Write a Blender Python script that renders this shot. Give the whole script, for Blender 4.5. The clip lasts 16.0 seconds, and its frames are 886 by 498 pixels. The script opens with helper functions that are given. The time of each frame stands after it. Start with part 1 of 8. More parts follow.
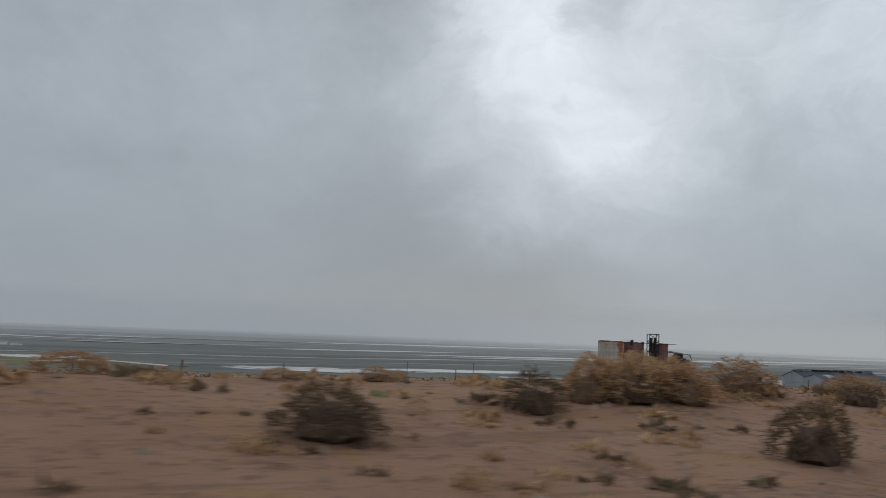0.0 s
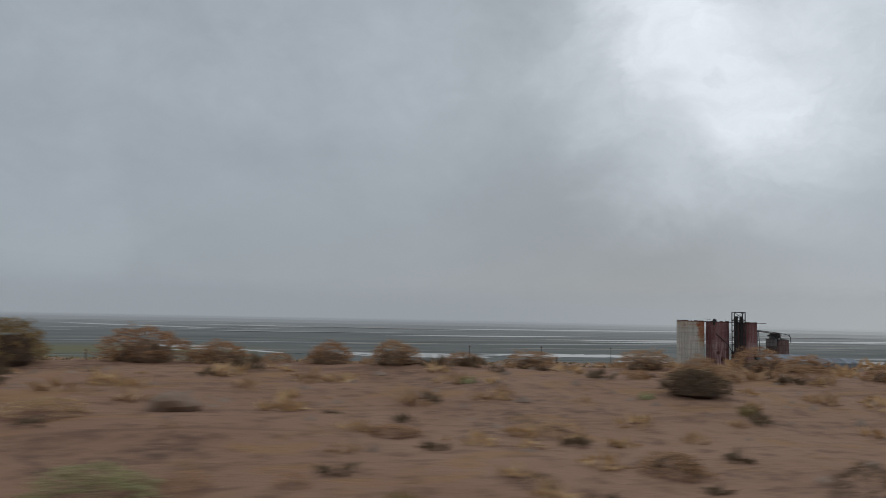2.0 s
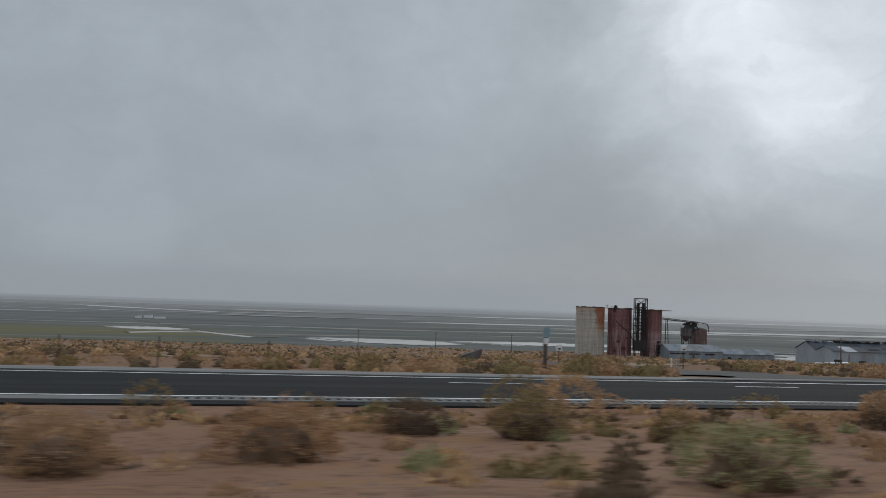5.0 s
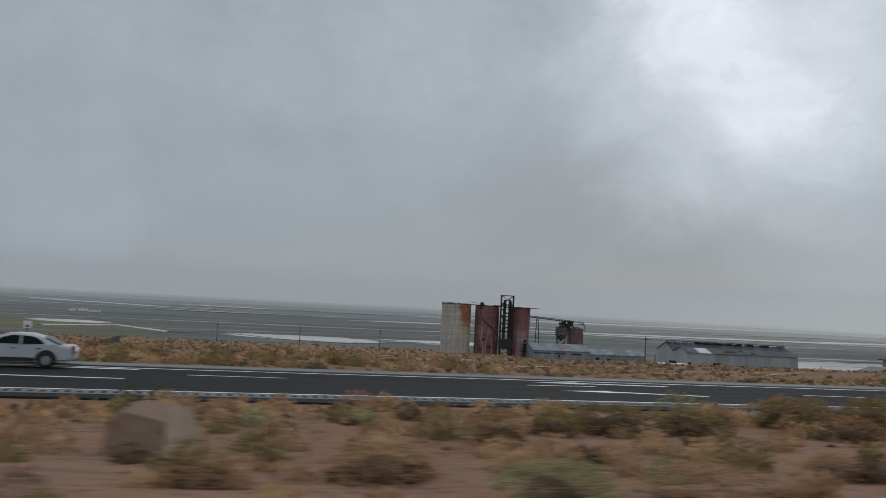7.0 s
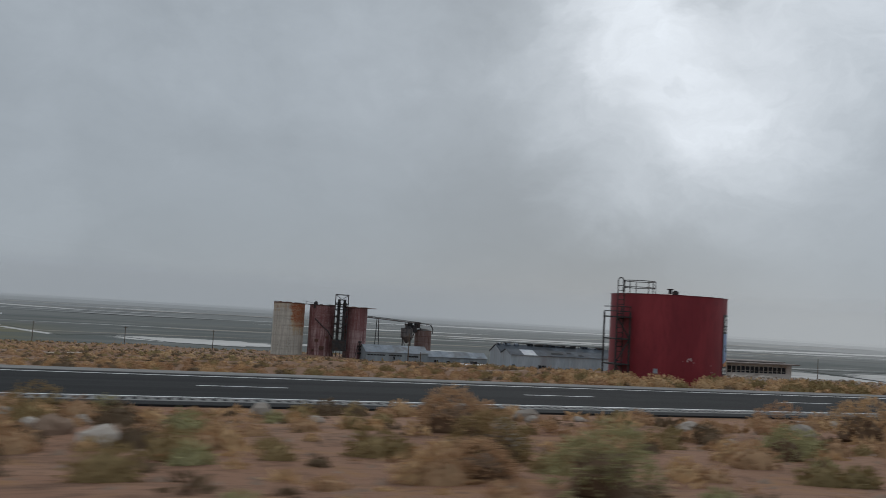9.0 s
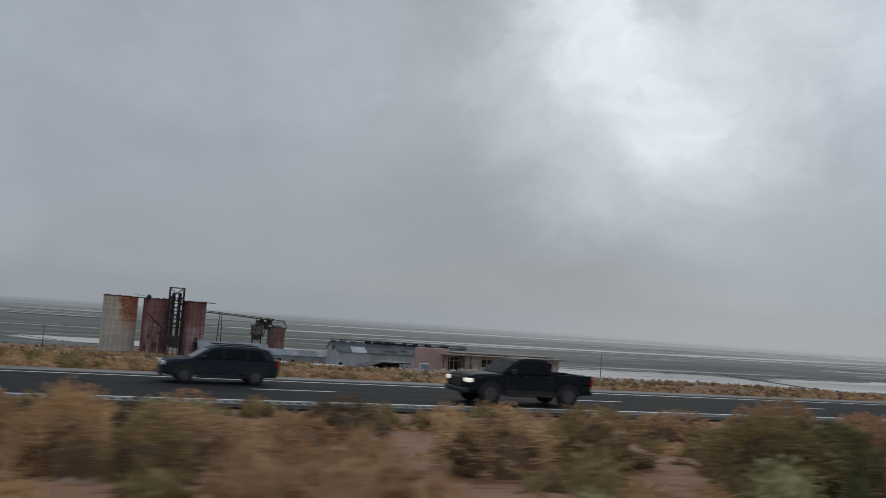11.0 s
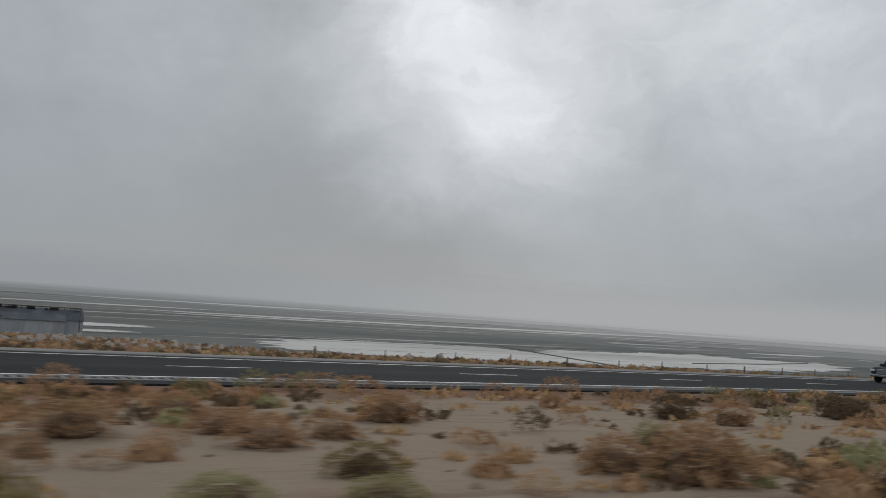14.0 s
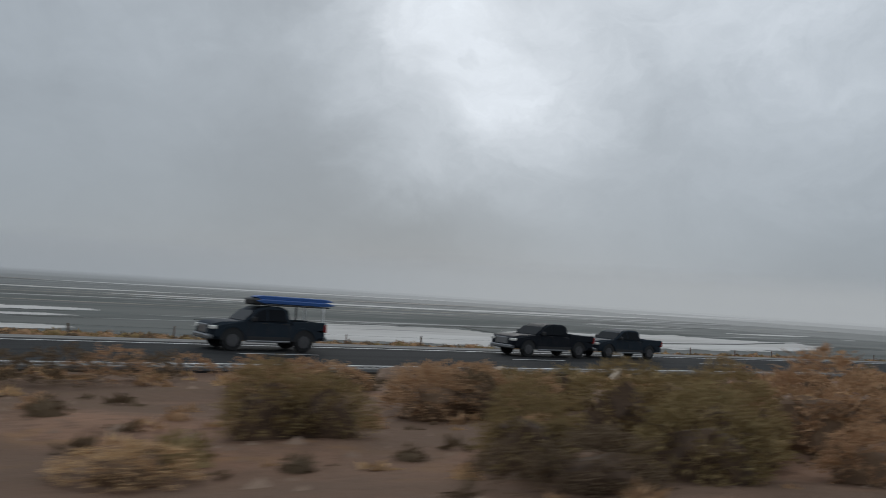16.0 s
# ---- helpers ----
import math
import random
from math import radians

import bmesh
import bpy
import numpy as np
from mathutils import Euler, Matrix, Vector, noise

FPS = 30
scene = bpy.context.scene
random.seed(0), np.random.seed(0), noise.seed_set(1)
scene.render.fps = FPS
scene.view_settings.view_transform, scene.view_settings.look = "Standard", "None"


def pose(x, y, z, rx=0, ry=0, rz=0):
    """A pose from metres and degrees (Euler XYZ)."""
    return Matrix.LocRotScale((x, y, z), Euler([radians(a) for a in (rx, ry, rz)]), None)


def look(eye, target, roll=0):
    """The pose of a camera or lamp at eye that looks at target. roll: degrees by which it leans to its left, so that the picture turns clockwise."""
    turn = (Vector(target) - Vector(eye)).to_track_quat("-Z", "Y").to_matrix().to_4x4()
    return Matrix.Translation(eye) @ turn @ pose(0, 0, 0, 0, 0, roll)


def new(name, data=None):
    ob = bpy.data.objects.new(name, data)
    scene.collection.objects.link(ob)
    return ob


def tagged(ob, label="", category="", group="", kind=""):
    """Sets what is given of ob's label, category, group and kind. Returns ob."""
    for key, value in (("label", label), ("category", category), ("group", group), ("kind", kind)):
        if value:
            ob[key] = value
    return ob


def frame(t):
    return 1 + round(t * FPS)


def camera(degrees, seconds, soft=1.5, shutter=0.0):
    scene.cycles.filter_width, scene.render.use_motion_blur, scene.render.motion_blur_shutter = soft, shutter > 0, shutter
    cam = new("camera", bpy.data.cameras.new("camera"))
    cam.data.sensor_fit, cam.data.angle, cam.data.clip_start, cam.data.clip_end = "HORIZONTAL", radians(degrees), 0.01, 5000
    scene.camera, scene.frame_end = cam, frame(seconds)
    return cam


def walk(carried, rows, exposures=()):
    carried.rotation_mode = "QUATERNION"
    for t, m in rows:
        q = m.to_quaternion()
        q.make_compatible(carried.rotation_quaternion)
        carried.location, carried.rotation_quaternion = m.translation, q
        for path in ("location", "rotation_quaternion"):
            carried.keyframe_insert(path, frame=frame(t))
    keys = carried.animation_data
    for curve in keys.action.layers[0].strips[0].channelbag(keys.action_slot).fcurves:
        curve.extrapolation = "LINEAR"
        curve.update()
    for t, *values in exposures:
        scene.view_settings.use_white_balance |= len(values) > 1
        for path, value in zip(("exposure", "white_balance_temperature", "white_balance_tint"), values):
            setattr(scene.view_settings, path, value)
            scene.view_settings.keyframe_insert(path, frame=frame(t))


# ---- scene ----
# ---------------------------------------------------------------- camera
# The road runs along x, y points across it to the dry lake, z is up; the eye starts at z = 0.
cam = camera(54.87, 16.0, soft=0.7, shutter=0.18)
PATH = [  # seconds, x, z, turn, tilt, lean
    (0, 2.57, -0.00, -27.54, 5.77, 2.20),
    (0.5, 13.58, -0.06, -23.40, 5.12, 1.17),
    (1, 24.61, -0.12, -19.86, 4.75, 0.96),
    (1.5, 35.66, -0.18, -18.12, 4.62, 1.02),
    (2, 46.73, -0.24, -17.57, 4.54, 1.18),
    (2.5, 57.82, -0.30, -16.13, 3.96, 1.21),
    (3, 68.94, -0.36, -15.36, 3.82, 1.30),
    (5.5, 124.79, -0.66, -14.99, 3.67, 1.99),
    (6, 136.03, -0.72, -15.18, 3.72, 2.16),
    (6.5, 147.28, -0.78, -16.31, 3.74, 2.53),
    (7, 158.55, -0.84, -16.92, 3.78, 2.99),
    (7.5, 169.84, -0.90, -18.15, 3.83, 3.40),
    (8, 181.15, -0.96, -18.71, 3.87, 3.71),
    (8.2, 185.68, -0.98, -19.02, 4.01, 3.65),
    (10.5, 238.01, -1.26, -22.52, 4.82, 3.53),
    (11, 249.45, -1.31, -23.02, 4.88, 3.91),
    (11.5, 260.90, -1.37, -25.46, 5.31, 4.23),
    (12, 272.37, -1.43, -28.42, 5.58, 4.85),
    (12.5, 283.86, -1.49, -31.70, 5.37, 4.49),
    (13, 295.38, -1.55, -32.66, 4.97, 4.01),
    (13.5, 306.91, -1.61, -33.96, 4.31, 4.16),
    (14, 318.46, -1.67, -34.25, 4.00, 4.15),
    (14.5, 330.04, -1.73, -34.40, 3.78, 4.28),
    (15, 341.63, -1.79, -34.63, 3.35, 4.69),
    (15.5, 353.24, -1.85, -34.41, 2.95, 4.52),
    (16, 364.87, -1.91, -34.43, 2.90, 3.76),
]
walk(cam, [(t, pose(x, 0, z, 90 + tilt, 0, turn) @ pose(0, 0, 0, 0, 0, lean)) for t, x, z, turn, tilt, lean in PATH],
     exposures=[(0.0, 0.0, 6500, 10), (13.2, 0.0, 6500, 10), (14.1, 0.0, 6800, 12), (15.0, 0.0, 6800, 13), (15.8, 0.0, 6550, 11), (16.0, 0.0, 6500, 10)])

# ---------------------------------------------------------------- sky and sun
def heading(az, el):
    a, e = radians(az), radians(el)
    return Vector((math.cos(e) * math.sin(a), math.cos(e) * math.cos(a), math.sin(e)))


SUN_AZ, SUN_EL = 34.0, 24.0
world = bpy.data.worlds.new("overcast_sky")
scene.world = world
world.use_nodes = True
wt = world.node_tree
wt.nodes.clear()


class Net:
    """Short calls for building a node tree."""

    def __init__(self, tree):
        self.t = tree

    def n(self, kind, **kw):
        node = self.t.nodes.new(kind)
        for k, v in kw.items():
            if k == "op":
                node.operation = v
            elif k == "dims":
                node.noise_dimensions = v
            elif k == "interp":
                node.interpolation_type = v
        return node

    def put(self, sock, v):
        if hasattr(v, "is_output"):
            self.t.links.new(v, sock)
        else:
            sock.default_value = v

    def math(self, op, a, b=0.0, clamp=False):
        m = self.n("ShaderNodeMath", op=op)
        m.use_clamp = clamp
        self.put(m.inputs[0], a)
        self.put(m.inputs[1], b)
        return m.outputs[0]

    def vec(self, op, a, b=(0, 0, 0), out=0):
        m = self.n("ShaderNodeVectorMath", op=op)
        self.put(m.inputs[0], a)
        if op == "SCALE":
            self.put(m.inputs["Scale"], b)
        else:
            self.put(m.inputs[1], b)
        return m.outputs["Value"] if op in ("DOT_PRODUCT", "LENGTH") else m.outputs[0]

    def noise(self, vector, scale, detail=4.0, rough=0.55, distort=0.0, color=False):
        m = self.n("ShaderNodeTexNoise")
        if vector is not None:
            self.put(m.inputs["Vector"], vector)
        m.inputs["Scale"].default_value = scale
        m.inputs["Detail"].default_value = detail
        m.inputs["Roughness"].default_value = rough
        m.inputs["Distortion"].default_value = distort
        return m.outputs["Color"] if color else m.outputs["Fac"]

    def rng(self, v, a, b, lo=0.0, hi=1.0, smooth=True):
        m = self.n("ShaderNodeMapRange", interp="SMOOTHSTEP" if smooth else "LINEAR")
        self.put(m.inputs["Value"], v)
        m.inputs["From Min"].default_value = a
        m.inputs["From Max"].default_value = b
        m.inputs["To Min"].default_value = lo
        m.inputs["To Max"].default_value = hi
        return m.outputs["Result"]

    def mix(self, fac, a, b, blend="MIX"):
        m = self.n("ShaderNodeMix")
        m.data_type, m.blend_type = "RGBA", blend
        self.put(m.inputs["Factor"], fac)
        self.put(m.inputs[6], (*a, 1) if isinstance(a, tuple) and len(a) == 3 else a)
        self.put(m.inputs[7], (*b, 1) if isinstance(b, tuple) and len(b) == 3 else b)
        return m.outputs[2]

    def mapping(self, vector, scale=(1, 1, 1), loc=(0, 0, 0), rot=(0, 0, 0)):
        m = self.n("ShaderNodeMapping")
        self.put(m.inputs["Vector"], vector)
        m.inputs["Location"].default_value = loc
        m.inputs["Rotation"].default_value = rot
        m.inputs["Scale"].default_value = scale
        return m.outputs[0]


w = Net(wt)
way = w.n("ShaderNodeTexCoord").outputs["Generated"]
swirl = w.noise(w.mapping(way, (1, 1, 1.5)), 6.0, 5.0, 0.6, 0.3, color=True)
bent = w.vec("NORMALIZE", w.vec("ADD", way, w.vec("SCALE", w.vec("SUBTRACT", swirl, (0.5, 0.5, 0.5)), 0.15)))
height = w.n("ShaderNodeSeparateXYZ")
wt.links.new(way, height.inputs[0])
up = height.outputs[2]
broad = w.noise(w.mapping(way, (1, 1, 1.5)), 5.0, 6.0, 0.55, 0.5)
fine = w.noise(w.mapping(way, (1, 1, 1.3), (3, 1, 2)), 13.0, 6.0, 0.6, 0.4)
level = w.rng(up, 0.0, 0.30, 0.342, 0.402)
level = w.math("ADD", level, w.math("MULTIPLY", w.math("SUBTRACT", broad, 0.5), w.rng(up, 0.02, 0.22, 0.03, 0.10)))
level = w.math("ADD", level, w.math("MULTIPLY", w.math("SUBTRACT", fine, 0.5), w.rng(up, 0.06, 0.3, 0.0, 0.10)))
# thinner and thicker places of the cloud: azimuth, elevation, radius in degrees, change of brightness
THIN = [(32.3, 21.0, 7.0, 0.17), (36.8, 14.2, 4.0, 0.10), (35.0, 18.5, 15.0, 0.20), (46.0, 17.0, 20.0, 0.08), (41.0, 10.5, 6.5, 0.03),
        (36.1, 15.9, 0.6, -0.045), (24.5, 23.0, 6.5, -0.07), (37.9, 22.4, 3.0, -0.17), (16.5, 14.3, 9.0, 0.03), (-7.0, 4.6, 6.0, 0.035),
        (28.0, 8.0, 15.0, -0.03), (62.0, 20.0, 16.0, 0.13), (52.0, 22.0, 9.0, 0.05)]
level = w.math("ADD", level, w.rng(up, 0.42, 0.95, 0.0, 0.36))
for az, el, radius, gain in THIN:
    near = w.vec("DOT_PRODUCT", bent, tuple(heading(az, el)))
    level = w.math("ADD", level, w.rng(near, math.cos(radians(radius)), 1.0, 0.0, gain))
wisp = w.noise(w.mapping(bent, (1, 1, 1.6), (5, 2, 1)), 9.0, 7.0, 0.62, 0.8)
level = w.math("MULTIPLY", level, w.math("ADD", 1.0, w.math("MULTIPLY", w.math("SUBTRACT", wisp, 0.5), w.rng(level, 0.34, 0.62, 0.10, 0.46))))
cool = w.mix(w.rng(level, 0.34, 0.8), (0.885, 1.0, 1.115), (0.92, 1.0, 1.09))
cloud = w.vec("SCALE", cool, level)
sky = w.n("ShaderNodeTexSky")
sky.sky_type, sky.sun_disc = "NISHITA", False
sky.sun_elevation, sky.sun_rotation = radians(SUN_EL), radians(SUN_AZ)
clear = w.vec("SCALE", sky.outputs[0], 0.05)
back = w.n("ShaderNodeBackground")
wt.links.new(w.mix(0.04, cloud, clear), back.inputs["Color"])
back.inputs["Strength"].default_value = 1.0
wt.links.new(back.outputs[0], w.n("ShaderNodeOutputWorld").inputs["Surface"])

sun = new("sun", bpy.data.lights.new("sun", "SUN"))
sun.data.energy, sun.data.angle, sun.data.color = 0.4, radians(25), (1.0, 0.97, 0.92)
sun.matrix_world = look(heading(SUN_AZ, SUN_EL) * 900, (0, 0, 0))


# ---------------------------------------------------------------- materials
def shader(name, rough=0.8, metal=0.0, spec=0.3):
    mat = bpy.data.materials.new(name)
    mat.use_nodes = True
    net = Net(mat.node_tree)
    bsdf = mat.node_tree.nodes["Principled BSDF"]
    bsdf.inputs["Roughness"].default_value = rough
    bsdf.inputs["Metallic"].default_value = metal
    bsdf.inputs["Specular IOR Level"].default_value = spec
    return mat, net, bsdf


def bumped(net, bsdf, h, strength=0.4, dist=0.05):
    b = net.n("ShaderNodeBump")
    b.inputs["Strength"].default_value = strength
    b.inputs["Distance"].default_value = dist
    net.put(b.inputs["Height"], h)
    net.put(bsdf.inputs["Normal"], b.outputs[0])


def worn(name, a, b, scale=3.0, rough=0.75, metal=0.0, spec=0.3, stretch=(1, 1, 1), dirt=None, bump=0.2, random_by_object=0.0):
    """Two tones of one surface, with coarse wear, fine grain and dirt."""
    mat, net, bsdf = shader(name, rough, metal, spec)
    co = net.n("ShaderNodeTexCoord").outputs["Object"]
    co = net.mapping(co, stretch)
    coarse = net.noise(co, scale, 5, 0.6, 0.3)
    grain = net.noise(co, scale * 9, 4, 0.6)
    col = net.mix(net.rng(coarse, 0.35, 0.68), a, b)
    col = net.mix(net.math("MULTIPLY", net.rng(grain, 0.45, 0.75), 0.35), col, tuple(c * 0.6 for c in a))
    if dirt:
        col = net.mix(net.math("MULTIPLY", net.rng(net.noise(co, scale * 0.4, 6, 0.65, 0.6), 0.5, 0.7), 0.8), col, dirt)
    if random_by_object:
        r = net.n("ShaderNodeObjectInfo").outputs["Random"]
        col = net.mix(net.math("MULTIPLY", r, random_by_object), col, tuple(c * 0.55 for c in a))
    net.put(bsdf.inputs["Base Color"], col)
    if bump:
        bumped(net, bsdf, net.math("ADD", coarse, net.math("MULTIPLY", grain, 0.4)), bump, 0.03)
    return mat


def plain(name, col, rough=0.5, metal=0.0, spec=0.5, emit=0.0):
    mat, net, bsdf = shader(name, rough, metal, spec)
    co = net.n("ShaderNodeTexCoord").outputs["Object"]
    net.put(bsdf.inputs["Base Color"], net.mix(net.math("MULTIPLY", net.rng(net.noise(co, 6, 4, 0.6), 0.4, 0.7), 0.25), col, tuple(c * 0.7 for c in col)))
    if emit:
        bsdf.inputs["Emission Color"].default_value = (*col, 1)
        bsdf.inputs["Emission Strength"].default_value = emit
    return mat


def ground_material():
    mat, net, bsdf = shader("desert_ground", 0.95, 0.0, 0.1)
    geo = net.n("ShaderNodeNewGeometry").outputs["Position"]
    sep = net.n("ShaderNodeSeparateXYZ")
    net.put(sep.inputs[0], geo)
    patch = net.noise(geo, 0.16, 6, 0.6, 0.5)
    grain = net.noise(geo, 3.0, 5, 0.7)
    pebble = net.noise(geo, 22.0, 3, 0.6)
    dry = net.mix(net.rng(patch, 0.35, 0.65), (0.264, 0.147, 0.0954), (0.308, 0.184, 0.123))
    dry = net.mix(net.math("MULTIPLY", net.rng(grain, 0.50, 0.64), 0.65), dry, (0.137, 0.0766, 0.0513))
    dry = net.mix(net.math("MULTIPLY", net.rng(net.noise(geo, 0.7, 6, 0.65, 0.8), 0.53, 0.62), 0.6), dry, (0.308, 0.171, 0.0787))
    dry = net.mix(net.math("MULTIPLY", net.rng(pebble, 0.62, 0.7), 0.5), dry, (0.274, 0.219, 0.184))
    gravel = net.math("MULTIPLY", net.rng(net.noise(geo, 0.45, 5, 0.65, 0.6), 0.54, 0.66), net.rng(net.noise(geo, 8.0, 4, 0.7), 0.42, 0.6))
    dry = net.mix(net.math("MULTIPLY", gravel, 0.75), dry, (0.0889, 0.0581, 0.0424))
    late = net.math("ADD", sep.outputs[0], net.math("MULTIPLY", net.math("SUBTRACT", net.noise(geo, 0.03, 5, 0.6, 0.8), 0.5), 150))
    late = net.math("MULTIPLY", net.rng(late, 285, 345), net.rng(net.noise(geo, 0.22, 5, 0.65, 0.5), 0.28, 0.58))
    dry = net.mix(net.math("MULTIPLY", late, 0.85), dry, (0.14, 0.0945, 0.0675))
    # a dried pool of pale silt and a driven patch of bare sand on the median
    for at, spread, tone in (((328.0, 12.6, 0.0), (0.052, 0.115, 0.0), (0.315, 0.255, 0.19)), ((151.5, 10.0, 0.0), (0.15, 0.15, 0.0), (0.30, 0.19, 0.128)), ((136.5, 9.0, 0.0), (0.12, 0.22, 0.0), (0.37, 0.245, 0.175)), ((349.0, 12.5, 0.0), (0.15, 0.17, 0.0), (0.30, 0.205, 0.145))):
        off = net.vec("SUBTRACT", geo, at)
        pool = net.vec("LENGTH", net.mapping(off, spread))
        pool = net.math("ADD", pool, net.math("MULTIPLY", net.math("SUBTRACT", net.noise(geo, 0.35, 5, 0.6), 0.5), 0.9))
        dry = net.mix(net.math("MULTIPLY", net.rng(pool, 1.0, 0.72), 0.8), dry, tone)
    ruts = net.noise(net.mapping(geo, (0.10, 1.6, 0.0), (1, 5, 0), (0, 0, 0.35)), 1.0, 5, 0.6, 0.5)
    dry = net.mix(net.math("MULTIPLY", net.rng(ruts, 0.56, 0.66), 0.45), dry, (0.144, 0.0855, 0.0581))
    # pale sand washes on the slope beyond the highway
    wash = net.noise(net.mapping(geo, (0.02, 0.11, 1), (0, 0, 0), (0, 0, 0.2)), 1.0, 4, 0.55, 0.6)
    far = net.rng(sep.outputs[1], 33, 42)
    dry = net.mix(net.math("MULTIPLY", far, 0.6), dry, (0.225, 0.142, 0.092))
    dry = net.mix(net.math("MULTIPLY", net.math("MULTIPLY", net.rng(wash, 0.58, 0.64), far), 0.6), dry, (0.37, 0.30, 0.235))
    # the dry lake: grey-green brine flats with streaks of mud and salt along the shore
    lake = net.math("MAXIMUM", net.rng(sep.outputs[2], -36.8, -37.6), net.rng(sep.outputs[1], 700, 800))
    flat = net.mapping(geo, (0.0011, 0.0042, 0), (0.3, 0.2, 0), (0, 0, -0.12))
    streak = net.noise(flat, 2.2, 7, 0.62, 0.9)
    thin = net.noise(net.mapping(geo, (0.0013, 0.0042, 0), (2.3, 1.2, 0), (0, 0, -0.05)), 2.0, 5, 0.6, 1.3)
    bed = net.mix(net.rng(streak, 0.38, 0.62), (0.113, 0.122, 0.115), (0.154, 0.158, 0.147))
    bed = net.mix(net.math("MULTIPLY", net.rng(thin, 0.50, 0.70), 0.35), bed, (0.0852, 0.0921, 0.0852))
    bed = net.mix(net.math("MULTIPLY", net.rng(thin, 0.42, 0.34), 0.45), bed, (0.287, 0.281, 0.266))
    meadow = net.math("MULTIPLY", net.rng(sep.outputs[0], 190, 60), net.rng(sep.outputs[1], 1150, 820))
    bed = net.mix(net.math("MULTIPLY", meadow, net.rng(streak, 0.25, 0.5)), bed, (0.161, 0.147, 0.0718))
    net.put(bsdf.inputs["Base Color"], net.mix(lake, dry, bed))
    bumped(net, bsdf, net.math("ADD", net.math("MULTIPLY", grain, 1.0), net.math("MULTIPLY", pebble, 0.35)), 0.6, 0.12)
    return mat


def asphalt_material(name, base, light):
    mat, net, bsdf = shader(name, 0.95, 0.0, 0.12)
    geo = net.n("ShaderNodeNewGeometry").outputs["Position"]
    lanes = net.noise(net.mapping(geo, (0.02, 0.9, 0)), 1.0, 4, 0.55)
    patch = net.noise(geo, 0.35, 5, 0.6)
    grit = net.noise(geo, 60.0, 3, 0.6)
    col = net.mix(net.rng(lanes, 0.35, 0.65), base, light)
    col = net.mix(net.math("MULTIPLY", net.rng(patch, 0.55, 0.7), 0.35), col, tuple(c * 0.7 for c in base))
    col = net.mix(net.math("MULTIPLY", net.rng(grit, 0.5, 0.7), 0.3), col, tuple(c * 1.6 for c in light))
    net.put(bsdf.inputs["Base Color"], col)
    bumped(net, bsdf, grit, 0.3, 0.01)
    return mat


def silo_material(name, base, light, rust, amount, from_side, hoops=0.0):
    """Weathered silo wall: vertical runs, rust that spreads from the top on one side, hoop lines."""
    mat, net, bsdf = shader(name, 0.85, 0.0, 0.25)
    co = net.n("ShaderNodeTexCoord").outputs["Object"]
    sep = net.n("ShaderNodeSeparateXYZ")
    net.put(sep.inputs[0], co)
    runs = net.noise(net.mapping(co, (1.2, 1.2, 0.07)), 1.3, 5, 0.65)
    blot = net.noise(co, 0.32, 6, 0.65, 0.5)
    courses = net.noise(net.mapping(co, (0.05, 0.05, 1.0)), 1.1, 4, 0.6)
    col = net.mix(net.rng(runs, 0.40, 0.60), base, light)
    col = net.mix(net.math("MULTIPLY", net.rng(courses, 0.45, 0.62), 0.45), col, tuple(c * 0.78 for c in base))
    side = net.math("MULTIPLY", net.rng(sep.outputs[0], from_side, from_side + 3.5), net.rng(sep.outputs[2], 4.5, 15.5))
    side = net.math("ADD", net.math("ADD", side, net.rng(sep.outputs[2], 15.5, 18.5, 0, 0.35)), net.math("MULTIPLY", net.math("SUBTRACT", courses, 0.5), 0.9))
    stain = net.math("MULTIPLY", net.rng(net.math("ADD", side, net.math("MULTIPLY", net.math("SUBTRACT", blot, 0.5), 1.4)), 0.35, 0.8), amount)
    ochre = net.math("MULTIPLY", net.rng(net.math("ADD", side, net.math("MULTIPLY", net.math("SUBTRACT", net.noise(net.mapping(co, (1.5, 1.5, 0.25), (4, 1, 2)), 0.7, 6, 0.65), 0.5), 1.5)), 0.1, 0.6), amount * 0.55)
    col = net.mix(ochre, col, (0.47, 0.29, 0.12) if amount > 0.8 else (0.30, 0.19, 0.185))
    sheet = net.n("ShaderNodeTexVoronoi")
    sheet.feature = "F1"
    sheet.distance = "CHEBYCHEV"
    sheet.inputs["Randomness"].default_value = 0.35
    net.put(sheet.inputs["Vector"], net.mapping(co, (0.62, 0.62, 0.95), (7, 3, 1)))
    pick = net.n("ShaderNodeSeparateColor")
    net.put(pick.inputs[0], sheet.outputs["Color"])
    stain = net.math("MULTIPLY", stain, net.rng(pick.outputs[0], 0.18, 0.5, 0.25, 1.0))
    col = net.mix(stain, col, rust)
    col = net.mix(net.math("MULTIPLY", net.rng(net.noise(co, 1.1, 6, 0.7), 0.56, 0.66), 0.5), col, tuple(c * 0.45 for c in base))
    if hoops:
        ring = net.math("FRACT", net.math("MULTIPLY", sep.outputs[2], 1.0 / hoops))
        col = net.mix(net.math("MULTIPLY", net.rng(ring, 0.14, 0.04), 0.18), col, tuple(c * 0.5 for c in base))
    net.put(bsdf.inputs["Base Color"], col)
    bumped(net, bsdf, net.math("ADD", runs, blot), 0.35, 0.08)
    return mat


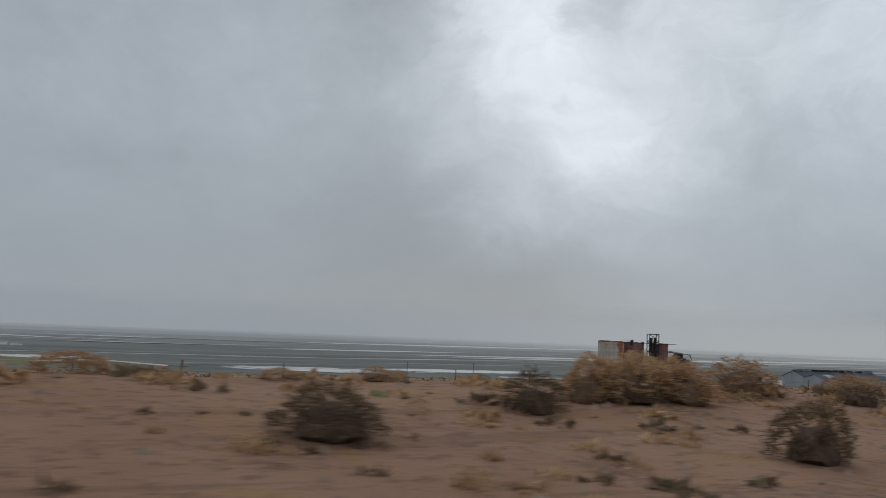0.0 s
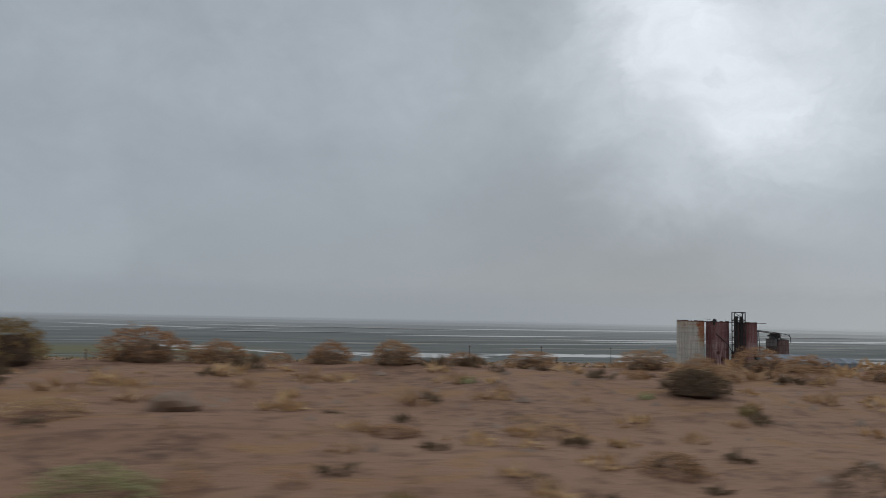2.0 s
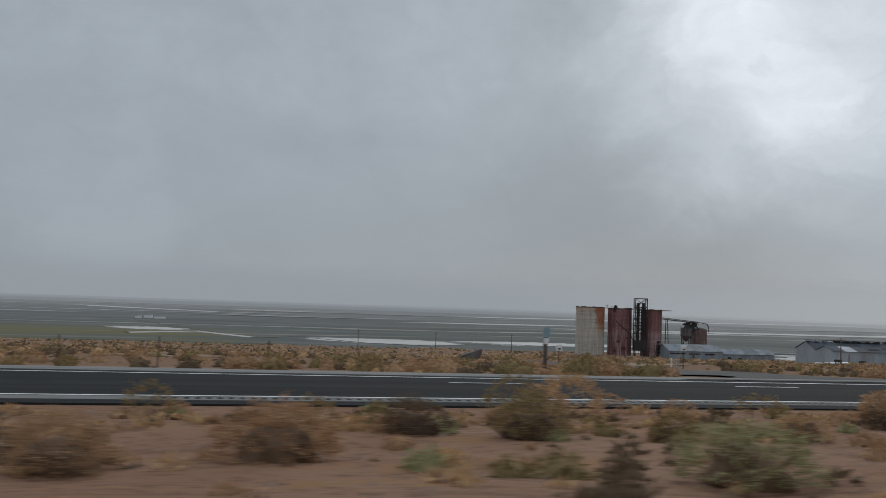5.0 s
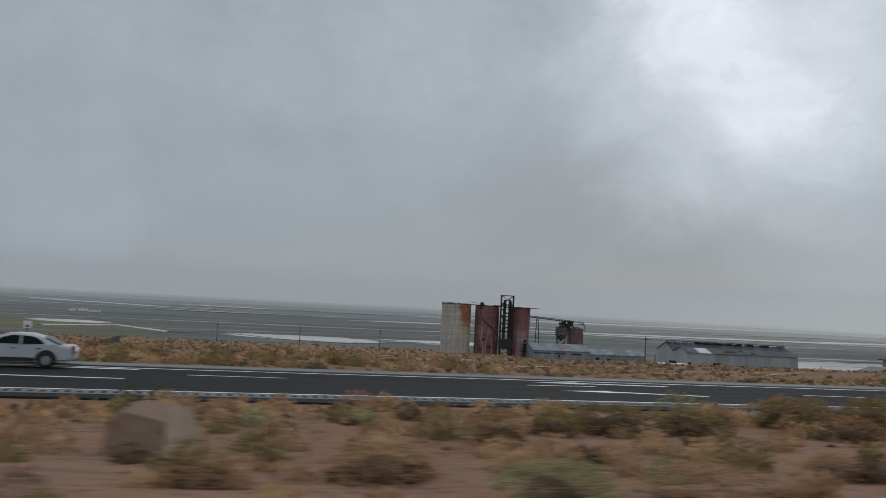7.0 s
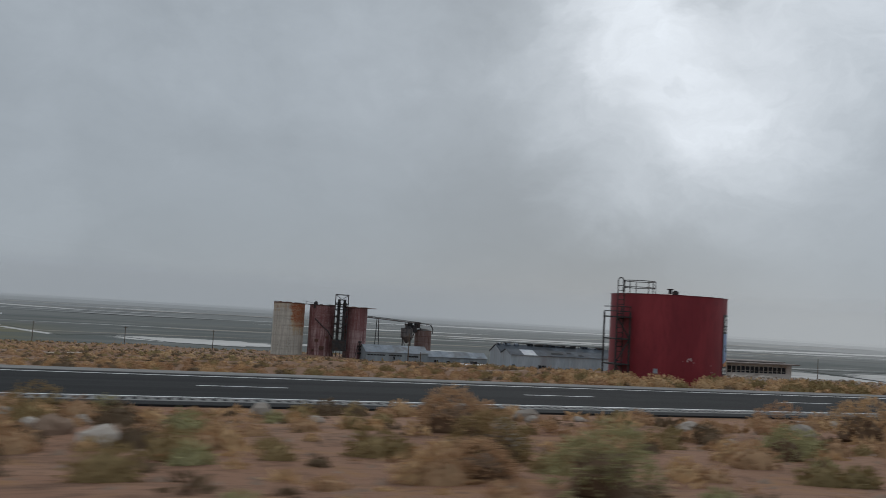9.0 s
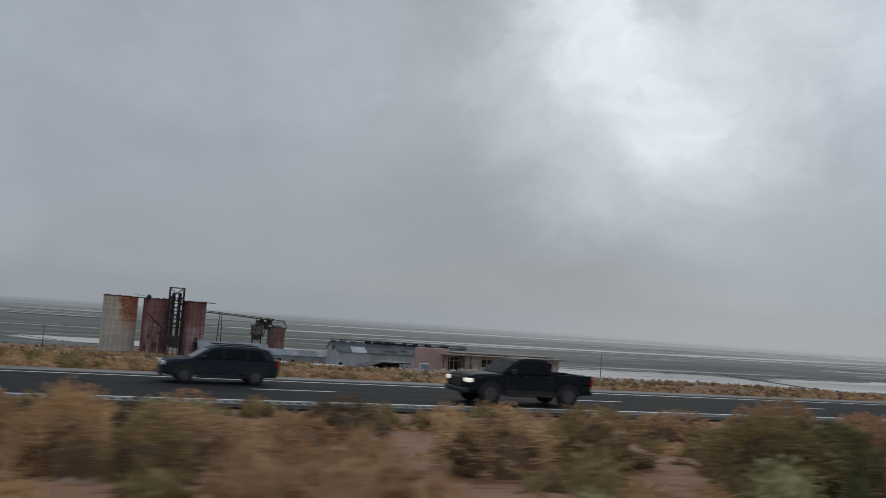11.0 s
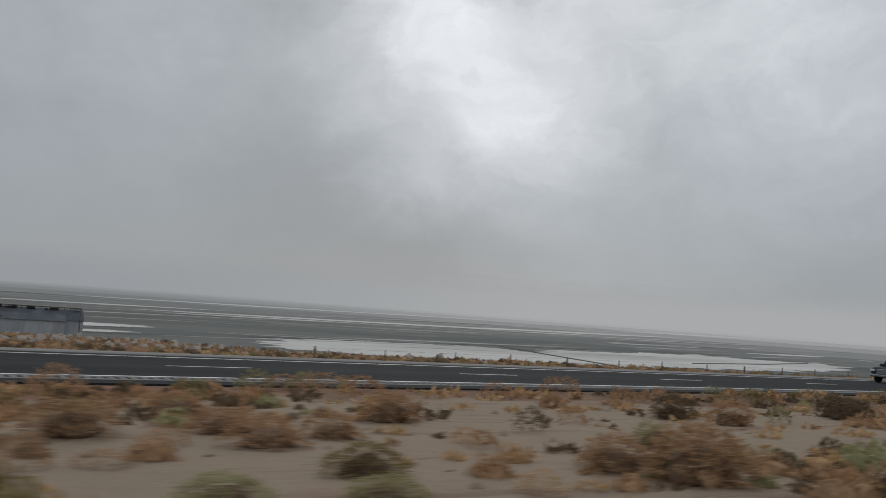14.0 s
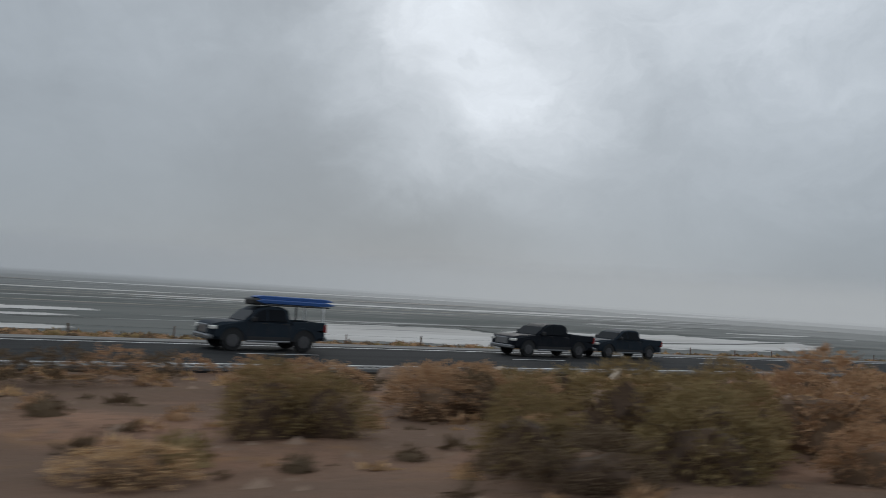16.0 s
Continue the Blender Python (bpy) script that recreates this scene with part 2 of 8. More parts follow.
def leaf_material(name, a, b, c):
    mat, net, bsdf = shader(name, 0.9, 0.0, 0.05)
    r = net.n("ShaderNodeObjectInfo").outputs["Random"]
    geo = net.n("ShaderNodeNewGeometry").outputs["Position"]
    isl = net.n("ShaderNodeNewGeometry").outputs["Random Per Island"]
    col = net.mix(net.rng(net.noise(geo, 0.9, 4, 0.6), 0.35, 0.65), a, b)
    col = net.mix(net.math("MULTIPLY", r, 0.5), col, c)
    col = net.mix(net.math("MULTIPLY", net.rng(net.noise(geo, 7.0, 3, 0.6), 0.48, 0.62), 0.42), col, tuple(v * 0.38 for v in b))
    col = net.mix(net.math("MULTIPLY", isl, 0.3), col, tuple(v * 0.5 for v in a))
    net.put(bsdf.inputs["Base Color"], col)
    thru = net.n("ShaderNodeBsdfTranslucent")
    net.put(thru.inputs["Color"], col)
    both = net.n("ShaderNodeMixShader")
    both.inputs[0].default_value = 0.22
    mat.node_tree.links.new(bsdf.outputs[0], both.inputs[1])
    mat.node_tree.links.new(thru.outputs[0], both.inputs[2])
    mat.node_tree.links.new(both.outputs[0], mat.node_tree.nodes["Material Output"].inputs["Surface"])
    return mat


M_GROUND = ground_material()
M_ROAD = asphalt_material("asphalt", (0.0208, 0.0215, 0.0222), (0.0304, 0.0312, 0.0318))
M_LANE = asphalt_material("old_asphalt", (0.096, 0.092, 0.088), (0.136, 0.132, 0.124))
M_SHOULDER = asphalt_material("pale_shoulder", (0.176, 0.172, 0.164), (0.256, 0.252, 0.24))
M_PAINT = worn("road_paint", (0.82, 0.82, 0.81), (0.72, 0.72, 0.70), 1.2, 0.6, dirt=(0.40, 0.39, 0.37), bump=0.05)
M_SALT = worn("salt_crust", (0.57, 0.555, 0.53), (0.47, 0.452, 0.425), 0.004, 0.9, stretch=(1, 3, 1), dirt=(0.37, 0.355, 0.33), bump=0.0)
M_SALTDIM = worn("damp_salt", (0.40, 0.395, 0.38), (0.26, 0.26, 0.25), 0.006, 0.9, stretch=(1, 2, 1), dirt=(0.20, 0.20, 0.19), bump=0.0)
M_MUD = worn("lake_mud", (0.078, 0.082, 0.074), (0.115, 0.116, 0.105), 0.01, 0.95, bump=0)
M_SILT = worn("lake_silt", (0.24, 0.212, 0.176), (0.296, 0.268, 0.232), 0.008, 0.95, bump=0)
M_SILO = silo_material("silo_concrete", (0.44, 0.41, 0.36), (0.58, 0.545, 0.485), (0.30, 0.085, 0.035), 1.0, -1.7, 1.2)
M_RUST = silo_material("silo_rust", (0.20, 0.092, 0.092), (0.40, 0.285, 0.28), (0.165, 0.05, 0.05), 0.6, -9.0, 0.0)
M_STEEL = worn("dark_steel", (0.028, 0.028, 0.031), (0.055, 0.048, 0.045), 1.5, 0.7, dirt=(0.07, 0.038, 0.028))
M_RUSTSTEEL = worn("rusty_steel", (0.10, 0.052, 0.042), (0.17, 0.085, 0.06), 1.5, 0.85, dirt=(0.06, 0.045, 0.04))
M_TIN = worn("corrugated_tin", (0.33, 0.37, 0.405), (0.43, 0.47, 0.505), 0.35, 0.6, 0.0, stretch=(1, 1, 0.2), dirt=(0.28, 0.28, 0.285))
M_TINROOF = worn("tin_roof", (0.0558, 0.0675, 0.0828), (0.0945, 0.11, 0.131), 0.3, 0.75, 0.0, dirt=(0.054, 0.0522, 0.054), random_by_object=0.6)
M_HOPPER = worn("hopper_steel", (0.10, 0.094, 0.095), (0.185, 0.165, 0.158), 0.8, 0.8, stretch=(1, 1, 0.2), dirt=(0.12, 0.07, 0.055))
M_TANKRUST = worn("tank_rust", (0.15, 0.095, 0.085), (0.27, 0.20, 0.185), 0.8, 0.85, stretch=(1, 1, 0.2), dirt=(0.13, 0.06, 0.045))
M_TINOLD = worn("old_blue_tin", (0.24, 0.28, 0.31), (0.335, 0.375, 0.40), 0.4, 0.65, 0.0, stretch=(1, 1, 0.2), dirt=(0.22, 0.23, 0.235))
M_OLDROOF = worn("dull_blue_roof", (0.20, 0.235, 0.27), (0.30, 0.33, 0.36), 0.35, 0.6, dirt=(0.13, 0.12, 0.115), random_by_object=0.4)
M_SKYLIGHT = worn("pale_sheet", (0.221, 0.255, 0.306), (0.306, 0.34, 0.383), 0.5, 0.45)
M_HOLE = plain("dark_gap", (0.015, 0.016, 0.018), 0.9)
M_PINK = worn("pink_stucco", (0.47, 0.305, 0.30), (0.53, 0.365, 0.355), 0.5, 0.9, dirt=(0.40, 0.27, 0.26))
M_CREAM = worn("cream_stucco", (0.58, 0.53, 0.49), (0.65, 0.60, 0.56), 0.6, 0.9, dirt=(0.36, 0.29, 0.25))
M_FASCIA = worn("grey_fascia", (0.40, 0.36, 0.34), (0.50, 0.46, 0.44), 0.8, 0.7)
M_ROOFFELT = worn("brown_roof_felt", (0.20, 0.165, 0.15), (0.27, 0.23, 0.21), 0.7, 0.9, dirt=(0.14, 0.115, 0.105))
M_REDTANK = worn("red_tank_paint", (0.205, 0.016, 0.025), (0.285, 0.03, 0.039), 0.5, 0.5, 0.0, 0.4, (1, 1, 0.3), (0.165, 0.014, 0.022), 0.06)
M_WOODPOST = worn("weathered_wood", (0.10, 0.075, 0.06), (0.17, 0.13, 0.10), 2.0, 0.9, stretch=(3, 3, 0.3))
M_WHITE = worn("chalky_white_paint", (0.84, 0.85, 0.85), (0.74, 0.75, 0.75), 1.5, 0.6)
M_TEAL = worn("faded_teal", (0.20, 0.33, 0.38), (0.30, 0.42, 0.46), 2.0, 0.6)
M_SIGNBACK = worn("sign_back", (0.11, 0.085, 0.08), (0.15, 0.12, 0.11), 1.5, 0.7, 0.2)
M_STONE = worn("desert_boulder", (0.205, 0.135, 0.0943), (0.279, 0.197, 0.143), 1.1, 0.95, dirt=(0.164, 0.111, 0.082), bump=0.6)
M_SPLIT = worn("split_stone", (0.36, 0.285, 0.21), (0.45, 0.37, 0.29), 1.6, 0.95, dirt=(0.32, 0.232, 0.168), bump=0.5)
M_RUBBLE = worn("pale_rubble", (0.361, 0.312, 0.262), (0.459, 0.41, 0.361), 1.0, 0.95, dirt=(0.287, 0.23, 0.189), bump=0.5, random_by_object=0.5)
M_LEAF_DRY = leaf_material("dry_brush", (0.645, 0.42, 0.225), (0.575, 0.36, 0.19), (0.655, 0.485, 0.295))
M_LEAF_RUST = leaf_material("rusty_brush", (0.535, 0.33, 0.19), (0.465, 0.272, 0.154), (0.56, 0.39, 0.235))
M_LEAF_OLIVE = leaf_material("olive_brush", (0.325, 0.238, 0.116), (0.385, 0.268, 0.134), (0.28, 0.232, 0.116))
M_LEAF_SAGE = leaf_material("sage_brush", (0.405, 0.375, 0.195), (0.455, 0.41, 0.215), (0.365, 0.345, 0.185))
M_LEAF_GREEN = leaf_material("green_brush", (0.15, 0.15, 0.07), (0.215, 0.19, 0.088), (0.13, 0.14, 0.07))
M_LEAF_DARK = leaf_material("dark_brush", (0.182, 0.13, 0.0854), (0.229, 0.158, 0.0986), (0.214, 0.158, 0.103))
M_TWIG = worn("dry_twigs", (0.125, 0.079, 0.049), (0.19, 0.12, 0.074), 6, 0.95)
# stem brown, darkened so that it carries the shade inside the bushes
M_SHADEDSTEM = worn("shaded_brush_stem", (0.075, 0.047, 0.031), (0.125, 0.08, 0.05), 6, 0.95)
M_GLASS = plain("tinted_glass", (0.009, 0.011, 0.014), 0.14, 0.0, 0.08)
M_PANE = plain("window_pane", (0.014, 0.017, 0.023), 0.12, 0.0, 0.3)
M_TYRE = plain("tyre_rubber", (0.018, 0.018, 0.019), 0.85)
M_RIM = plain("alloy_rim", (0.13, 0.13, 0.135), 0.4, 0.6)
M_CHROME = plain("chrome", (0.26, 0.27, 0.28), 0.35, 1.0)
M_LAMP = plain("headlight", (0.85, 0.83, 0.78), 0.15, 0.0, 0.8)
M_LAMPON = plain("lit_headlight", (1.0, 0.93, 0.8), 0.2, 0.0, 0.8, 0.55)
M_TAIL = plain("tail_light", (0.35, 0.02, 0.02), 0.2)
M_BLACKTRIM = plain("black_trim", (0.02, 0.02, 0.021), 0.6)


def car_paint(name, col, metal=0.3):
    mat, net, bsdf = shader(name, 0.5, metal * 0.6, 0.02)
    bsdf.inputs["Coat Weight"].default_value = 0.0
    bsdf.inputs["Coat Roughness"].default_value = 0.08
    co = net.n("ShaderNodeTexCoord").outputs["Object"]
    dust = net.rng(net.noise(co, 2.0, 5, 0.6), 0.45, 0.75)
    sep = net.n("ShaderNodeSeparateXYZ")
    net.put(sep.inputs[0], co)
    net.put(bsdf.inputs["Base Color"], net.mix(net.math("MULTIPLY", dust, 0.05), col, (0.22, 0.19, 0.16)))
    return mat


# ---------------------------------------------------------------- mesh helpers
def mesh_of(name, bm, mat, smooth=False):
    me = bpy.data.meshes.new(name)
    bmesh.ops.recalc_face_normals(bm, faces=bm.faces)
    bm.to_mesh(me)
    bm.free()
    if mat:
        me.materials.append(mat)
    if smooth:
        for p in me.polygons:
            p.use_smooth = True
    return me


def part(name, bm, mat, parent=None, label="", smooth=False):
    ob = new(name, mesh_of(name, bm, mat, smooth))
    if parent:
        ob.parent = parent
    if label:
        tagged(ob, label)
    return ob


def thing(name, m, label, category, group="", kind=""):
    ob = new(name)
    ob.empty_display_size = 0.3
    ob.matrix_world = m
    return tagged(ob, label, category, group, kind)


def box(bm, x0, x1, y0, y1, z0, z1, bevel=0.0, m=None):
    g = bmesh.ops.create_cube(bm, size=1.0)["verts"]
    for v in g:
        v.co = Vector((x0 + (v.co.x + 0.5) * (x1 - x0), y0 + (v.co.y + 0.5) * (y1 - y0), z0 + (v.co.z + 0.5) * (z1 - z0)))
    if bevel:
        edges = list({e for v in g for e in v.link_edges})
        g = [v for v in bmesh.ops.bevel(bm, geom=edges, offset=bevel, segments=1, affect="EDGES")["verts"]]
    if m:
        bmesh.ops.transform(bm, matrix=m, verts=list(g))
    return bm


def cyl(bm, x, y, z0, z1, r0, r1=None, seg=24, caps=True):
    r1 = r0 if r1 is None else r1
    g = bmesh.ops.create_cone(bm, cap_ends=caps, segments=seg, radius1=r0, radius2=r1, depth=z1 - z0)["verts"]
    bmesh.ops.translate(bm, vec=(x, y, (z0 + z1) / 2), verts=g)
    return g


def bar(bm, a, b, r, seg=6):
    a, b = Vector(a), Vector(b)
    d = b - a
    g = bmesh.ops.create_cone(bm, cap_ends=True, segments=seg, radius1=r, radius2=r, depth=d.length)["verts"]
    bmesh.ops.transform(bm, matrix=Matrix.Translation((a + b) / 2) @ d.to_track_quat("Z", "Y").to_matrix().to_4x4(), verts=g)


def prism(bm, pts, y0, y1, cap=True):
    """A closed x-z outline, drawn out from y0 to y1."""
    a = [bm.verts.new((x, y0, z)) for x, z in pts]
    b = [bm.verts.new((x, y1, z)) for x, z in pts]
    n = len(pts)
    for i in range(n):
        bm.faces.new((a[i], a[(i + 1) % n], b[(i + 1) % n], b[i]))
    if cap:
        bm.faces.new(a)
        bm.faces.new(list(reversed(b)))
    return bm


# ---------------------------------------------------------------- the lie of the land
def smooth(v, a, b):
    t = np.clip((np.asarray(v, float) - a) / (b - a), 0, 1)
    return t * t * (3 - 2 * t)


def road_mid(x):
    """Middle line of the far carriageway: y and z at x."""
    u = (np.clip(np.asarray(x, float), -30, 470) - 300) / 100
    rest = np.asarray(x, float) - np.clip(np.asarray(x, float), -30, 470)
    return (29.4526 - 0.7776 * u - 0.3185 * u * u - 0.012 * rest * (rest > 0),
            -4.1755 - 0.3222 * u - 0.1082 * u * u - 0.0667 * u ** 3 - 0.012 * rest * (rest > 0))


def ripple(x, y, size, seed):
    """Smooth random relief, about -1 to 1."""
    out = np.zeros(np.broadcast(x, y).shape)
    rs = np.random.RandomState(seed)
    for _ in range(7):
        a, p, k = rs.uniform(0, 6.28), rs.uniform(0, 6.28), rs.uniform(0.6, 1.7)
        out = out + np.sin((np.cos(a) * x + np.sin(a) * y) * 6.28 * k / size + p)
    return out / 4.0


LAKE = -38.0


def lake_bed(x, y):
    """The dry lake is level near the shore and climbs a little towards the far side."""
    far = np.hypot(np.asarray(x, float) - 180, np.asarray(y, float))
    return LAKE + 0.0078 * np.clip(far - 1900, 0, None)


def land(x, y):
    x, y = np.asarray(x, float), np.asarray(y, float)
    own = -1.42 - 0.00528 * np.clip(x, -200, 700)
    ry, rz = road_mid(x)
    a = 3.4
    t = np.clip((y - a) / (ry - 6.0 - a), 0, 1)
    med = own + (rz - 0.06 - own) * (t ** 1.15) - 0.12 * np.sin(t * 3.1416)
    # the bank of sand that hides the highway at the start
    bank = 1 - smooth(x, 74, 101)
    crest = smooth(y, 3.4, 13.0) * (1 - smooth(y, 16.5, 22.5))
    med = med + bank * crest * ((own + 0.46) - med) + 0.46 * np.exp(-((x - 73) / 5.2) ** 2 - ((y - 14.2) / 2.9) ** 2)
    rough = smooth(y, 3.4, 5.0) * (1 - smooth(y, ry - 8.0, ry - 6.0))
    med = med + rough * (0.09 * ripple(x, y, 9, 1) + 0.05 * ripple(x, y, 3.1, 2))
    d = np.clip(y - (ry + 6.2), 0, None)
    fall = 0.056 * np.minimum(d, 100) + 0.068 * np.clip(d - 100, 0, 112) + 0.028 * np.clip(d - 212, 0, None)
    out = rz - 0.10 - fall - 0.020 * smooth(x, 335, 400) * d + smooth(d, 2, 20) * (0.22 * ripple(x, y, 17, 3) + 0.35 * ripple(x, y, 60, 4))
    out = out - 9.0 * smooth(d, 330, 400)
    z = np.where(y < a, own - 0.03, np.where(y < ry - 6.0, med, np.where(y < ry + 6.2, rz - 0.06, out)))
    return np.maximum(z, lake_bed(x, y))


def spaced(stops):
    """Grid lines: (from, to, step) runs joined."""
    out = []
    for lo, hi, step in stops:
        out += list(np.arange(lo, hi, step))
    return np.array(out + [stops[-1][1]])


def build_ground():
    xs = spaced([(-4600, -600, 400), (-600, -40, 28), (-40, 460, 1.0), (460, 700, 12), (700, 1500, 50), (1500, 4900, 340)])
    ys = spaced([(-1500, -60, 180), (-60, 3.0, 4.5), (3.0, 38, 0.5), (38, 130, 2.5), (130, 760, 9), (760, 1600, 84), (1600, 4900, 150)])
    gx, gy = np.meshgrid(xs, ys)
    gz = land(gx, gy)
    nx, ny = len(xs), len(ys)
    me = bpy.data.meshes.new("ground")
    me.vertices.add(nx * ny)
    me.vertices.foreach_set("co", np.stack([gx, gy, gz], -1).reshape(-1).astype(np.float32))
    i = np.arange(nx * ny).reshape(ny, nx)
    q = np.stack([i[:-1, :-1], i[:-1, 1:], i[1:, 1:], i[1:, :-1]], -1).reshape(-1)
    n = len(q) // 4
    me.loops.add(n * 4)
    me.loops.foreach_set("vertex_index", q.astype(np.int32))
    me.polygons.add(n)
    me.polygons.foreach_set("loop_start", (np.arange(n) * 4).astype(np.int32))
    me.polygons.foreach_set("use_smooth", np.ones(n, bool))
    me.update()
    me.materials.append(M_GROUND)
    return tagged(new("ground", me), "brown desert soil sloping to a grey dry lake bed", "ground", kind="structure")


build_ground()


def ribbon(name, x0, x1, step, off0, off1, lift, mat, label="", category="road", kind="structure", parent=None, own=False, thick=0.0):
    """A strip along the highway, between two distances from its middle line."""
    xs = np.arange(x0, x1 + 0.01, step)
    if own:
        ry, rz = np.zeros(len(xs)), -1.40 - 0.00528 * np.clip(xs, -200, 700)
    else:
        ry, rz = road_mid(xs)
    bm = bmesh.new()
    rows = []
    for x, y, z in zip(xs, ry, rz):
        row = [bm.verts.new((x, y + off0, z + lift)), bm.verts.new((x, y + off1, z + lift))]
        if thick:
            row = [bm.verts.new((x, y + off0, z + lift - thick))] + row + [bm.verts.new((x, y + off1, z + lift - thick))]
        rows.append(row)
    for r, s in zip(rows, rows[1:]):
        for k in range(len(r) - 1):
            bm.faces.new((r[k], s[k], s[k + 1], r[k + 1]))
    ob = part(name, bm, mat, parent)
    if label:
        tagged(ob, label, category, kind=kind)
    return ob


road = ribbon("road", -120, 640, 4, -5.6, 4.5, 0.0, M_ROAD, "dark two-lane asphalt highway carriageway", "road", thick=0.12)
ribbon("pavement", -120, 640, 4, 4.5, 5.9, 0.012, M_SHOULDER, "pale gravelled shoulder along the highway edge", "road shoulder", thick=0.12)
ribbon("pavement", -120, 640, 4, -4.75, -3.92, 0.008, M_SHOULDER, "pale rumble band on the median side of the highway", "road shoulder", thick=0.12)
ribbon("road", -150, 640, 10, -6.5, 3.0, 0.02, M_LANE, "asphalt carriageway that the camera travels on", "road", own=True, thick=0.1)
ribbon("edge_line", -120, 640, 4, 3.62, 3.80, 0.006, M_PAINT, "white edge line painted on the highway", "road marking")
ribbon("edge_line", -120, 640, 4, -3.78, -3.60, 0.006, M_PAINT, "white edge line painted on the median side", "road marking")
DASHES = [183.31 - 12.192 * k for k in range(16, 26)] + [194.3 + 12.192 * k for k in range(7)] + [290.83 + 12.192 * k for k in range(-1, 26)]
for at in DASHES:
    ribbon("lane_dash", at, at + 3.05, 3.05, -0.07, 0.07, 0.008, M_PAINT, "white dashed lane line", "road marking")


def haze_glow_material(density, top):
    mat = bpy.data.materials.new("emissive_haze")
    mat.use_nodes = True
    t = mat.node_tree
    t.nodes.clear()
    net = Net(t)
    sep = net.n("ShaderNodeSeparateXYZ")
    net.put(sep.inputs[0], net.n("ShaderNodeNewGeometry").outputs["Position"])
    # the haze is painted as emission, paler towards +x
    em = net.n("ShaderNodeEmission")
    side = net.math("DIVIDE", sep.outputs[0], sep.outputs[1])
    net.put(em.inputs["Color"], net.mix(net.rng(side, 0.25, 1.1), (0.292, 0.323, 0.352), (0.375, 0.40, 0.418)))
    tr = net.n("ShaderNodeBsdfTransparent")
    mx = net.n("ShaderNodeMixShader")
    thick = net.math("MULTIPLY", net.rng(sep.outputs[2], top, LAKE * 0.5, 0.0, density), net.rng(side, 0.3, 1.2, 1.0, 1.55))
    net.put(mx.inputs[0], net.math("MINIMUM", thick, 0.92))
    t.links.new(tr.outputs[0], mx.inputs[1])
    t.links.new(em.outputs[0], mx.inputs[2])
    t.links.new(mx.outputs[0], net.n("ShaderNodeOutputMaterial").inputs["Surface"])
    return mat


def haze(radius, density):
    """A glowing see-through sheet that imitates distant haze over the lake bed."""
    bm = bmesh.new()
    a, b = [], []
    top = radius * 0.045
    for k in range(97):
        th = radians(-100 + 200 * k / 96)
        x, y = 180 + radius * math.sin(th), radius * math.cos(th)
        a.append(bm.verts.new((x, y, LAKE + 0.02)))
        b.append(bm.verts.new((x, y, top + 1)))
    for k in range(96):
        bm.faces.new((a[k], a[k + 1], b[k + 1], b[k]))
    ob = part("backdrop", bm, haze_glow_material(density, top))
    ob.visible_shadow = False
    tagged(ob, "glowing see-through sheet imitating grey haze over the dry lake", "backdrop", kind="structure")


# nested glowing sheets build up the painted haze with distance
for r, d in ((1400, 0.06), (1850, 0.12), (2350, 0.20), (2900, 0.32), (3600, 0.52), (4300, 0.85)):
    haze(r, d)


def ragged_lens(bm, x, y, a, b, turn, lift, seed, rag=0.25, n=160):
    """A flat patch with a frayed outline, longer streaks along its ends."""
    vs = []
    tz = radians(turn)
    for k in range(n):
        th = 2 * math.pi * k / n
        p = Vector((math.cos(th) * 1.3, math.sin(th) * 1.3, seed * 7.3))
        r = 1 + rag * (noise.noise(p) + 0.7 * noise.noise(p * 3.1) + 0.55 * noise.noise(p * 8.0) + 0.4 * noise.noise(p * 19.0))
        u, v = a * r * math.cos(th), b * r * math.sin(th)
        px, py = x + u * math.cos(tz) - v * math.sin(tz), y + u * math.sin(tz) + v * math.cos(tz)
        vs.append(bm.verts.new((px, py, float(lake_bed(px, py)) + (lift * 0.08 + 0.03 if math.hypot(x - 180, y) + a < 1950 else lift))))
    bm.faces.new(vs)


def salt_flat(x, y, a, b, turn, seed, rag=0.3):
    """An irregular crust of salt on the lake bed."""
    bm = bmesh.new()
    ragged_lens(bm, x, y, a, b, turn, 0.25 + 0.02 * seed, seed, rag)
    tagged(part("salt_flat", bm, M_SALT), "white salt crust on the dry lake bed", "salt flat", kind="structure")


for k, (x, y, a, b, turn) in enumerate(((277, 802, 80, 44, -24), (452, 815, 92, 42, 2), (46, 1000, 46, 30, -38), (752, 596, 190, 112, -8), (1085, 612, 235, 122, 6), (475, 705, 38, 16, 0),
                                        (440, 560, 38, 20, 4), (-40, 2200, 210, 34, -40), (275, 2360, 150, 30, -14), (700, 1640, 270, 40, 12), (1180, 1440, 420, 50, 4), (900, 1330, 170, 20, 6),
                                        (1750, 1500, 320, 50, 3), (1530, 1370, 150, 16, 4), (2700, 1850, 420, 60, 2), (1400, 2300, 700, 60, 3), (1650, 870, 120, 22, 4), (1500, 1010, 160, 16, 2))):
    salt_flat(x, y, a, b, turn, k)

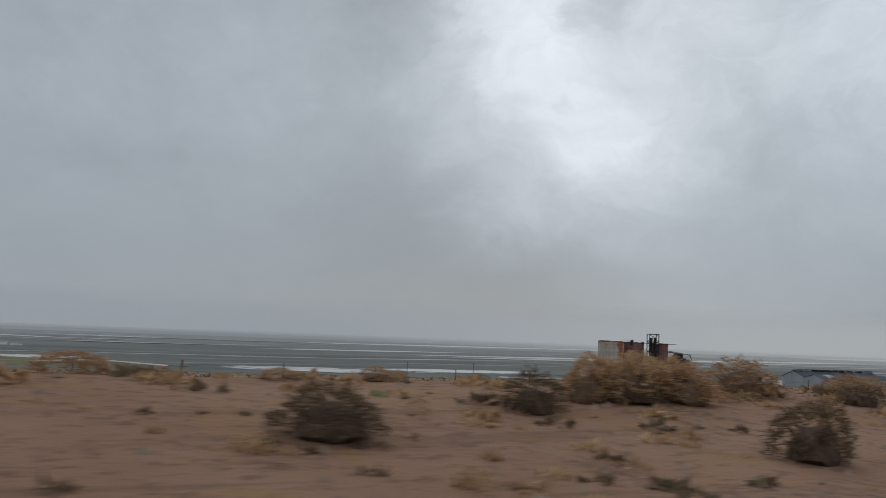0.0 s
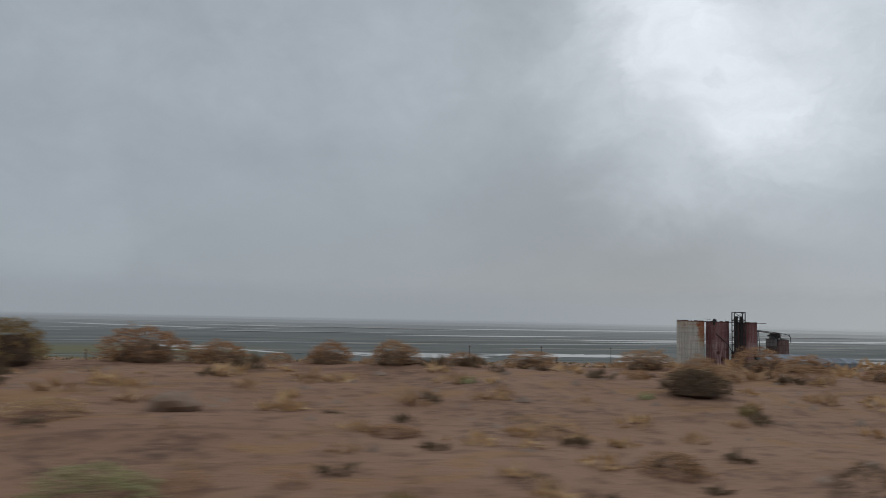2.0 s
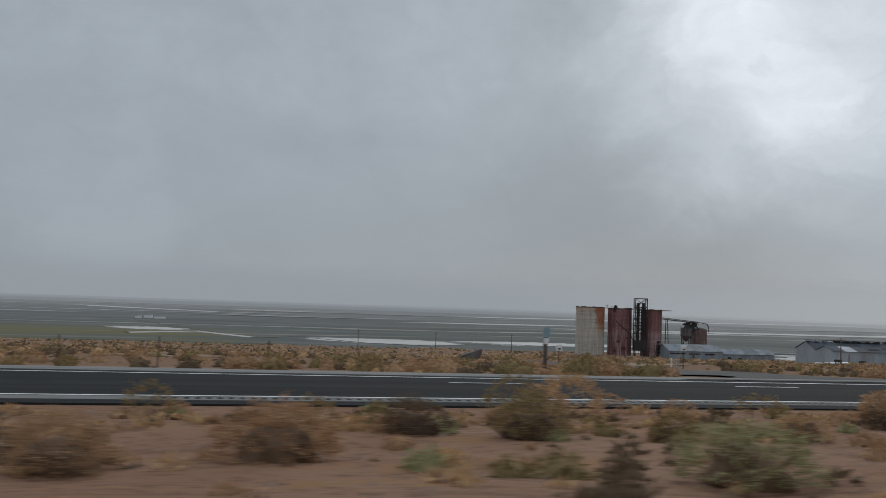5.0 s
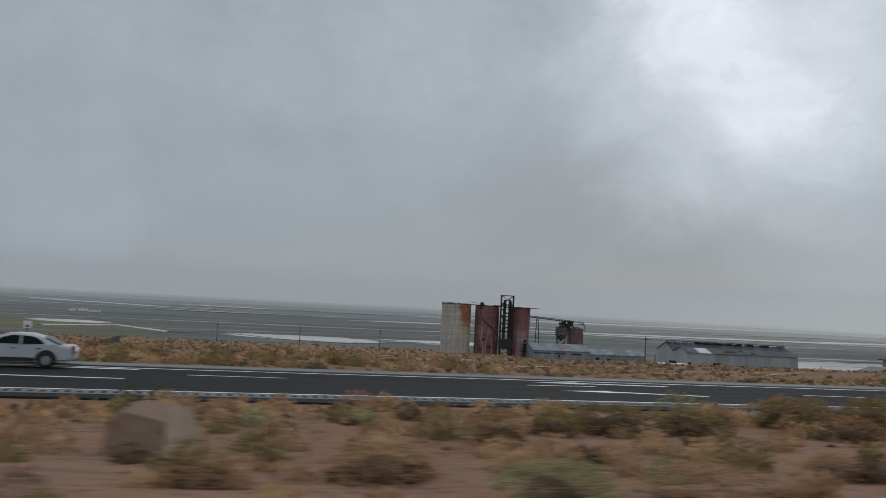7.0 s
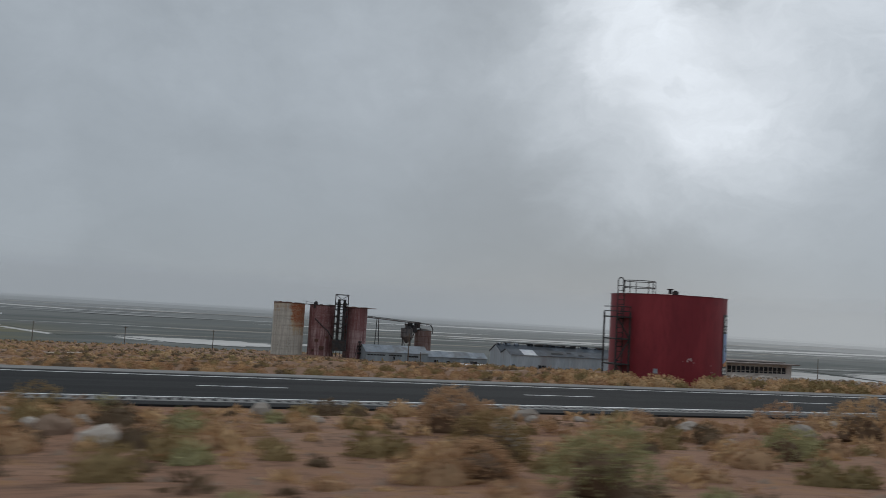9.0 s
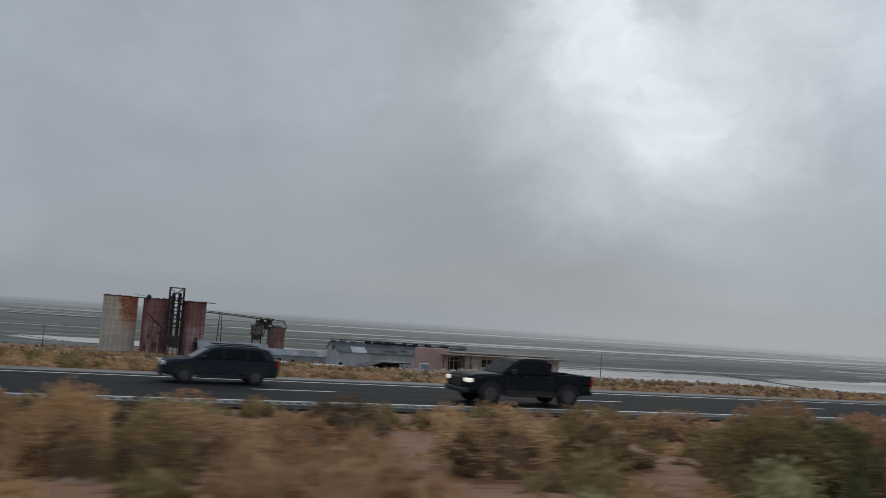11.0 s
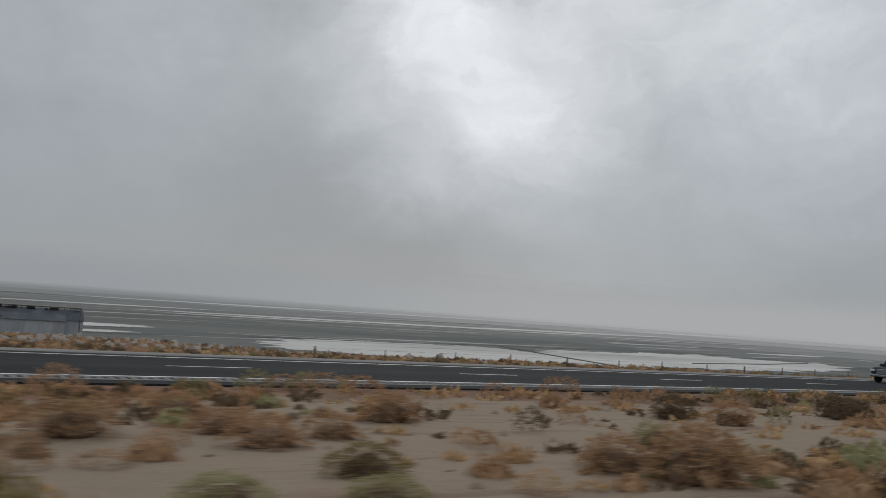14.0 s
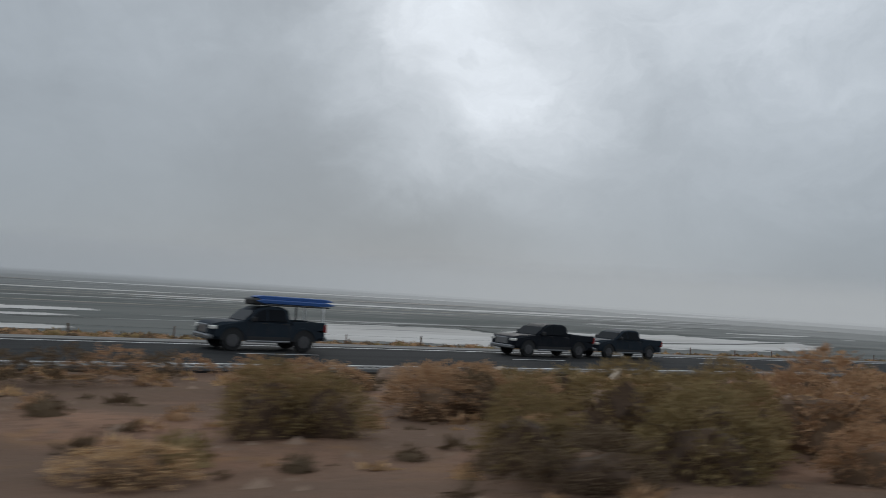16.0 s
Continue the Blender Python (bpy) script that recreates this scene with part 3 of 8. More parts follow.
# long thin streaks of salt and of wet mud along the wind
for name, mat_s, n_s, lift_s, seed_s, label_s, x_lo, x_hi, y_lo, y_hi in (
        ("salt_streaks", M_SALTDIM, 34, 1.0, 71, "thin white streaks of salt on the lake bed", 350, 2600, 640, 2500),
        ("salt_streaks", M_SALTDIM, 7, 1.05, 72, "thin white streaks of salt on the grey flats", -700, 700, 1150, 2400),
        ("mud_streaks", M_MUD, 9, 1.4, 73, "broad dark patches of mud on the lake bed", 380, 2600, 560, 2500),
        ("silt_streaks", M_SILT, 22, 1.2, 75, "pale tan streaks of silt on the lake bed", -600, 2200, 900, 2800)):
    rs = random.Random(seed_s)
    bm = bmesh.new()
    for k in range(n_s):
        y = y_lo + (y_hi - y_lo) * rs.random() ** 2.2
        x = rs.uniform(x_lo, x_hi)
        if x > y * 1.9 + 380:
            continue
        deep = (y / 1000) ** 1.6
        if mat_s is M_MUD and y < 760 and rs.random() < 0.55:
            continue
        ragged_lens(bm, x, y, (25 + 230 * rs.random() ** 2.2) * (0.6 + 0.5 * deep), (rs.uniform(9, 24) if mat_s is M_MUD else rs.uniform(3, 12)) * deep + 1.5, rs.gauss(4, 6), lift_s + 0.004 * k, seed_s + k, 0.55, 64)
    tagged(part(name, bm, mat_s), label_s, "salt flat", kind="stuff")


def dike(points, wide, high, mat, label):
    """A low earth bank across the flats, along a bent line."""
    bm = bmesh.new()
    rows = []
    for k, (px, py) in enumerate(points):
        ax, ay = points[max(k - 1, 0)]
        bx, by = points[min(k + 1, len(points) - 1)]
        d = Vector((bx - ax, by - ay, 0)).normalized()
        nrm = Vector((-d.y, d.x, 0))
        c = Vector((px, py, LAKE))
        rows.append([bm.verts.new(c - nrm * wide + Vector((0, 0, -0.2))), bm.verts.new(c - nrm * wide * 0.4 + Vector((0, 0, high))),
                     bm.verts.new(c + nrm * wide * 0.4 + Vector((0, 0, high))), bm.verts.new(c + nrm * wide + Vector((0, 0, -0.2)))])
    for a, b in zip(rows, rows[1:]):
        for k in range(3):
            bm.faces.new((a[k], b[k], b[k + 1], a[k + 1]))
    tagged(part("track", bm, mat), label, "track", kind="structure")


dike([(8, 1300), (60, 1110), (93, 1005), (128, 890), (160, 812), (185, 850), (205, 872)], 1.5, 0.35, M_MUD, "dark earth bank across the lake bed")
dike([(190, 870), (212, 830), (250, 762), (300, 730), (345, 765), (368, 806), (420, 775), (520, 765)], 1.5, 0.35, M_MUD, "dark earth bank round the salt pond")
dike([(36, 870), (70, 905), (100, 938), (126, 880), (152, 826)], 5.0, 0.6, M_SALT, "white salt track beside the earth bank")
dike([(906, 748), (872, 640), (845, 545), (830, 490)], 2.2, 0.8, M_MUD, "dark mud track across the salt flats")
dike([(1010, 560), (1170, 590), (1330, 640)], 2.2, 0.8, M_MUD, "dark mud track on the far salt")
dike([(600, 700), (690, 716), (800, 722), (900, 748), (1040, 742)], 2.0, 0.5, M_MUD, "dark bank along the salt's far edge")

# a few white sheds far out on the lake bed
for x, y, lx, ly, h in ((4, 1405, 9, 7, 3.6), (18, 1415, 13, 8, 4.4), (36, 1400, 17, 7, 2.6)):
    ob = thing("lake_shed", pose(x, y, LAKE), "small white shed far out on the lake bed", "shed", "lake sheds")
    bm = bmesh.new()
    box(bm, -lx / 2, lx / 2, -ly / 2, ly / 2, -0.5, h)
    part("wall", bm, M_WHITE, ob)
    bm = bmesh.new()
    prism(bm, [(-lx / 2 - 0.4, h), (lx / 2 + 0.4, h), (0, h + 1.4)], -ly / 2 - 0.3, ly / 2 + 0.3)
    part("roof", bm, M_FASCIA, ob)


def ridge(az0, az1, top0, top1, seed, shade):
    """Faint mountains beyond the lake, their haze painted as a glow fading upwards."""
    bm = bmesh.new()
    rise = bm.verts.layers.float.new("rise")
    low, high = [], []
    for k in range(61):
        q = k / 60
        a = radians(az0 + (az1 - az0) * q)
        x, y = 180 + 4480 * math.sin(a), 4480 * math.cos(a)
        e = (top0 + (top1 - top0) * q) * min(1, 6 * q, 6 * (1 - q)) + 0.35 * noise.noise((q * 5, seed, 0)) + 0.12 * noise.noise((q * 17, seed, 3))
        low.append(bm.verts.new((x, y, LAKE)))
        high.append(bm.verts.new((x, y, max(4480 * math.tan(radians(max(e, 0.1))), 1))))
    for v in high:
        v[rise] = 1.0
    for k in range(60):
        bm.faces.new((low[k], low[k + 1], high[k + 1], high[k]))
    mat = bpy.data.materials.new("haze_glow_mountain")
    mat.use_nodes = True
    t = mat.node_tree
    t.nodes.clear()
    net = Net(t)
    # even emission and a crest that thins out put the haze into the colour
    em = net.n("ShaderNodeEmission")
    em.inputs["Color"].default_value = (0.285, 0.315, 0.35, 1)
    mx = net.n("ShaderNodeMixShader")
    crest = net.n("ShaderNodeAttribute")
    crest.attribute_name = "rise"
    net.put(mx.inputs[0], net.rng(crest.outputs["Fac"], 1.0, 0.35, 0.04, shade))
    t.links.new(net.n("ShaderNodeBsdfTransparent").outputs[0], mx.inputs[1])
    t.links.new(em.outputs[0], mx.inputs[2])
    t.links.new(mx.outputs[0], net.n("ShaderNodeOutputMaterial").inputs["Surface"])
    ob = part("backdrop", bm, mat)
    ob.visible_shadow = False
    tagged(ob, "faint mountain range with haze painted as a glowing fade", "mountains", kind="structure")


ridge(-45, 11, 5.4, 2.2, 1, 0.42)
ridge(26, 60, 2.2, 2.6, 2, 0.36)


# ---------------------------------------------------------------- the old plant by the lake
def ground_z(x, y):
    return float(land(x, y))


def silo(name, x, y, r, z0, z1, mat, label, hoop=0.0, cone=0.0):
    """Round silo: wall, roof slab or cone, hoops."""
    ob = thing(name, pose(x, y, z0), label, "silo")
    h = z1 - z0
    bm = bmesh.new()
    cyl(bm, 0, 0, -1.5, h, r, seg=56)
    part("wall", bm, mat, ob)
    bm = bmesh.new()
    if cone:
        cyl(bm, 0, 0, h, h + cone, r + 0.1, 0.5, seg=40)
    else:
        cyl(bm, 0, 0, h, h + 0.22, r + 0.14, seg=56)
        for k in range(14):
            a = random.uniform(0, 6.28)
            q = random.uniform(0.2, 0.55)
            cx, cy = math.cos(a) * (r - 0.5), math.sin(a) * (r - 0.5)
            box(bm, cx - q, cx + q, cy - q, cy + q, h + 0.2, h + random.uniform(0.3, 0.6))
    part("roof", bm, M_RUSTSTEEL, ob)
    if hoop:
        k = 1
        while k * hoop < h - 0.3:
            bm = bmesh.new()
            cyl(bm, 0, 0, k * hoop - 0.04, k * hoop + 0.04, r + 0.035, seg=56, caps=False)
            cyl(bm, 0, 0, k * hoop - 0.04, k * hoop + 0.04, r + 0.01, seg=56, caps=False)
            part("hoop", bm, mat, ob)
            k += 1
    return ob


BASE = -19.3
s = silo("concrete_silo", 264.6, 325.7, 5.85, BASE, 0.0, M_SILO, "pale concrete silo with rust running down its upper side", 1.35)
for k in range(10):
    a = radians(150 + k * 26)
    bm = bmesh.new()
    bar(bm, (5.5 * math.cos(a), 5.5 * math.sin(a), 19.3), (5.5 * math.cos(a), 5.5 * math.sin(a), 20.1 if k < 3 else 19.7), 0.06)
    part("rail_post", bm, M_STEEL, s)
s = silo("rusty_silo", 277.0, 323.7, 4.85, BASE, -0.2, M_RUST, "dark red rusted silo beside the bucket elevator")
bm = bmesh.new()
cyl(bm, -3.3, -2.6, 18.0, 20.2, 0.85, 0.75, 16)
cyl(bm, -3.3, -2.6, 20.2, 20.7, 0.75, 0.2, 16)
part("vent_turret", bm, M_STEEL, s)
bm = bmesh.new()
for p, q in (((-3.6, -3.9, 14.2), (-1.0, -5.2, 11.6)), ((-1.0, -5.2, 11.6), (1.4, -5.4, 9.6)), ((1.4, -5.4, 9.6), (3.5, -5.6, 6.4))):
    bar(bm, p, q, 0.17, 8)
part("chute", bm, M_STEEL, s)
for x, z, q in ((-2.4, 6.0, 0.7), (-0.6, 3.2, 0.9), (1.2, 7.2, 0.5), (-3.4, 2.2, 0.6)):
    y = -math.sqrt(4.85 ** 2 - x * x)
    bm = bmesh.new()
    box(bm, x - q, x + q, y - 0.25, y + 0.5, z - q * 0.8, z + q * 0.8)
    part("hatch", bm, M_RUSTSTEEL, s)
s = silo("rusty_silo", 289.3, 319.7, 4.3, BASE, -0.4, M_RUST, "rust-streaked red silo with an overhanging flat roof")
bm = bmesh.new()
box(bm, -4.9, 6.7, -4.6, 2.5, 18.95, 19.2, 0.04)
part("roof_edge", bm, M_RUSTSTEEL, s)
bm = bmesh.new()
bar(bm, (1.0, -4.6, 0), (1.0, -4.6, 6.4), 0.16)
for z, q in ((6.2, 0.55), (4.6, 0.75), (3.4, 0.5), (2.0, 0.8)):
    box(bm, 1.0 - q, 1.0 + q, -5.1, -4.2, z - 0.35, z + 0.35, 0.05)
bar(bm, (0.2, -4.8, 4.8), (-0.8, -4.8, 0.0), 0.1)
bar(bm, (1.9, -4.8, 3.4), (2.4, -4.8, 0.0), 0.1)
part("valve_stack", bm, M_STEEL, s)

# walkway over the silo roofs
ob = thing("roof_walkway", pose(265.0, 321.5, 0.1), "rusted steel walkway joining the silo roofs", "walkway")
bm = bmesh.new()
ax = Vector((24.5, -6.2, -0.3))
for off in (0.0, 1.0):
    bar(bm, (3, off, 0), (ax.x, ax.y + off, ax.z), 0.14)
for k in range(12):
    p = Vector((3, 0, 0)).lerp(ax, k / 11)
    bar(bm, p, p + Vector((0, 1, 0)), 0.08)
part("deck", bm, M_STEEL, ob)
bm = bmesh.new()
for k in (1, 3, 5):
    p = Vector((3, 0, 0)).lerp(ax, k / 11)
    bar(bm, p, p + Vector((0.0, 0, 1.3)), 0.05)
    part("rail_post", bm, M_STEEL, ob)
    bm = bmesh.new()
bar(bm, (3.6, 0, 1.2), (8.5, -1.2, 0.4), 0.05)
part("rail", bm, M_STEEL, ob)

# bucket elevator tower
TX, TY = 282.6, 316.4
ob = thing("elevator_tower", pose(TX, TY, BASE, 0, 0, -14), "dark steel bucket elevator tower between two silos", "tower")
TOP = 4.5 - BASE
for x in (-2.4, 2.4):
    for y in (-1.3, 1.3):
        bm = bmesh.new()
        box(bm, x - 0.16, x + 0.16, y - 0.16, y + 0.16, -1.0, TOP)
        part("post", bm, M_STEEL, ob)
for z in (6.5, 9.5, 12.6, 15.4, 18.0, 20.0, TOP - 0.2):
    bm = bmesh.new()
    for y in (-1.3, 1.3):
        box(bm, -2.5, 2.5, y - 0.14, y + 0.14, z - 0.16, z + 0.16)
    for x in (-2.4, 2.4):
        box(bm, x - 0.12, x + 0.12, -1.3, 1.3, z - 0.14, z + 0.14)
    part("beam", bm, M_STEEL, ob)
for za, zb, flip in ((12.6, 15.4, 1), (15.4, 18.0, -1), (18.0, 20.0, 1), (9.5, 12.6, -1), (20.0, TOP - 0.2, -1)):
    bm = bmesh.new()
    bar(bm, (-2.4 * flip, -1.3, za), (2.4 * flip, -1.3, zb), 0.11)
    bar(bm, (2.4 * flip, 1.3, za), (-2.4 * flip, 1.3, zb), 0.11)
    bar(bm, (2.4 * flip, -1.3, za), (-2.4 * flip, -1.3, zb), 0.09)
    part("brace", bm, M_STEEL, ob)
for x in (-1.0, 1.1):
    bm = bmesh.new()
    box(bm, x - 0.55, x + 0.55, -0.5, 0.5, 4.5, 19.5, 0.05)
    part("elevator_leg", bm, M_STEEL, ob)
    bm = bmesh.new()
    cyl(bm, x, 0, 19.5, 20.6, 0.85, 0.6, 14)
    box(bm, x - 0.5, x + 0.5, -0.8, 0.6, 20.6, 21.9, 0.1)
    part("head_pulley", bm, M_STEEL, ob)
bm = bmesh.new()
box(bm, -2.7, 2.6, -1.8, 1.6, 2.6, 6.4, 0.1)
part("boot_hopper", bm, M_STEEL, ob)
bm = bmesh.new()
for x in (-2.3, -1.2, 0.6, 2.0):
    bar(bm, (x, -1.5, -0.5), (x * 0.8, -1.5, 2.8), 0.12)
part("hopper_legs", bm, M_STEEL, ob)

# conveyor to the hoppers
ob = thing("conveyor", pose(0, 0, 0), "dark inclined conveyor gallery on a trestle", "conveyor")
A, B = Vector((293.5, 321.6, -3.6)), Vector((322.5, 338.6, -5.3))
bm = bmesh.new()
for off in (0.0, 0.9):
    for zz in (0.0, 0.55):
        bar(bm, A + Vector((0, off, zz)), B + Vector((0, off, zz)), 0.12)
for k in range(17):
    p = A.lerp(B, k / 16)
    bar(bm, p, p + Vector((0, 0, 0.55)), 0.07)
    bar(bm, p + Vector((0, 0.9, 0)), p + Vector((0, 0.9, 0.55)), 0.07)
part("gallery", bm, M_STEEL, ob)
bm = bmesh.new()
box(bm, -0.5, 0.5, -0.5, 0.5, -0.1, 0.12)
bmesh.ops.transform(bm, matrix=Matrix.Translation((A + B) / 2 + Vector((0, 0.45, 0.1))) @ (B - A).to_track_quat("X", "Z").to_matrix().to_4x4() @ Matrix.Diagonal(((B - A).length, 0.8, 1, 1)), verts=bm.verts)
part("belt", bm, M_RUSTSTEEL, ob)
bm = bmesh.new()
P = A.lerp(B, 0.22)
zg = ground_z(P.x, P.y)
for dx in (-1.0, 1.0):
    bar(bm, (P.x + dx, P.y, zg - 0.3), (P.x + dx * 0.35, P.y + 0.4, P.z), 0.16)
for q in (0.25, 0.5, 0.75):
    z = zg + (P.z - zg) * q
    d = 1.0 - 0.65 * q
    bar(bm, (P.x - d, P.y + 0.3, z), (P.x + d, P.y + 0.3, z), 0.08)
part("trestle", bm, M_STEEL, ob)

# hopper and tank at the conveyor's end
zg = ground_z(317, 337)
ob = thing("cone_hopper", pose(316.0, 337, zg), "small rusted hopper with a cone bottom on legs", "hopper")
bm = bmesh.new()
cyl(bm, 0, 0, -11.0 - zg, -7.4 - zg, 2.45, seg=28)
cyl(bm, 0, 0, -13.4 - zg, -11.0 - zg, 0.5, 2.45, seg=28)
part("bin", bm, M_HOPPER, ob)
for z in (-7.5, -9.2, -10.9):
    bm = bmesh.new()
    cyl(bm, 0, 0, z - zg - 0.09, z - zg + 0.09, 2.53, seg=28)
    part("band", bm, M_STEEL, ob)
for a in range(4):
    bm = bmesh.new()
    x, y = 2.3 * math.cos(a * 1.571 + 0.5), 2.3 * math.sin(a * 1.571 + 0.5)
    bar(bm, (x, y, -0.5), (x, y, -7.6 - zg), 0.16)
    part("leg", bm, M_STEEL, ob)
    bm = bmesh.new()
    x2, y2 = 2.3 * math.cos(a * 1.571 + 2.071), 2.3 * math.sin(a * 1.571 + 2.071)
    bar(bm, (x, y, 0.6), (x2, y2, -12.0 - zg), 0.09)
    part("brace", bm, M_STEEL, ob)
bm = bmesh.new()
cyl(bm, 0.4, 0, -7.4 - zg, -6.3 - zg, 1.6, 0.9, 16)
part("lid", bm, M_STEEL, ob)
zg = ground_z(325, 340)
ob = thing("rusty_tank", pose(324.4, 340.5, zg), "round rust-brown tank at the end of the conveyor", "tank")
bm = bmesh.new()
cyl(bm, 0, 0, -0.5, -8.0 - zg, 3.5, seg=40)
part("shell", bm, M_TANKRUST, ob)
bm = bmesh.new()
cyl(bm, 0, 0, -8.0 - zg, -7.2 - zg, 3.6, 1.2, seg=40)
part("roof", bm, M_STEEL, ob)
for z in (-8.1, -10.4, -12.7):
    bm = bmesh.new()
    cyl(bm, 0, 0, z - zg - 0.07, z - zg + 0.07, 3.56, seg=40)
    part("band", bm, M_RUSTSTEEL, ob)
ob = thing("hopper_headhouse", pose(320, 338.5, -6.6), "dark steel platform and drives over the hoppers", "platform")
bm = bmesh.new()
box(bm, -4.6, 7.2, -0.8, 0.8, 0.55, 0.72)
part("deck", bm, M_STEEL, ob)
for xa, xb, za, zb in ((-3.0, -1.4, -0.6, 1.6), (-1.2, 0.6, -2.4, 0.6), (0.7, 1.9, -0.5, 1.3), (-0.2, 0.8, 0.7, 1.9), (-4.3, -3.3, 0.2, 1.1)):
    bm = bmesh.new()
    box(bm, xa, xb, -0.9, 0.9, za, zb, 0.12)
    part("drive", bm, M_STEEL, ob)
for x in (-4.5, -2.2, 2.4, 4.8, 7.0):
    bm = bmesh.new()
    bar(bm, (x, -0.8, 0.6), (x, -0.8, 1.7), 0.06)
    part("rail_post", bm, M_STEEL, ob)
bm = bmesh.new()
bar(bm, (-4.5, -0.8, 1.65), (7.0, -0.8, 1.55), 0.05)
bar(bm, (-0.5, -0.8, 2.1), (6.4, -0.8, 1.1), 0.12)
bar(bm, (6.4, -0.8, 1.1), (7.6, -0.8, -0.3), 0.2)
bar(bm, (7.6, -0.8, -0.3), (7.6, -0.8, -2.6), 0.16)
part("rail", bm, M_STEEL, ob)
for xa, za, xb, zb in ((-0.8, -0.4, -2.6, -3.6), (0.2, -0.4, -1.6, -5.6), (1.6, 0.0, 2.6, -1.2)):
    bm = bmesh.new()
    bar(bm, (xa, -0.7, za), (xb, -0.9, zb), 0.2)
    part("spout", bm, M_STEEL, ob)


def shed(name, x0, x1, y0, y1, zbase, zeave, zridge, label, turn=0.0, group="", holes=(), lights=(), debris=0, cover=None, clad=None):
    """Tin shed: gable ends, walls, two roof planes, openings, sheets."""
    L, D = x1 - x0, y1 - y0
    ob = thing(name, pose(x0, y0, zbase, 0, 0, turn), label, "shed", group)
    he, hr = zeave - zbase, zridge - zbase
    bm = bmesh.new()
    box(bm, 0, L, 0, 0.18, -1.5, he)
    part("front_wall", bm, clad or M_TIN, ob)
    bm = bmesh.new()
    box(bm, 0, L, D - 0.18, D, -1.5, he)
    part("back_wall", bm, clad or M_TIN, ob)
    for x in (0.0, L - 0.18):
        bm = bmesh.new()
        v = [bm.verts.new((x, y, z)) for y, z in ((0.18, -1.5), (D - 0.18, -1.5), (D - 0.18, he), (D / 2, hr - 0.05), (0.18, he))]
        f = bm.faces.new(v)
        bmesh.ops.translate(bm, vec=(0.18, 0, 0), verts=[e for e in bmesh.ops.extrude_face_region(bm, geom=[f])["geom"] if isinstance(e, bmesh.types.BMVert)])
        part("gable_wall", bm, clad or M_TIN, ob)
    n = max(3, int(L / 2.2))
    for side in (0, 1):
        for k in range(n):
            xa, xb = k * L / n - (0.3 if k == 0 else 0), (k + 1) * L / n + (0.3 if k == n - 1 else 0)
            ya, yb = (-0.35, D / 2) if side == 0 else (D + 0.35, D / 2)
            za = he - 0.35 * (hr - he) / (D / 2)
            lift = random.uniform(0.0, 0.04)
            bm = bmesh.new()
            v = [bm.verts.new(c) for c in ((xa, ya, za + lift), (xb, ya, za + lift), (xb, yb, hr + lift), (xa, yb, hr + lift))]
            f = bm.faces.new(v)
            bmesh.ops.translate(bm, vec=(0, 0, 0.06), verts=[e for e in bmesh.ops.extrude_face_region(bm, geom=[f])["geom"] if isinstance(e, bmesh.types.BMVert)])
            part("roof_sheet", bm, M_SKYLIGHT if (side == 0 and k in lights) else (cover or M_TINROOF), ob)
    for xa, xb, za, zb in holes:
        bm = bmesh.new()
        box(bm, xa, xb, -0.03, 0.0, za, zb)
        part("opening", bm, M_HOLE, ob, "dark gap in the wall")
    # ribs of the tin wall
    bm = bmesh.new()
    k = 0.5
    while k < L:
        box(bm, k - 0.05, k + 0.05, -0.045, 0.0, -1.0, he - 0.05)
        k += 1.15
    part("wall_ribs", bm, clad or M_TIN, ob)
    if debris:
        for k in range(debris):
            bm = bmesh.new()
            x = random.uniform(0, L - 2)
            w2, h2 = random.uniform(0.8, 2.4), random.uniform(0.25, 0.75)
            box(bm, x, x + w2, D / 2 - 0.9, D / 2 + 0.9, hr - 0.15, hr - 0.1 + h2, 0.04)
            part("ridge_vent", bm, random.choice((M_STEEL, M_HOLE, M_TINROOF, M_STEEL, M_SKYLIGHT)), ob)
        bm = bmesh.new()
        for k in range(int(L / 1.6)):
            bar(bm, (k * 1.6, D / 2 - 0.9, hr - 0.4), (k * 1.6, D / 2 - 0.9, hr + 0.75), 0.06)
        bar(bm, (0, D / 2 - 0.9, hr + 0.7), (L, D / 2 - 0.9, hr + 0.6), 0.07)
        bar(bm, (0, D / 2 + 0.9, hr + 0.7), (L, D / 2 + 0.9, hr + 0.6), 0.07)
        part("ridge_frame", bm, M_STEEL, ob)
    return ob


shed("low_shed", 290.8, 315.2, 307.5, 318.5, -19.9, -16.1, -13.7, "low blue-grey tin shed at the foot of the silos",
     holes=((0.3, 7.5, 2.45, 2.9), (9.0, 14.0, 2.4, 2.85), (16.2, 20.6, 2.2, 2.8), (10.6, 11.3, 1.1, 2.3)), cover=M_OLDROOF, clad=M_TINOLD)
shed("low_shed", 315.5, 340.5, 309.0, 317.0, -20.2, -17.1, -15.2, "long low tin shed with a rusted roof beside the hoppers",
     holes=((3.0, 4.6, 0.9, 1.9), (8, 9.4, 0.6, 1.6)), cover=M_OLDROOF, clad=M_TINOLD)
wh = shed("warehouse", 325.3, 366.7, 255.6, 266.4, -17.6, -12.5, -11.0, "long grey tin warehouse with patched roof sheets", -7.6,
          holes=((0.5, 1.6, 0.2, 1.8), (9.6, 12.4, 0.3, 1.9), (19.6, 21.2, 0.3, 1.3), (31.0, 32.8, 0.3, 1.5), (34.0, 36.6, 0.2, 1.4)), lights=(2, 3))
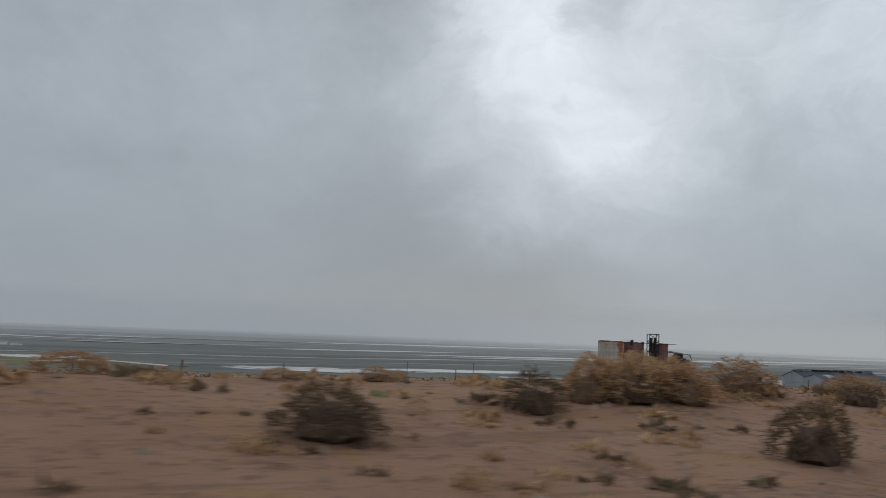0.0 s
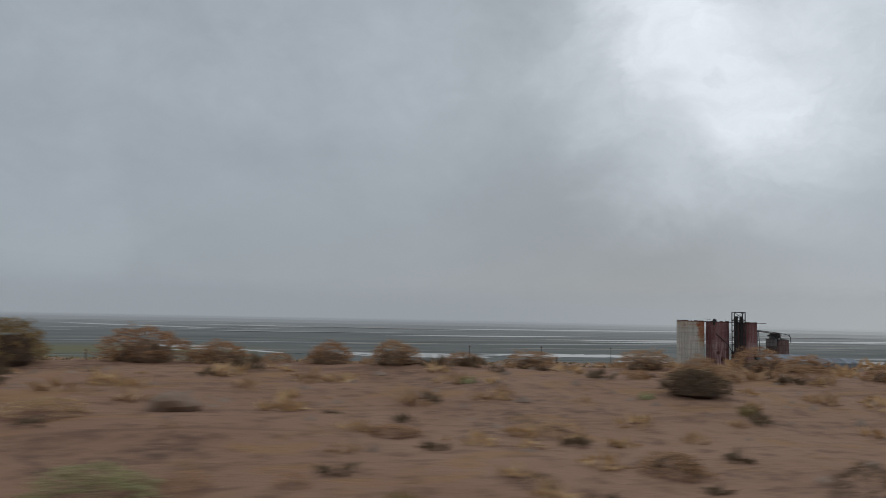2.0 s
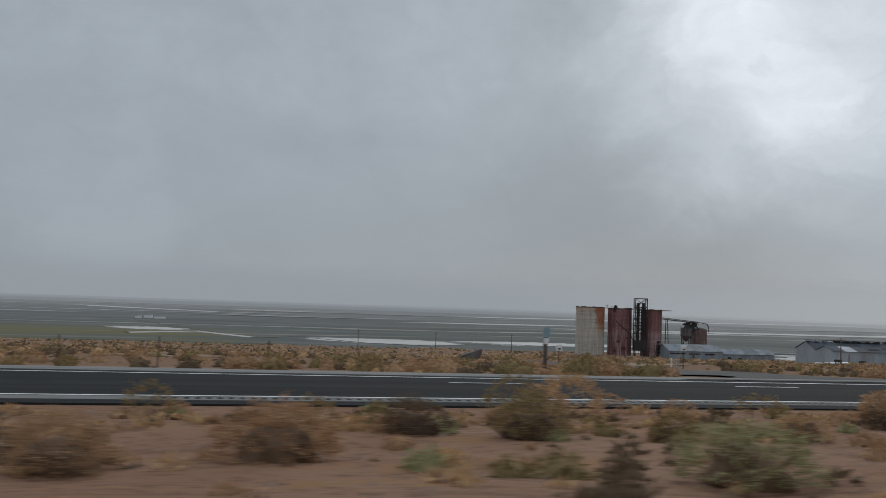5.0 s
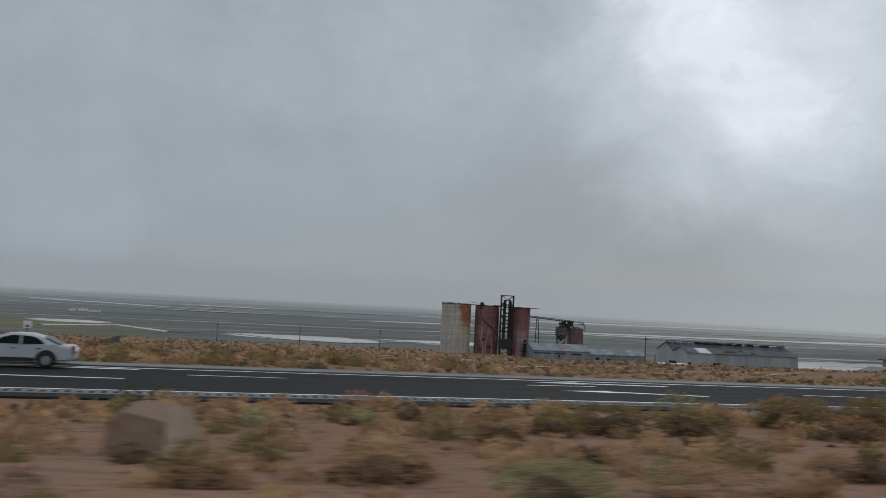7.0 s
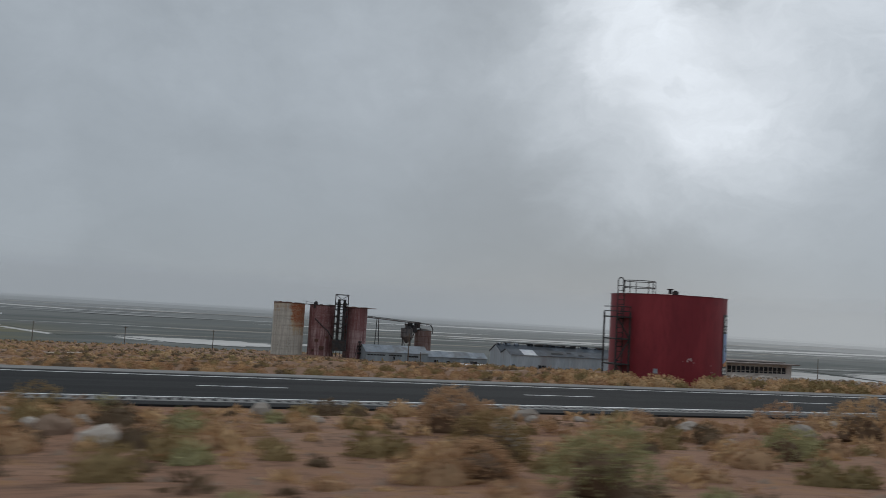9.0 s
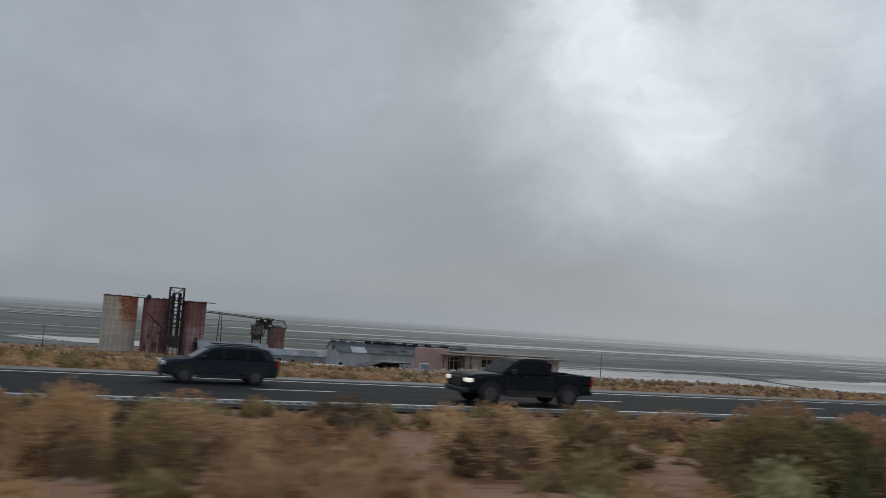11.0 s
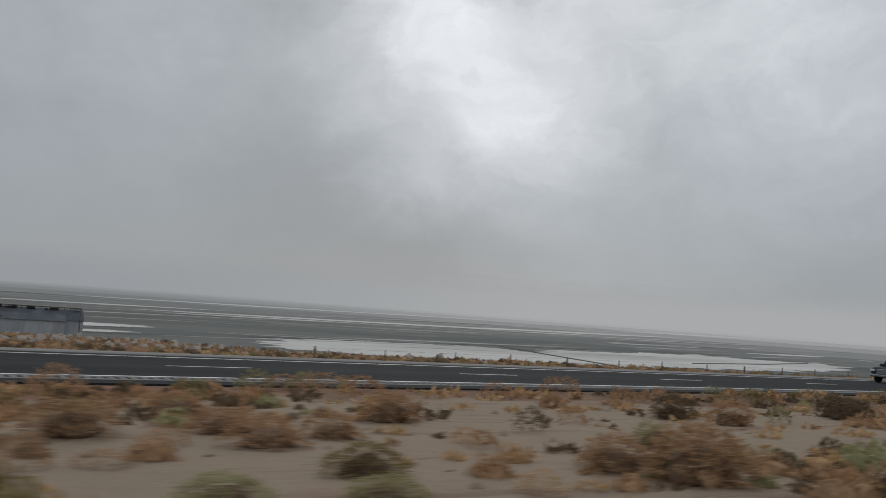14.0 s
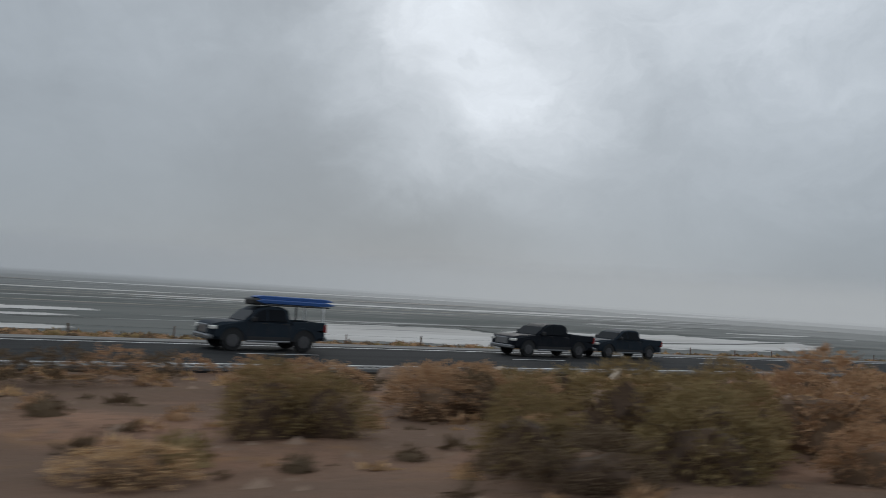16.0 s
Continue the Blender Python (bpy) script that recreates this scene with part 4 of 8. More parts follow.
for xa, xb, q in ((14.5, 19.0, 0.3), (24.0, 26.0, 0.15), (20.5, 22.5, 0.55)):
    bm = bmesh.new()
    ya, yb = q * 5.0, q * 5.0 + 1.3
    v = [bm.verts.new((x, y, 5.1 + y / 5.4 * 1.5 + 0.15)) for x, y in ((xa, ya), (xb, ya), (xb - 0.4, yb), (xa + 0.5, yb))]
    f = bm.faces.new(v)
    bmesh.ops.translate(bm, vec=(0, 0, 0.03), verts=[e for e in bmesh.ops.extrude_face_region(bm, geom=[f])["geom"] if isinstance(e, bmesh.types.BMVert)])
    part("roof_hole", bm, M_HOLE, wh, "dark torn patch in the roof")
shed("warehouse", 327.0, 373.5, 266.6, 280.6, -17.9, -12.6, -9.95, "tin warehouse bay with a torn ridge vent behind the first", -7.6, debris=34)
ob = thing("loading_dock", pose(317.5, 253.5, ground_z(318, 253)), "low white concrete loading dock", "dock")
bm = bmesh.new()
box(bm, 0, 9.5, 0, 3, -0.5, 1.0, 0.05)
part("slab", bm, M_WHITE, ob)

# ---------------------------------------------------------------- the pink office
OZ = -10.2
of = thing("office_building", pose(0, 140, OZ), "abandoned pink and cream stucco office with a flat roof", "building")
bm = bmesh.new()
box(bm, 305.7, 311.4, 0, 1.9, -1.5, 4.15)
part("pink_wall", bm, M_PINK, of, "pink stucco end block")
bm = bmesh.new()
box(bm, 311.4, 314.8, 1.2, 10, -1.5, 3.1)
part("entrance_wall", bm, M_PINK, of)
bm = bmesh.new()
box(bm, 314.8, 334.2, 0, 0.3, -1.5, 1.25)
box(bm, 314.8, 318.0, 0, 0.3, 1.25, 3.1)
box(bm, 332.8, 334.2, 0, 0.3, 1.25, 3.1)
box(bm, 318.0, 332.8, 0, 0.3, 2.55, 3.1)
box(bm, 314.8, 315.1, 0.3, 10, -1.5, 3.1)
box(bm, 333.9, 334.2, 0.3, 10, -1.5, 3.1)
box(bm, 315.1, 333.9, 9.7, 10, -1.5, 3.1)
part("cream_wall", bm, M_CREAM, of)
bm = bmesh.new()
box(bm, 315.1, 333.9, 5.0, 5.1, -1.0, 3.1)
part("inner_wall", bm, M_HOLE, of)
for k in range(13):
    xa = 318.0 + k * 14.8 / 13
    bm = bmesh.new()
    box(bm, xa + 0.08, xa + 14.8 / 13 - 0.08, 0.14, 0.18, 1.3, 2.5)
    pane = part("window", bm, M_PANE, of)
    bm = bmesh.new()
    box(bm, xa - 0.06, xa + 0.06, 0.02, 0.2, 1.25, 2.55)
    box(bm, xa + 0.06, xa + 14.8 / 13 - 0.06, 0.05, 0.13, 1.62, 1.68)
    part("mullion", bm, M_CREAM, pane)
bm = bmesh.new()
box(bm, 309.9, 335.0, -1.6, 10.4, 3.1, 3.32, 0.03)
part("roof", bm, M_ROOFFELT, of, "flat overhanging roof")
bm = bmesh.new()
box(bm, 313.6, 334.0, 1.5, 9, 3.42, 3.60)
part("parapet", bm, M_ROOFFELT, of)
door = tagged(new("door"), "dark glazed double entrance door")
door.parent = of
bm = bmesh.new()
box(bm, 311.6, 314.6, 1.12, 1.19, 0, 2.75)
part("glazing", bm, M_PANE, door)
bm = bmesh.new()
for x in (311.5, 312.2, 313.0, 313.9, 314.6):
    box(bm, x - 0.05, x + 0.05, 1.05, 1.2, 0, 2.8)
box(bm, 311.5, 314.6, 1.05, 1.2, 2.1, 2.2)
box(bm, 311.5, 314.6, 1.05, 1.2, 2.75, 2.85)
part("frame", bm, M_CREAM, door)
bm = bmesh.new()
for x in (309.95, 313.2, 315.2):
    box(bm, x - 0.07, x + 0.07, -1.4, -1.26, -0.4, 3.1)
part("canopy_post", bm, M_RUSTSTEEL, of)
bm = bmesh.new()
box(bm, 300.4, 305.6, 3, 9, 0.95, 1.15)
for x in (300.6, 302.2, 303.9):
    box(bm, x - 0.08, x + 0.08, 3.2, 3.36, -1.5, 0.95)
box(bm, 300.6, 305.4, 8.4, 8.6, -1.5, 0.95)
prism(bm, [(297.6, 0.05), (300.4, 1.0), (300.4, 1.15), (297.5, 0.2)], 3.4, 8.8)
part("carport", bm, M_BLACKTRIM, of, "dark open carport")
bm = bmesh.new()
box(bm, 317.3, 327.0, 21, 22.4, -2.5, 1.95)
part("upper_room", bm, M_TIN, of)
bm = bmesh.new()
box(bm, 316.2, 327.6, 20.3, 22.6, 1.95, 2.17, 0.03)
part("upper_roof", bm, M_STEEL, of)
bm = bmesh.new()
for k in range(4):
    box(bm, 317.8 + k * 1.6, 319.2 + k * 1.6, 20.94, 20.99, 0.5, 1.7)
part("upper_window", bm, M_PANE, of)
ob = thing("utility_cabinet", pose(316.2, 139.1, ground_z(316.2, 139.1)), "small grey metal cabinet beside the office door", "cabinet")
bm = bmesh.new()
box(bm, -0.5, 0.5, -0.3, 0.3, -0.2, 1.35, 0.04)
part("body", bm, M_FASCIA, ob)
bm = bmesh.new()
box(bm, -0.56, 0.56, -0.36, 0.36, 1.35, 1.43)
part("lid", bm, M_CREAM, ob)
ob = thing("electrical_box", pose(304.4, 134.0, ground_z(304.4, 134)), "pale green electrical box in the brush", "electrical box")
bm = bmesh.new()
box(bm, -0.75, 0.75, -0.5, 0.5, -0.3, 1.5, 0.05)
part("body", bm, worn("pale_green_metal", (0.42, 0.48, 0.45), (0.50, 0.55, 0.52), 1.5, 0.6), ob)
bm = bmesh.new()
box(bm, -0.7, 0.7, -0.54, -0.5, 0.0, 1.35)
part("panel", bm, M_SKYLIGHT, ob)


def boulder_mesh(seed, name="boulder"):
    rs = random.Random(seed)
    bm = bmesh.new()
    bmesh.ops.create_icosphere(bm, subdivisions=2, radius=0.5)
    off = Vector((rs.uniform(0, 50), rs.uniform(0, 50), rs.uniform(0, 50)))
    for v in bm.verts:
        n = noise.noise(v.co * 1.6 + off) * 0.5 + noise.noise(v.co * 4 + off) * 0.16
        v.co *= 1 + n
        v.co.z *= 0.8
        if v.co.z < -0.25:
            v.co.z = -0.25
    me = bpy.data.meshes.new(name)
    bm.to_mesh(me)
    bm.free()
    return me


# rubble thrown up before the office
RUB = [boulder_mesh(k, "rubble_stone") for k in range(6)]
for me in RUB:
    me.materials.append(M_RUBBLE)
rs = random.Random(11)
for k in range(520):
    x, y = rs.uniform(303, 352), rs.uniform(108, 139)
    if rs.random() > math.exp(-((y - 128) / 8) ** 2):
        continue
    q = 0.3 + 0.75 * rs.random() ** 2
    o = new("rubble_stone", RUB[k % 6])
    o.matrix_world = pose(x, y, ground_z(x, y) + 0.2 * q * 0.8, 0, 0, rs.uniform(0, 360)) @ Matrix.Diagonal((q * 1.3, q, q * 0.8, 1))
    tagged(o, "pale broken rubble stone on the slope by the office", "stone", "rubble stones")

rb = np.random.RandomState(12)
n = 3000
px, py = rb.uniform(288, 362, n), 46 + 92 * rb.rand(n) ** 0.6
keep = ripple(px, py, 16, 77) + rb.uniform(-0.8, 0.8, n) > 0.0
px, py = px[keep], py[keep]
n = len(px)
sz = 0.14 + 0.5 * rb.rand(n) ** 2.5
o = np.array([(1, 0, 0), (0.1, 0.8, 0), (-1, 0.1, 0), (0, -0.8, 0), (0.5, 0.2, 0.75), (-0.4, -0.2, 0.6)])
v = np.stack([px, py, land(px, py) - 0.02], -1)[:, None, :] + o[None] * sz[:, None, None] * rb.uniform(0.6, 1.4, (n, 6, 1))
t = (np.array([(3, 0, 4), (0, 1, 4), (1, 5, 4), (1, 2, 5), (2, 3, 5), (3, 4, 5)])[None] + (np.arange(n) * 6)[:, None, None]).reshape(-1, 3)
me = bpy.data.meshes.new("rubble_field")
me.from_pydata(v.reshape(-1, 3).tolist(), [], t.tolist())
me.materials.append(M_RUBBLE)
tagged(new("rubble_field", me), "small pale rubble strewn over the brushy slope", "rubble", kind="stuff")

# parked white trailer and pickup by the plant
ob = thing("flatbed_trailer", pose(292.5, 218, ground_z(296, 218)), "long low white flatbed trailer parked in the brush", "trailer")
bm = bmesh.new()
box(bm, 0, 8.5, 0, 2.3, 0.7, 1.25, 0.08)
part("bed", bm, M_WHITE, ob)
for x in (5.6, 6.8):
    for y in (0.1, 2.2):
        bm = bmesh.new()
        g = cyl(bm, 0, 0, -0.15, 0.15, 0.42, seg=18)
        bmesh.ops.transform(bm, matrix=Matrix.Translation((x, y, 0.4)) @ Matrix.Rotation(1.5708, 4, "X"), verts=bm.verts)
        part("wheel", bm, M_TYRE, ob)
bm = bmesh.new()
box(bm, 3.6, 5.0, 0.2, 2.1, 1.25, 2.1, 0.1)
part("crate", bm, M_BLACKTRIM, ob, "dark crate on the trailer bed")
bm = bmesh.new()
bar(bm, (0, 1.15, 0.9), (-1.6, 1.15, 0.6), 0.09)
bar(bm, (-1.3, 1.15, 0.62), (-1.3, 1.15, -0.05), 0.06)
part("drawbar", bm, M_STEEL, ob)


# ---------------------------------------------------------------- red water tank with its mural
KX, KY, KR, KZ, KT = 238.0, 48.0, 3.75, -5.1, 1.05
tank = thing("water_tank", pose(KX, KY, KZ), "dark red water tank with a painted mural panel", "water tank")
H = KT - KZ
bm = bmesh.new()
cyl(bm, 0, 0, -0.6, H, KR, seg=96)
part("shell", bm, M_REDTANK, tank, smooth=False)
bm = bmesh.new()
cyl(bm, 0, 0, H, H + 0.14, KR + 0.05, 0.6, seg=72)
part("roof", bm, M_REDTANK, tank)
bm = bmesh.new()
for z in (0.02, H - 0.06):
    cyl(bm, 0, 0, z, z + 0.05, KR + 0.018, seg=96, caps=False)
part("seam", bm, M_REDTANK, tank)
bm = bmesh.new()
cyl(bm, -0.3, -0.6, H + 0.05, H + 0.42, 0.12, seg=10)
cyl(bm, -0.3, -0.6, H + 0.42, H + 0.49, 0.22, seg=10)
part("vent", bm, M_STEEL, tank)


def on_tank(r, az, z):
    a = radians(az)
    return Vector((r * math.sin(a), -r * math.cos(a), z - KZ))


def wrap(name, outline, lift, mat, parent, label="", cols=24):
    """A patch on the tank's wall: an outline in degrees round the tank and metres of height."""
    bm = bmesh.new()
    vs = [bm.verts.new((a, 0, z)) for a, z in outline]
    bm.faces.new(vs)
    lo, hi = min(a for a, z in outline), max(a for a, z in outline)
    for k in range(1, cols):
        c = lo + (hi - lo) * k / cols
        bmesh.ops.bisect_plane(bm, geom=bm.verts[:] + bm.edges[:] + bm.faces[:], plane_co=(c, 0, 0), plane_no=(1, 0, 0))
    for v in bm.verts:
        v.co = on_tank(KR + lift, v.co.x, v.co.z)
    return part(name, bm, mat, parent, label)


def rect(a0, a1, z0, z1):
    return [(a0, z0), (a1, z0), (a1, z1), (a0, z1)]


M_MBLACK = plain("mural_black", (0.012, 0.012, 0.013), 0.5)
M_MWHITE = plain("mural_white", (0.78, 0.78, 0.76), 0.55)
M_MBLUE = worn("mural_blue", (0.22, 0.33, 0.56), (0.38, 0.48, 0.66), 0.9, 0.55, bump=0)
M_MORANGE = worn("mural_orange", (0.58, 0.17, 0.045), (0.68, 0.27, 0.10), 1.4, 0.55, dirt=(0.45, 0.10, 0.03), bump=0)
M_MYELLOW = worn("mural_yellow", (0.60, 0.42, 0.10), (0.55, 0.45, 0.25), 1.2, 0.55, bump=0)
M_MGREEN = plain("mural_green", (0.04, 0.10, 0.08), 0.55)
A0, A1 = 31.0, 118.0
mural = wrap("mural", rect(A0, A1, -3.83, 0.0), 0.022, M_MBLACK, tank, "black mural panel with a desert scene", 40)
wrap("sky_panel", rect(A0 + 2, 66, -3.28, -1.2), 0.028, M_MBLUE, mural, "blue painted sky")
wrap("sky_panel", rect(68, A1 - 2, -3.28, -1.2), 0.028, M_MBLUE, mural)
wrap("rock_spire", [(A0 + 2, -3.28), (66, -3.28), (66, -1.6), (62, -1.25), (58, -1.45), (55, -2.2), (51, -2.5), (48, -2.85), (42, -2.95), (A0 + 2, -3.1)], 0.034, M_MORANGE, mural, "orange painted rock spire")
wrap("rock_base", [(38, -3.2), (60, -3.2), (60, -3.0), (54, -2.9), (44, -2.95)], 0.040, M_MYELLOW, mural)
wrap("sunlit_field", [(68, -2.2), (A1 - 2, -2.6), (A1 - 2, -1.2), (68, -1.2)], 0.034, M_MYELLOW, mural, "yellow painted light")
for a, z in ((38, -2.0), (42, -2.15), (40, -2.3)):
    wrap("painted_tree", [(a - 2.5, z), (a, z - 0.12), (a + 2.5, z), (a, z + 0.1)], 0.040, M_MGREEN, mural, cols=3)
for z in (-0.84, -1.02):
    k = A0 + 1.5
    zig = []
    while k <= A1 - 1.5:
        zig.append((k, z + (0.055 if len(zig) % 2 else -0.055)))
        k += 2.9
    for (a, za), (b, zb) in zip(zig, zig[1:]):
        wrap("zigzag", [(a, za - 0.035), (b, zb - 0.035), (b, zb + 0.035), (a, za + 0.035)], 0.030, M_MWHITE, mural, cols=2)
k = A0 + 3.6
while k < A1 - 3:
    for z in (-3.75, -3.53):
        wrap("fan_mark", [(k + 2.5 * math.cos(q * math.pi / 6), z + 0.17 * math.sin(q * math.pi / 6)) for q in range(7)], 0.030, M_MWHITE, mural, cols=3)
    k += 6.2


def lettering(text, a_from, a_to, z0, z1, lift):
    cu = bpy.data.curves.new("lettering", "FONT")
    cu.body, cu.resolution_u, cu.offset = text, 2, 0.05
    tmp = bpy.data.objects.new("lettering", cu)
    scene.collection.objects.link(tmp)
    me = bpy.data.meshes.new_from_object(tmp.evaluated_get(bpy.context.evaluated_depsgraph_get()))
    bpy.data.objects.remove(tmp)
    bm = bmesh.new()
    bm.from_mesh(me)
    xs, ys = [v.co.x for v in bm.verts], [v.co.y for v in bm.verts]
    for v in bm.verts:
        u = (v.co.x - min(xs)) / (max(xs) - min(xs))
        t = (v.co.y - min(ys)) / (max(ys) - min(ys))
        v.co.x, v.co.y, v.co.z = u, t, 0.0
    for v in bm.verts:
        v.co = on_tank(KR + lift, a_from + v.co.x * (a_to - a_from), z0 + v.co.y * (z1 - z0))
    return bm


part("lettering", lettering("GATEWAY", A0 + 2.2, 66, -0.69, -0.10, 0.036), M_MWHITE, mural, "white painted word")
for z in (-0.36, -0.62):
    wrap("letter_bar", rect(68.5, 74, z, z + 0.18), 0.034, M_MWHITE, mural, cols=3)
wrap("letter_bar", rect(76, 112, -0.62, -0.18), 0.034, M_MWHITE, mural, cols=14)
rs = random.Random(5)
M_CHIP = worn("chipped_paint", (0.42, 0.26, 0.26), (0.52, 0.38, 0.37), 3)
for ca, cz, spread, n, big in ((-14, -2.9, 2.6, 6, 1.3), (-9, -3.25, 2.0, 3, 0.7), (9, -3.6, 4.5, 7, 0.6), (16, -4.3, 8.0, 11, 0.5), (2, -4.5, 9.0, 6, 0.45), (-19, -3.1, 3.0, 2, 0.5)):
    for k in range(n):
        a, z, q = ca + rs.gauss(0, spread * 0.5), cz + rs.gauss(0, spread * 0.035), big * rs.uniform(0.35, 1.0)
        wrap("paint_chip", [(a - q, z), (a - q * 0.2, z - q * 0.07), (a + q, z - q * 0.02), (a + q * 0.5, z + q * 0.06), (a - q * 0.3, z + q * 0.05)], 0.012, M_CHIP, tank, cols=2)
wrap("notice", rect(-47, -43, -3.9, -3.6), 0.02, M_SKYLIGHT, tank, "small pale notice plate", 3)
# top rail and stair platform
rail = new("roof_rail")
rail.parent = tank
ring = [Vector((-2.6 + 1.05 * math.cos(k * math.pi / 8), -0.45 + 1.05 * math.sin(k * math.pi / 8), H)) for k in range(17)]
for k in range(0, 16, 3):
    bm = bmesh.new()
    bar(bm, ring[k], ring[k] + Vector((0, 0, 0.86)), 0.026)
    part("post", bm, M_STEEL, rail)
for z in (0.42, 0.84):
    bm = bmesh.new()
    for p, q in zip(ring, ring[1:]):
        bar(bm, p + Vector((0, 0, z)), q + Vector((0, 0, z)), 0.024)
    part("rail", bm, M_STEEL, rail)
bm = bmesh.new()
cyl(bm, -1.55, -2.9, H, H + 0.2, 0.2, seg=12)
cyl(bm, -1.55, -2.9, H + 0.2, H + 0.27, 0.13, seg=12)
part("valve", bm, M_STEEL, tank)
ob = thing("tank_stair", pose(KX - 4.3, KY - 0.6, KZ), "dark steel ladder and platform beside the red tank", "stair")
for x, y in ((-0.42, -0.7), (0.55, -0.7), (-0.42, 0.8), (0.55, 0.8)):
    bm = bmesh.new()
    bar(bm, (x, y, -0.6), (x, y, 4.9), 0.06)
    part("post", bm, M_STEEL, ob)
for z in (1.6, 3.2, 4.6):
    bm = bmesh.new()
    box(bm, -0.47, 0.62, -0.76, 0.86, z - 0.04, z + 0.04)
    part("landing" if z > 4 else "brace_frame", bm, M_STEEL, ob)
bm = bmesh.new()
bar(bm, (-0.42, -0.7, 1.6), (0.55, -0.7, 0.1), 0.05)
bar(bm, (0.55, -0.7, 3.2), (-0.42, -0.7, 1.7), 0.05)
bar(bm, (-0.42, -0.7, 4.6), (0.55, -0.7, 3.2), 0.05)
part("brace", bm, M_STEEL, ob)
for x in (-0.05, 0.42):
    bm = bmesh.new()
    bar(bm, (x, -0.1, 0.0), (x, -0.1, 7.0), 0.035)
    part("ladder_rail", bm, M_STEEL, ob)
for k in range(22):
    bm = bmesh.new()
    bar(bm, (-0.05, -0.1, 0.3 + k * 0.3), (0.42, -0.1, 0.3 + k * 0.3), 0.02)
    part("rung", bm, M_STEEL, ob)
bm = bmesh.new()
for z in (4.95, 5.25):
    bar(bm, (-0.42, -0.7, z), (0.55, -0.7, z), 0.03)
    bar(bm, (-0.42, -0.7, z), (-0.42, 0.8, z), 0.03)
for x in (-0.42, -0.1, 0.55):
    bar(bm, (x, -0.7, 4.6), (x, -0.7, 5.3), 0.03)
bar(bm, (-0.3, -0.5, 4.6), (-0.3, -0.5, 6.9), 0.035)
for k in range(6):
    bar(bm, (-0.3 + 0.2 - 0.2 * math.cos(k * math.pi / 6), -0.5, 6.9 + 0.2 * math.sin(k * math.pi / 6)), (-0.3 + 0.2 - 0.2 * math.cos((k + 1) * math.pi / 6), -0.5, 6.9 + 0.2 * math.sin((k + 1) * math.pi / 6)), 0.035)
bar(bm, (0.1, -0.5, 6.9), (0.1, -0.5, 6.2), 0.035)
part("guard_rail", bm, M_STEEL, ob)


# ---------------------------------------------------------------- vehicles on the highway
M_BRIGHTRIM = plain("bright_rim", (0.42, 0.43, 0.44), 0.35, 0.7)


def wheel_pair(parent, x, half, r, width=0.24, rim=None):
    for side in (-1, 1):
        bm = bmesh.new()
        cyl(bm, 0, 0, -width / 2, width / 2, r, seg=24)
        bmesh.ops.bevel(bm, geom=[e for e in bm.edges if e.is_boundary or abs(e.calc_face_angle(0)) > 1.0], offset=0.04, segments=2, affect="EDGES")
        bmesh.ops.transform(bm, matrix=Matrix.Translation((x, side * half, r)) @ Matrix.Rotation(1.5708, 4, "X"), verts=bm.verts)
        wheel = part("wheel", bm, M_TYRE, parent)
        bm = bmesh.new()
        cyl(bm, 0, 0, -0.02, 0.02, r * 0.62, r * 0.58, seg=20)
        cyl(bm, 0, 0, 0.02, 0.05, r * 0.16, seg=10)
        for k in range(5):
            g = bmesh.ops.create_cube(bm, size=1.0)["verts"]
            bmesh.ops.transform(bm, matrix=Matrix.Rotation(k * 1.2566, 4, "Z") @ Matrix.Translation((r * 0.33, 0, 0.03)) @ Matrix.Diagonal((r * 0.52, r * 0.14, 0.03, 1)), verts=g)
        bmesh.ops.transform(bm, matrix=Matrix.Translation((x, side * (half + width / 2 - 0.005), r)) @ Matrix.Rotation(-side * 1.5708, 4, "X"), verts=bm.verts)
        part("rim", bm, rim or M_RIM, wheel)


def shell(outline, half, belt, tuck, round_off=0.09):
    """Body from its side outline: full width low down, drawn in above the belt line."""
    bm = bmesh.new()
    rows = []
    top = max(z for x, z in outline)
    for y, shrink in ((-1, 0.0), (0, -0.004), (1, 0.0)):
        row = []
        cx = sum(x for x, z in outline) / len(outline)
        for x, z in outline:
            k = max(0.0, (z - belt) / max(0.01, top - belt))
            yy = y * half * (1 - tuck * k)
            row.append(bm.verts.new((x + (cx - x) * shrink * 0.6, yy, z - shrink * (0.5 if z > belt else -0.3))))
        rows.append(row)
    n = len(outline)
    for a, b in zip(rows, rows[1:]):
        for i in range(n):
            bm.faces.new((a[i], a[(i + 1) % n], b[(i + 1) % n], b[i]))
    sides = [bm.faces.new(rows[0]), bm.faces.new(list(reversed(rows[-1])))]
    rim = list({e for f in sides for e in f.edges})
    bmesh.ops.bevel(bm, geom=rim, offset=round_off, segments=3, affect="EDGES", clamp_overlap=True)
    return bm


def skin(name, bm, paint, parent):
    ob = part(name, bm, paint, parent, smooth=True)
    ob.data.set_sharp_from_angle(angle=radians(38))
    return ob


def side_pane(parent, quad, half, belt, top, tuck, name="window"):
    for side in (-1, 1):
        bm = bmesh.new()
        vs = []
        for lift in (0.004, 0.012):
            row = []
            for x, z in quad:
                k = max(0.0, (z - belt) / (top - belt))
                row.append(bm.verts.new((x, side * (half * (1 - tuck * k) + lift), z)))
            vs.append(row)
        n = len(quad)
        bm.faces.new(vs[0])
        bm.faces.new(vs[1])
        for i in range(n):
            bm.faces.new((vs[0][i], vs[0][(i + 1) % n], vs[1][(i + 1) % n], vs[1][i]))
        part(name, bm, M_GLASS, parent)


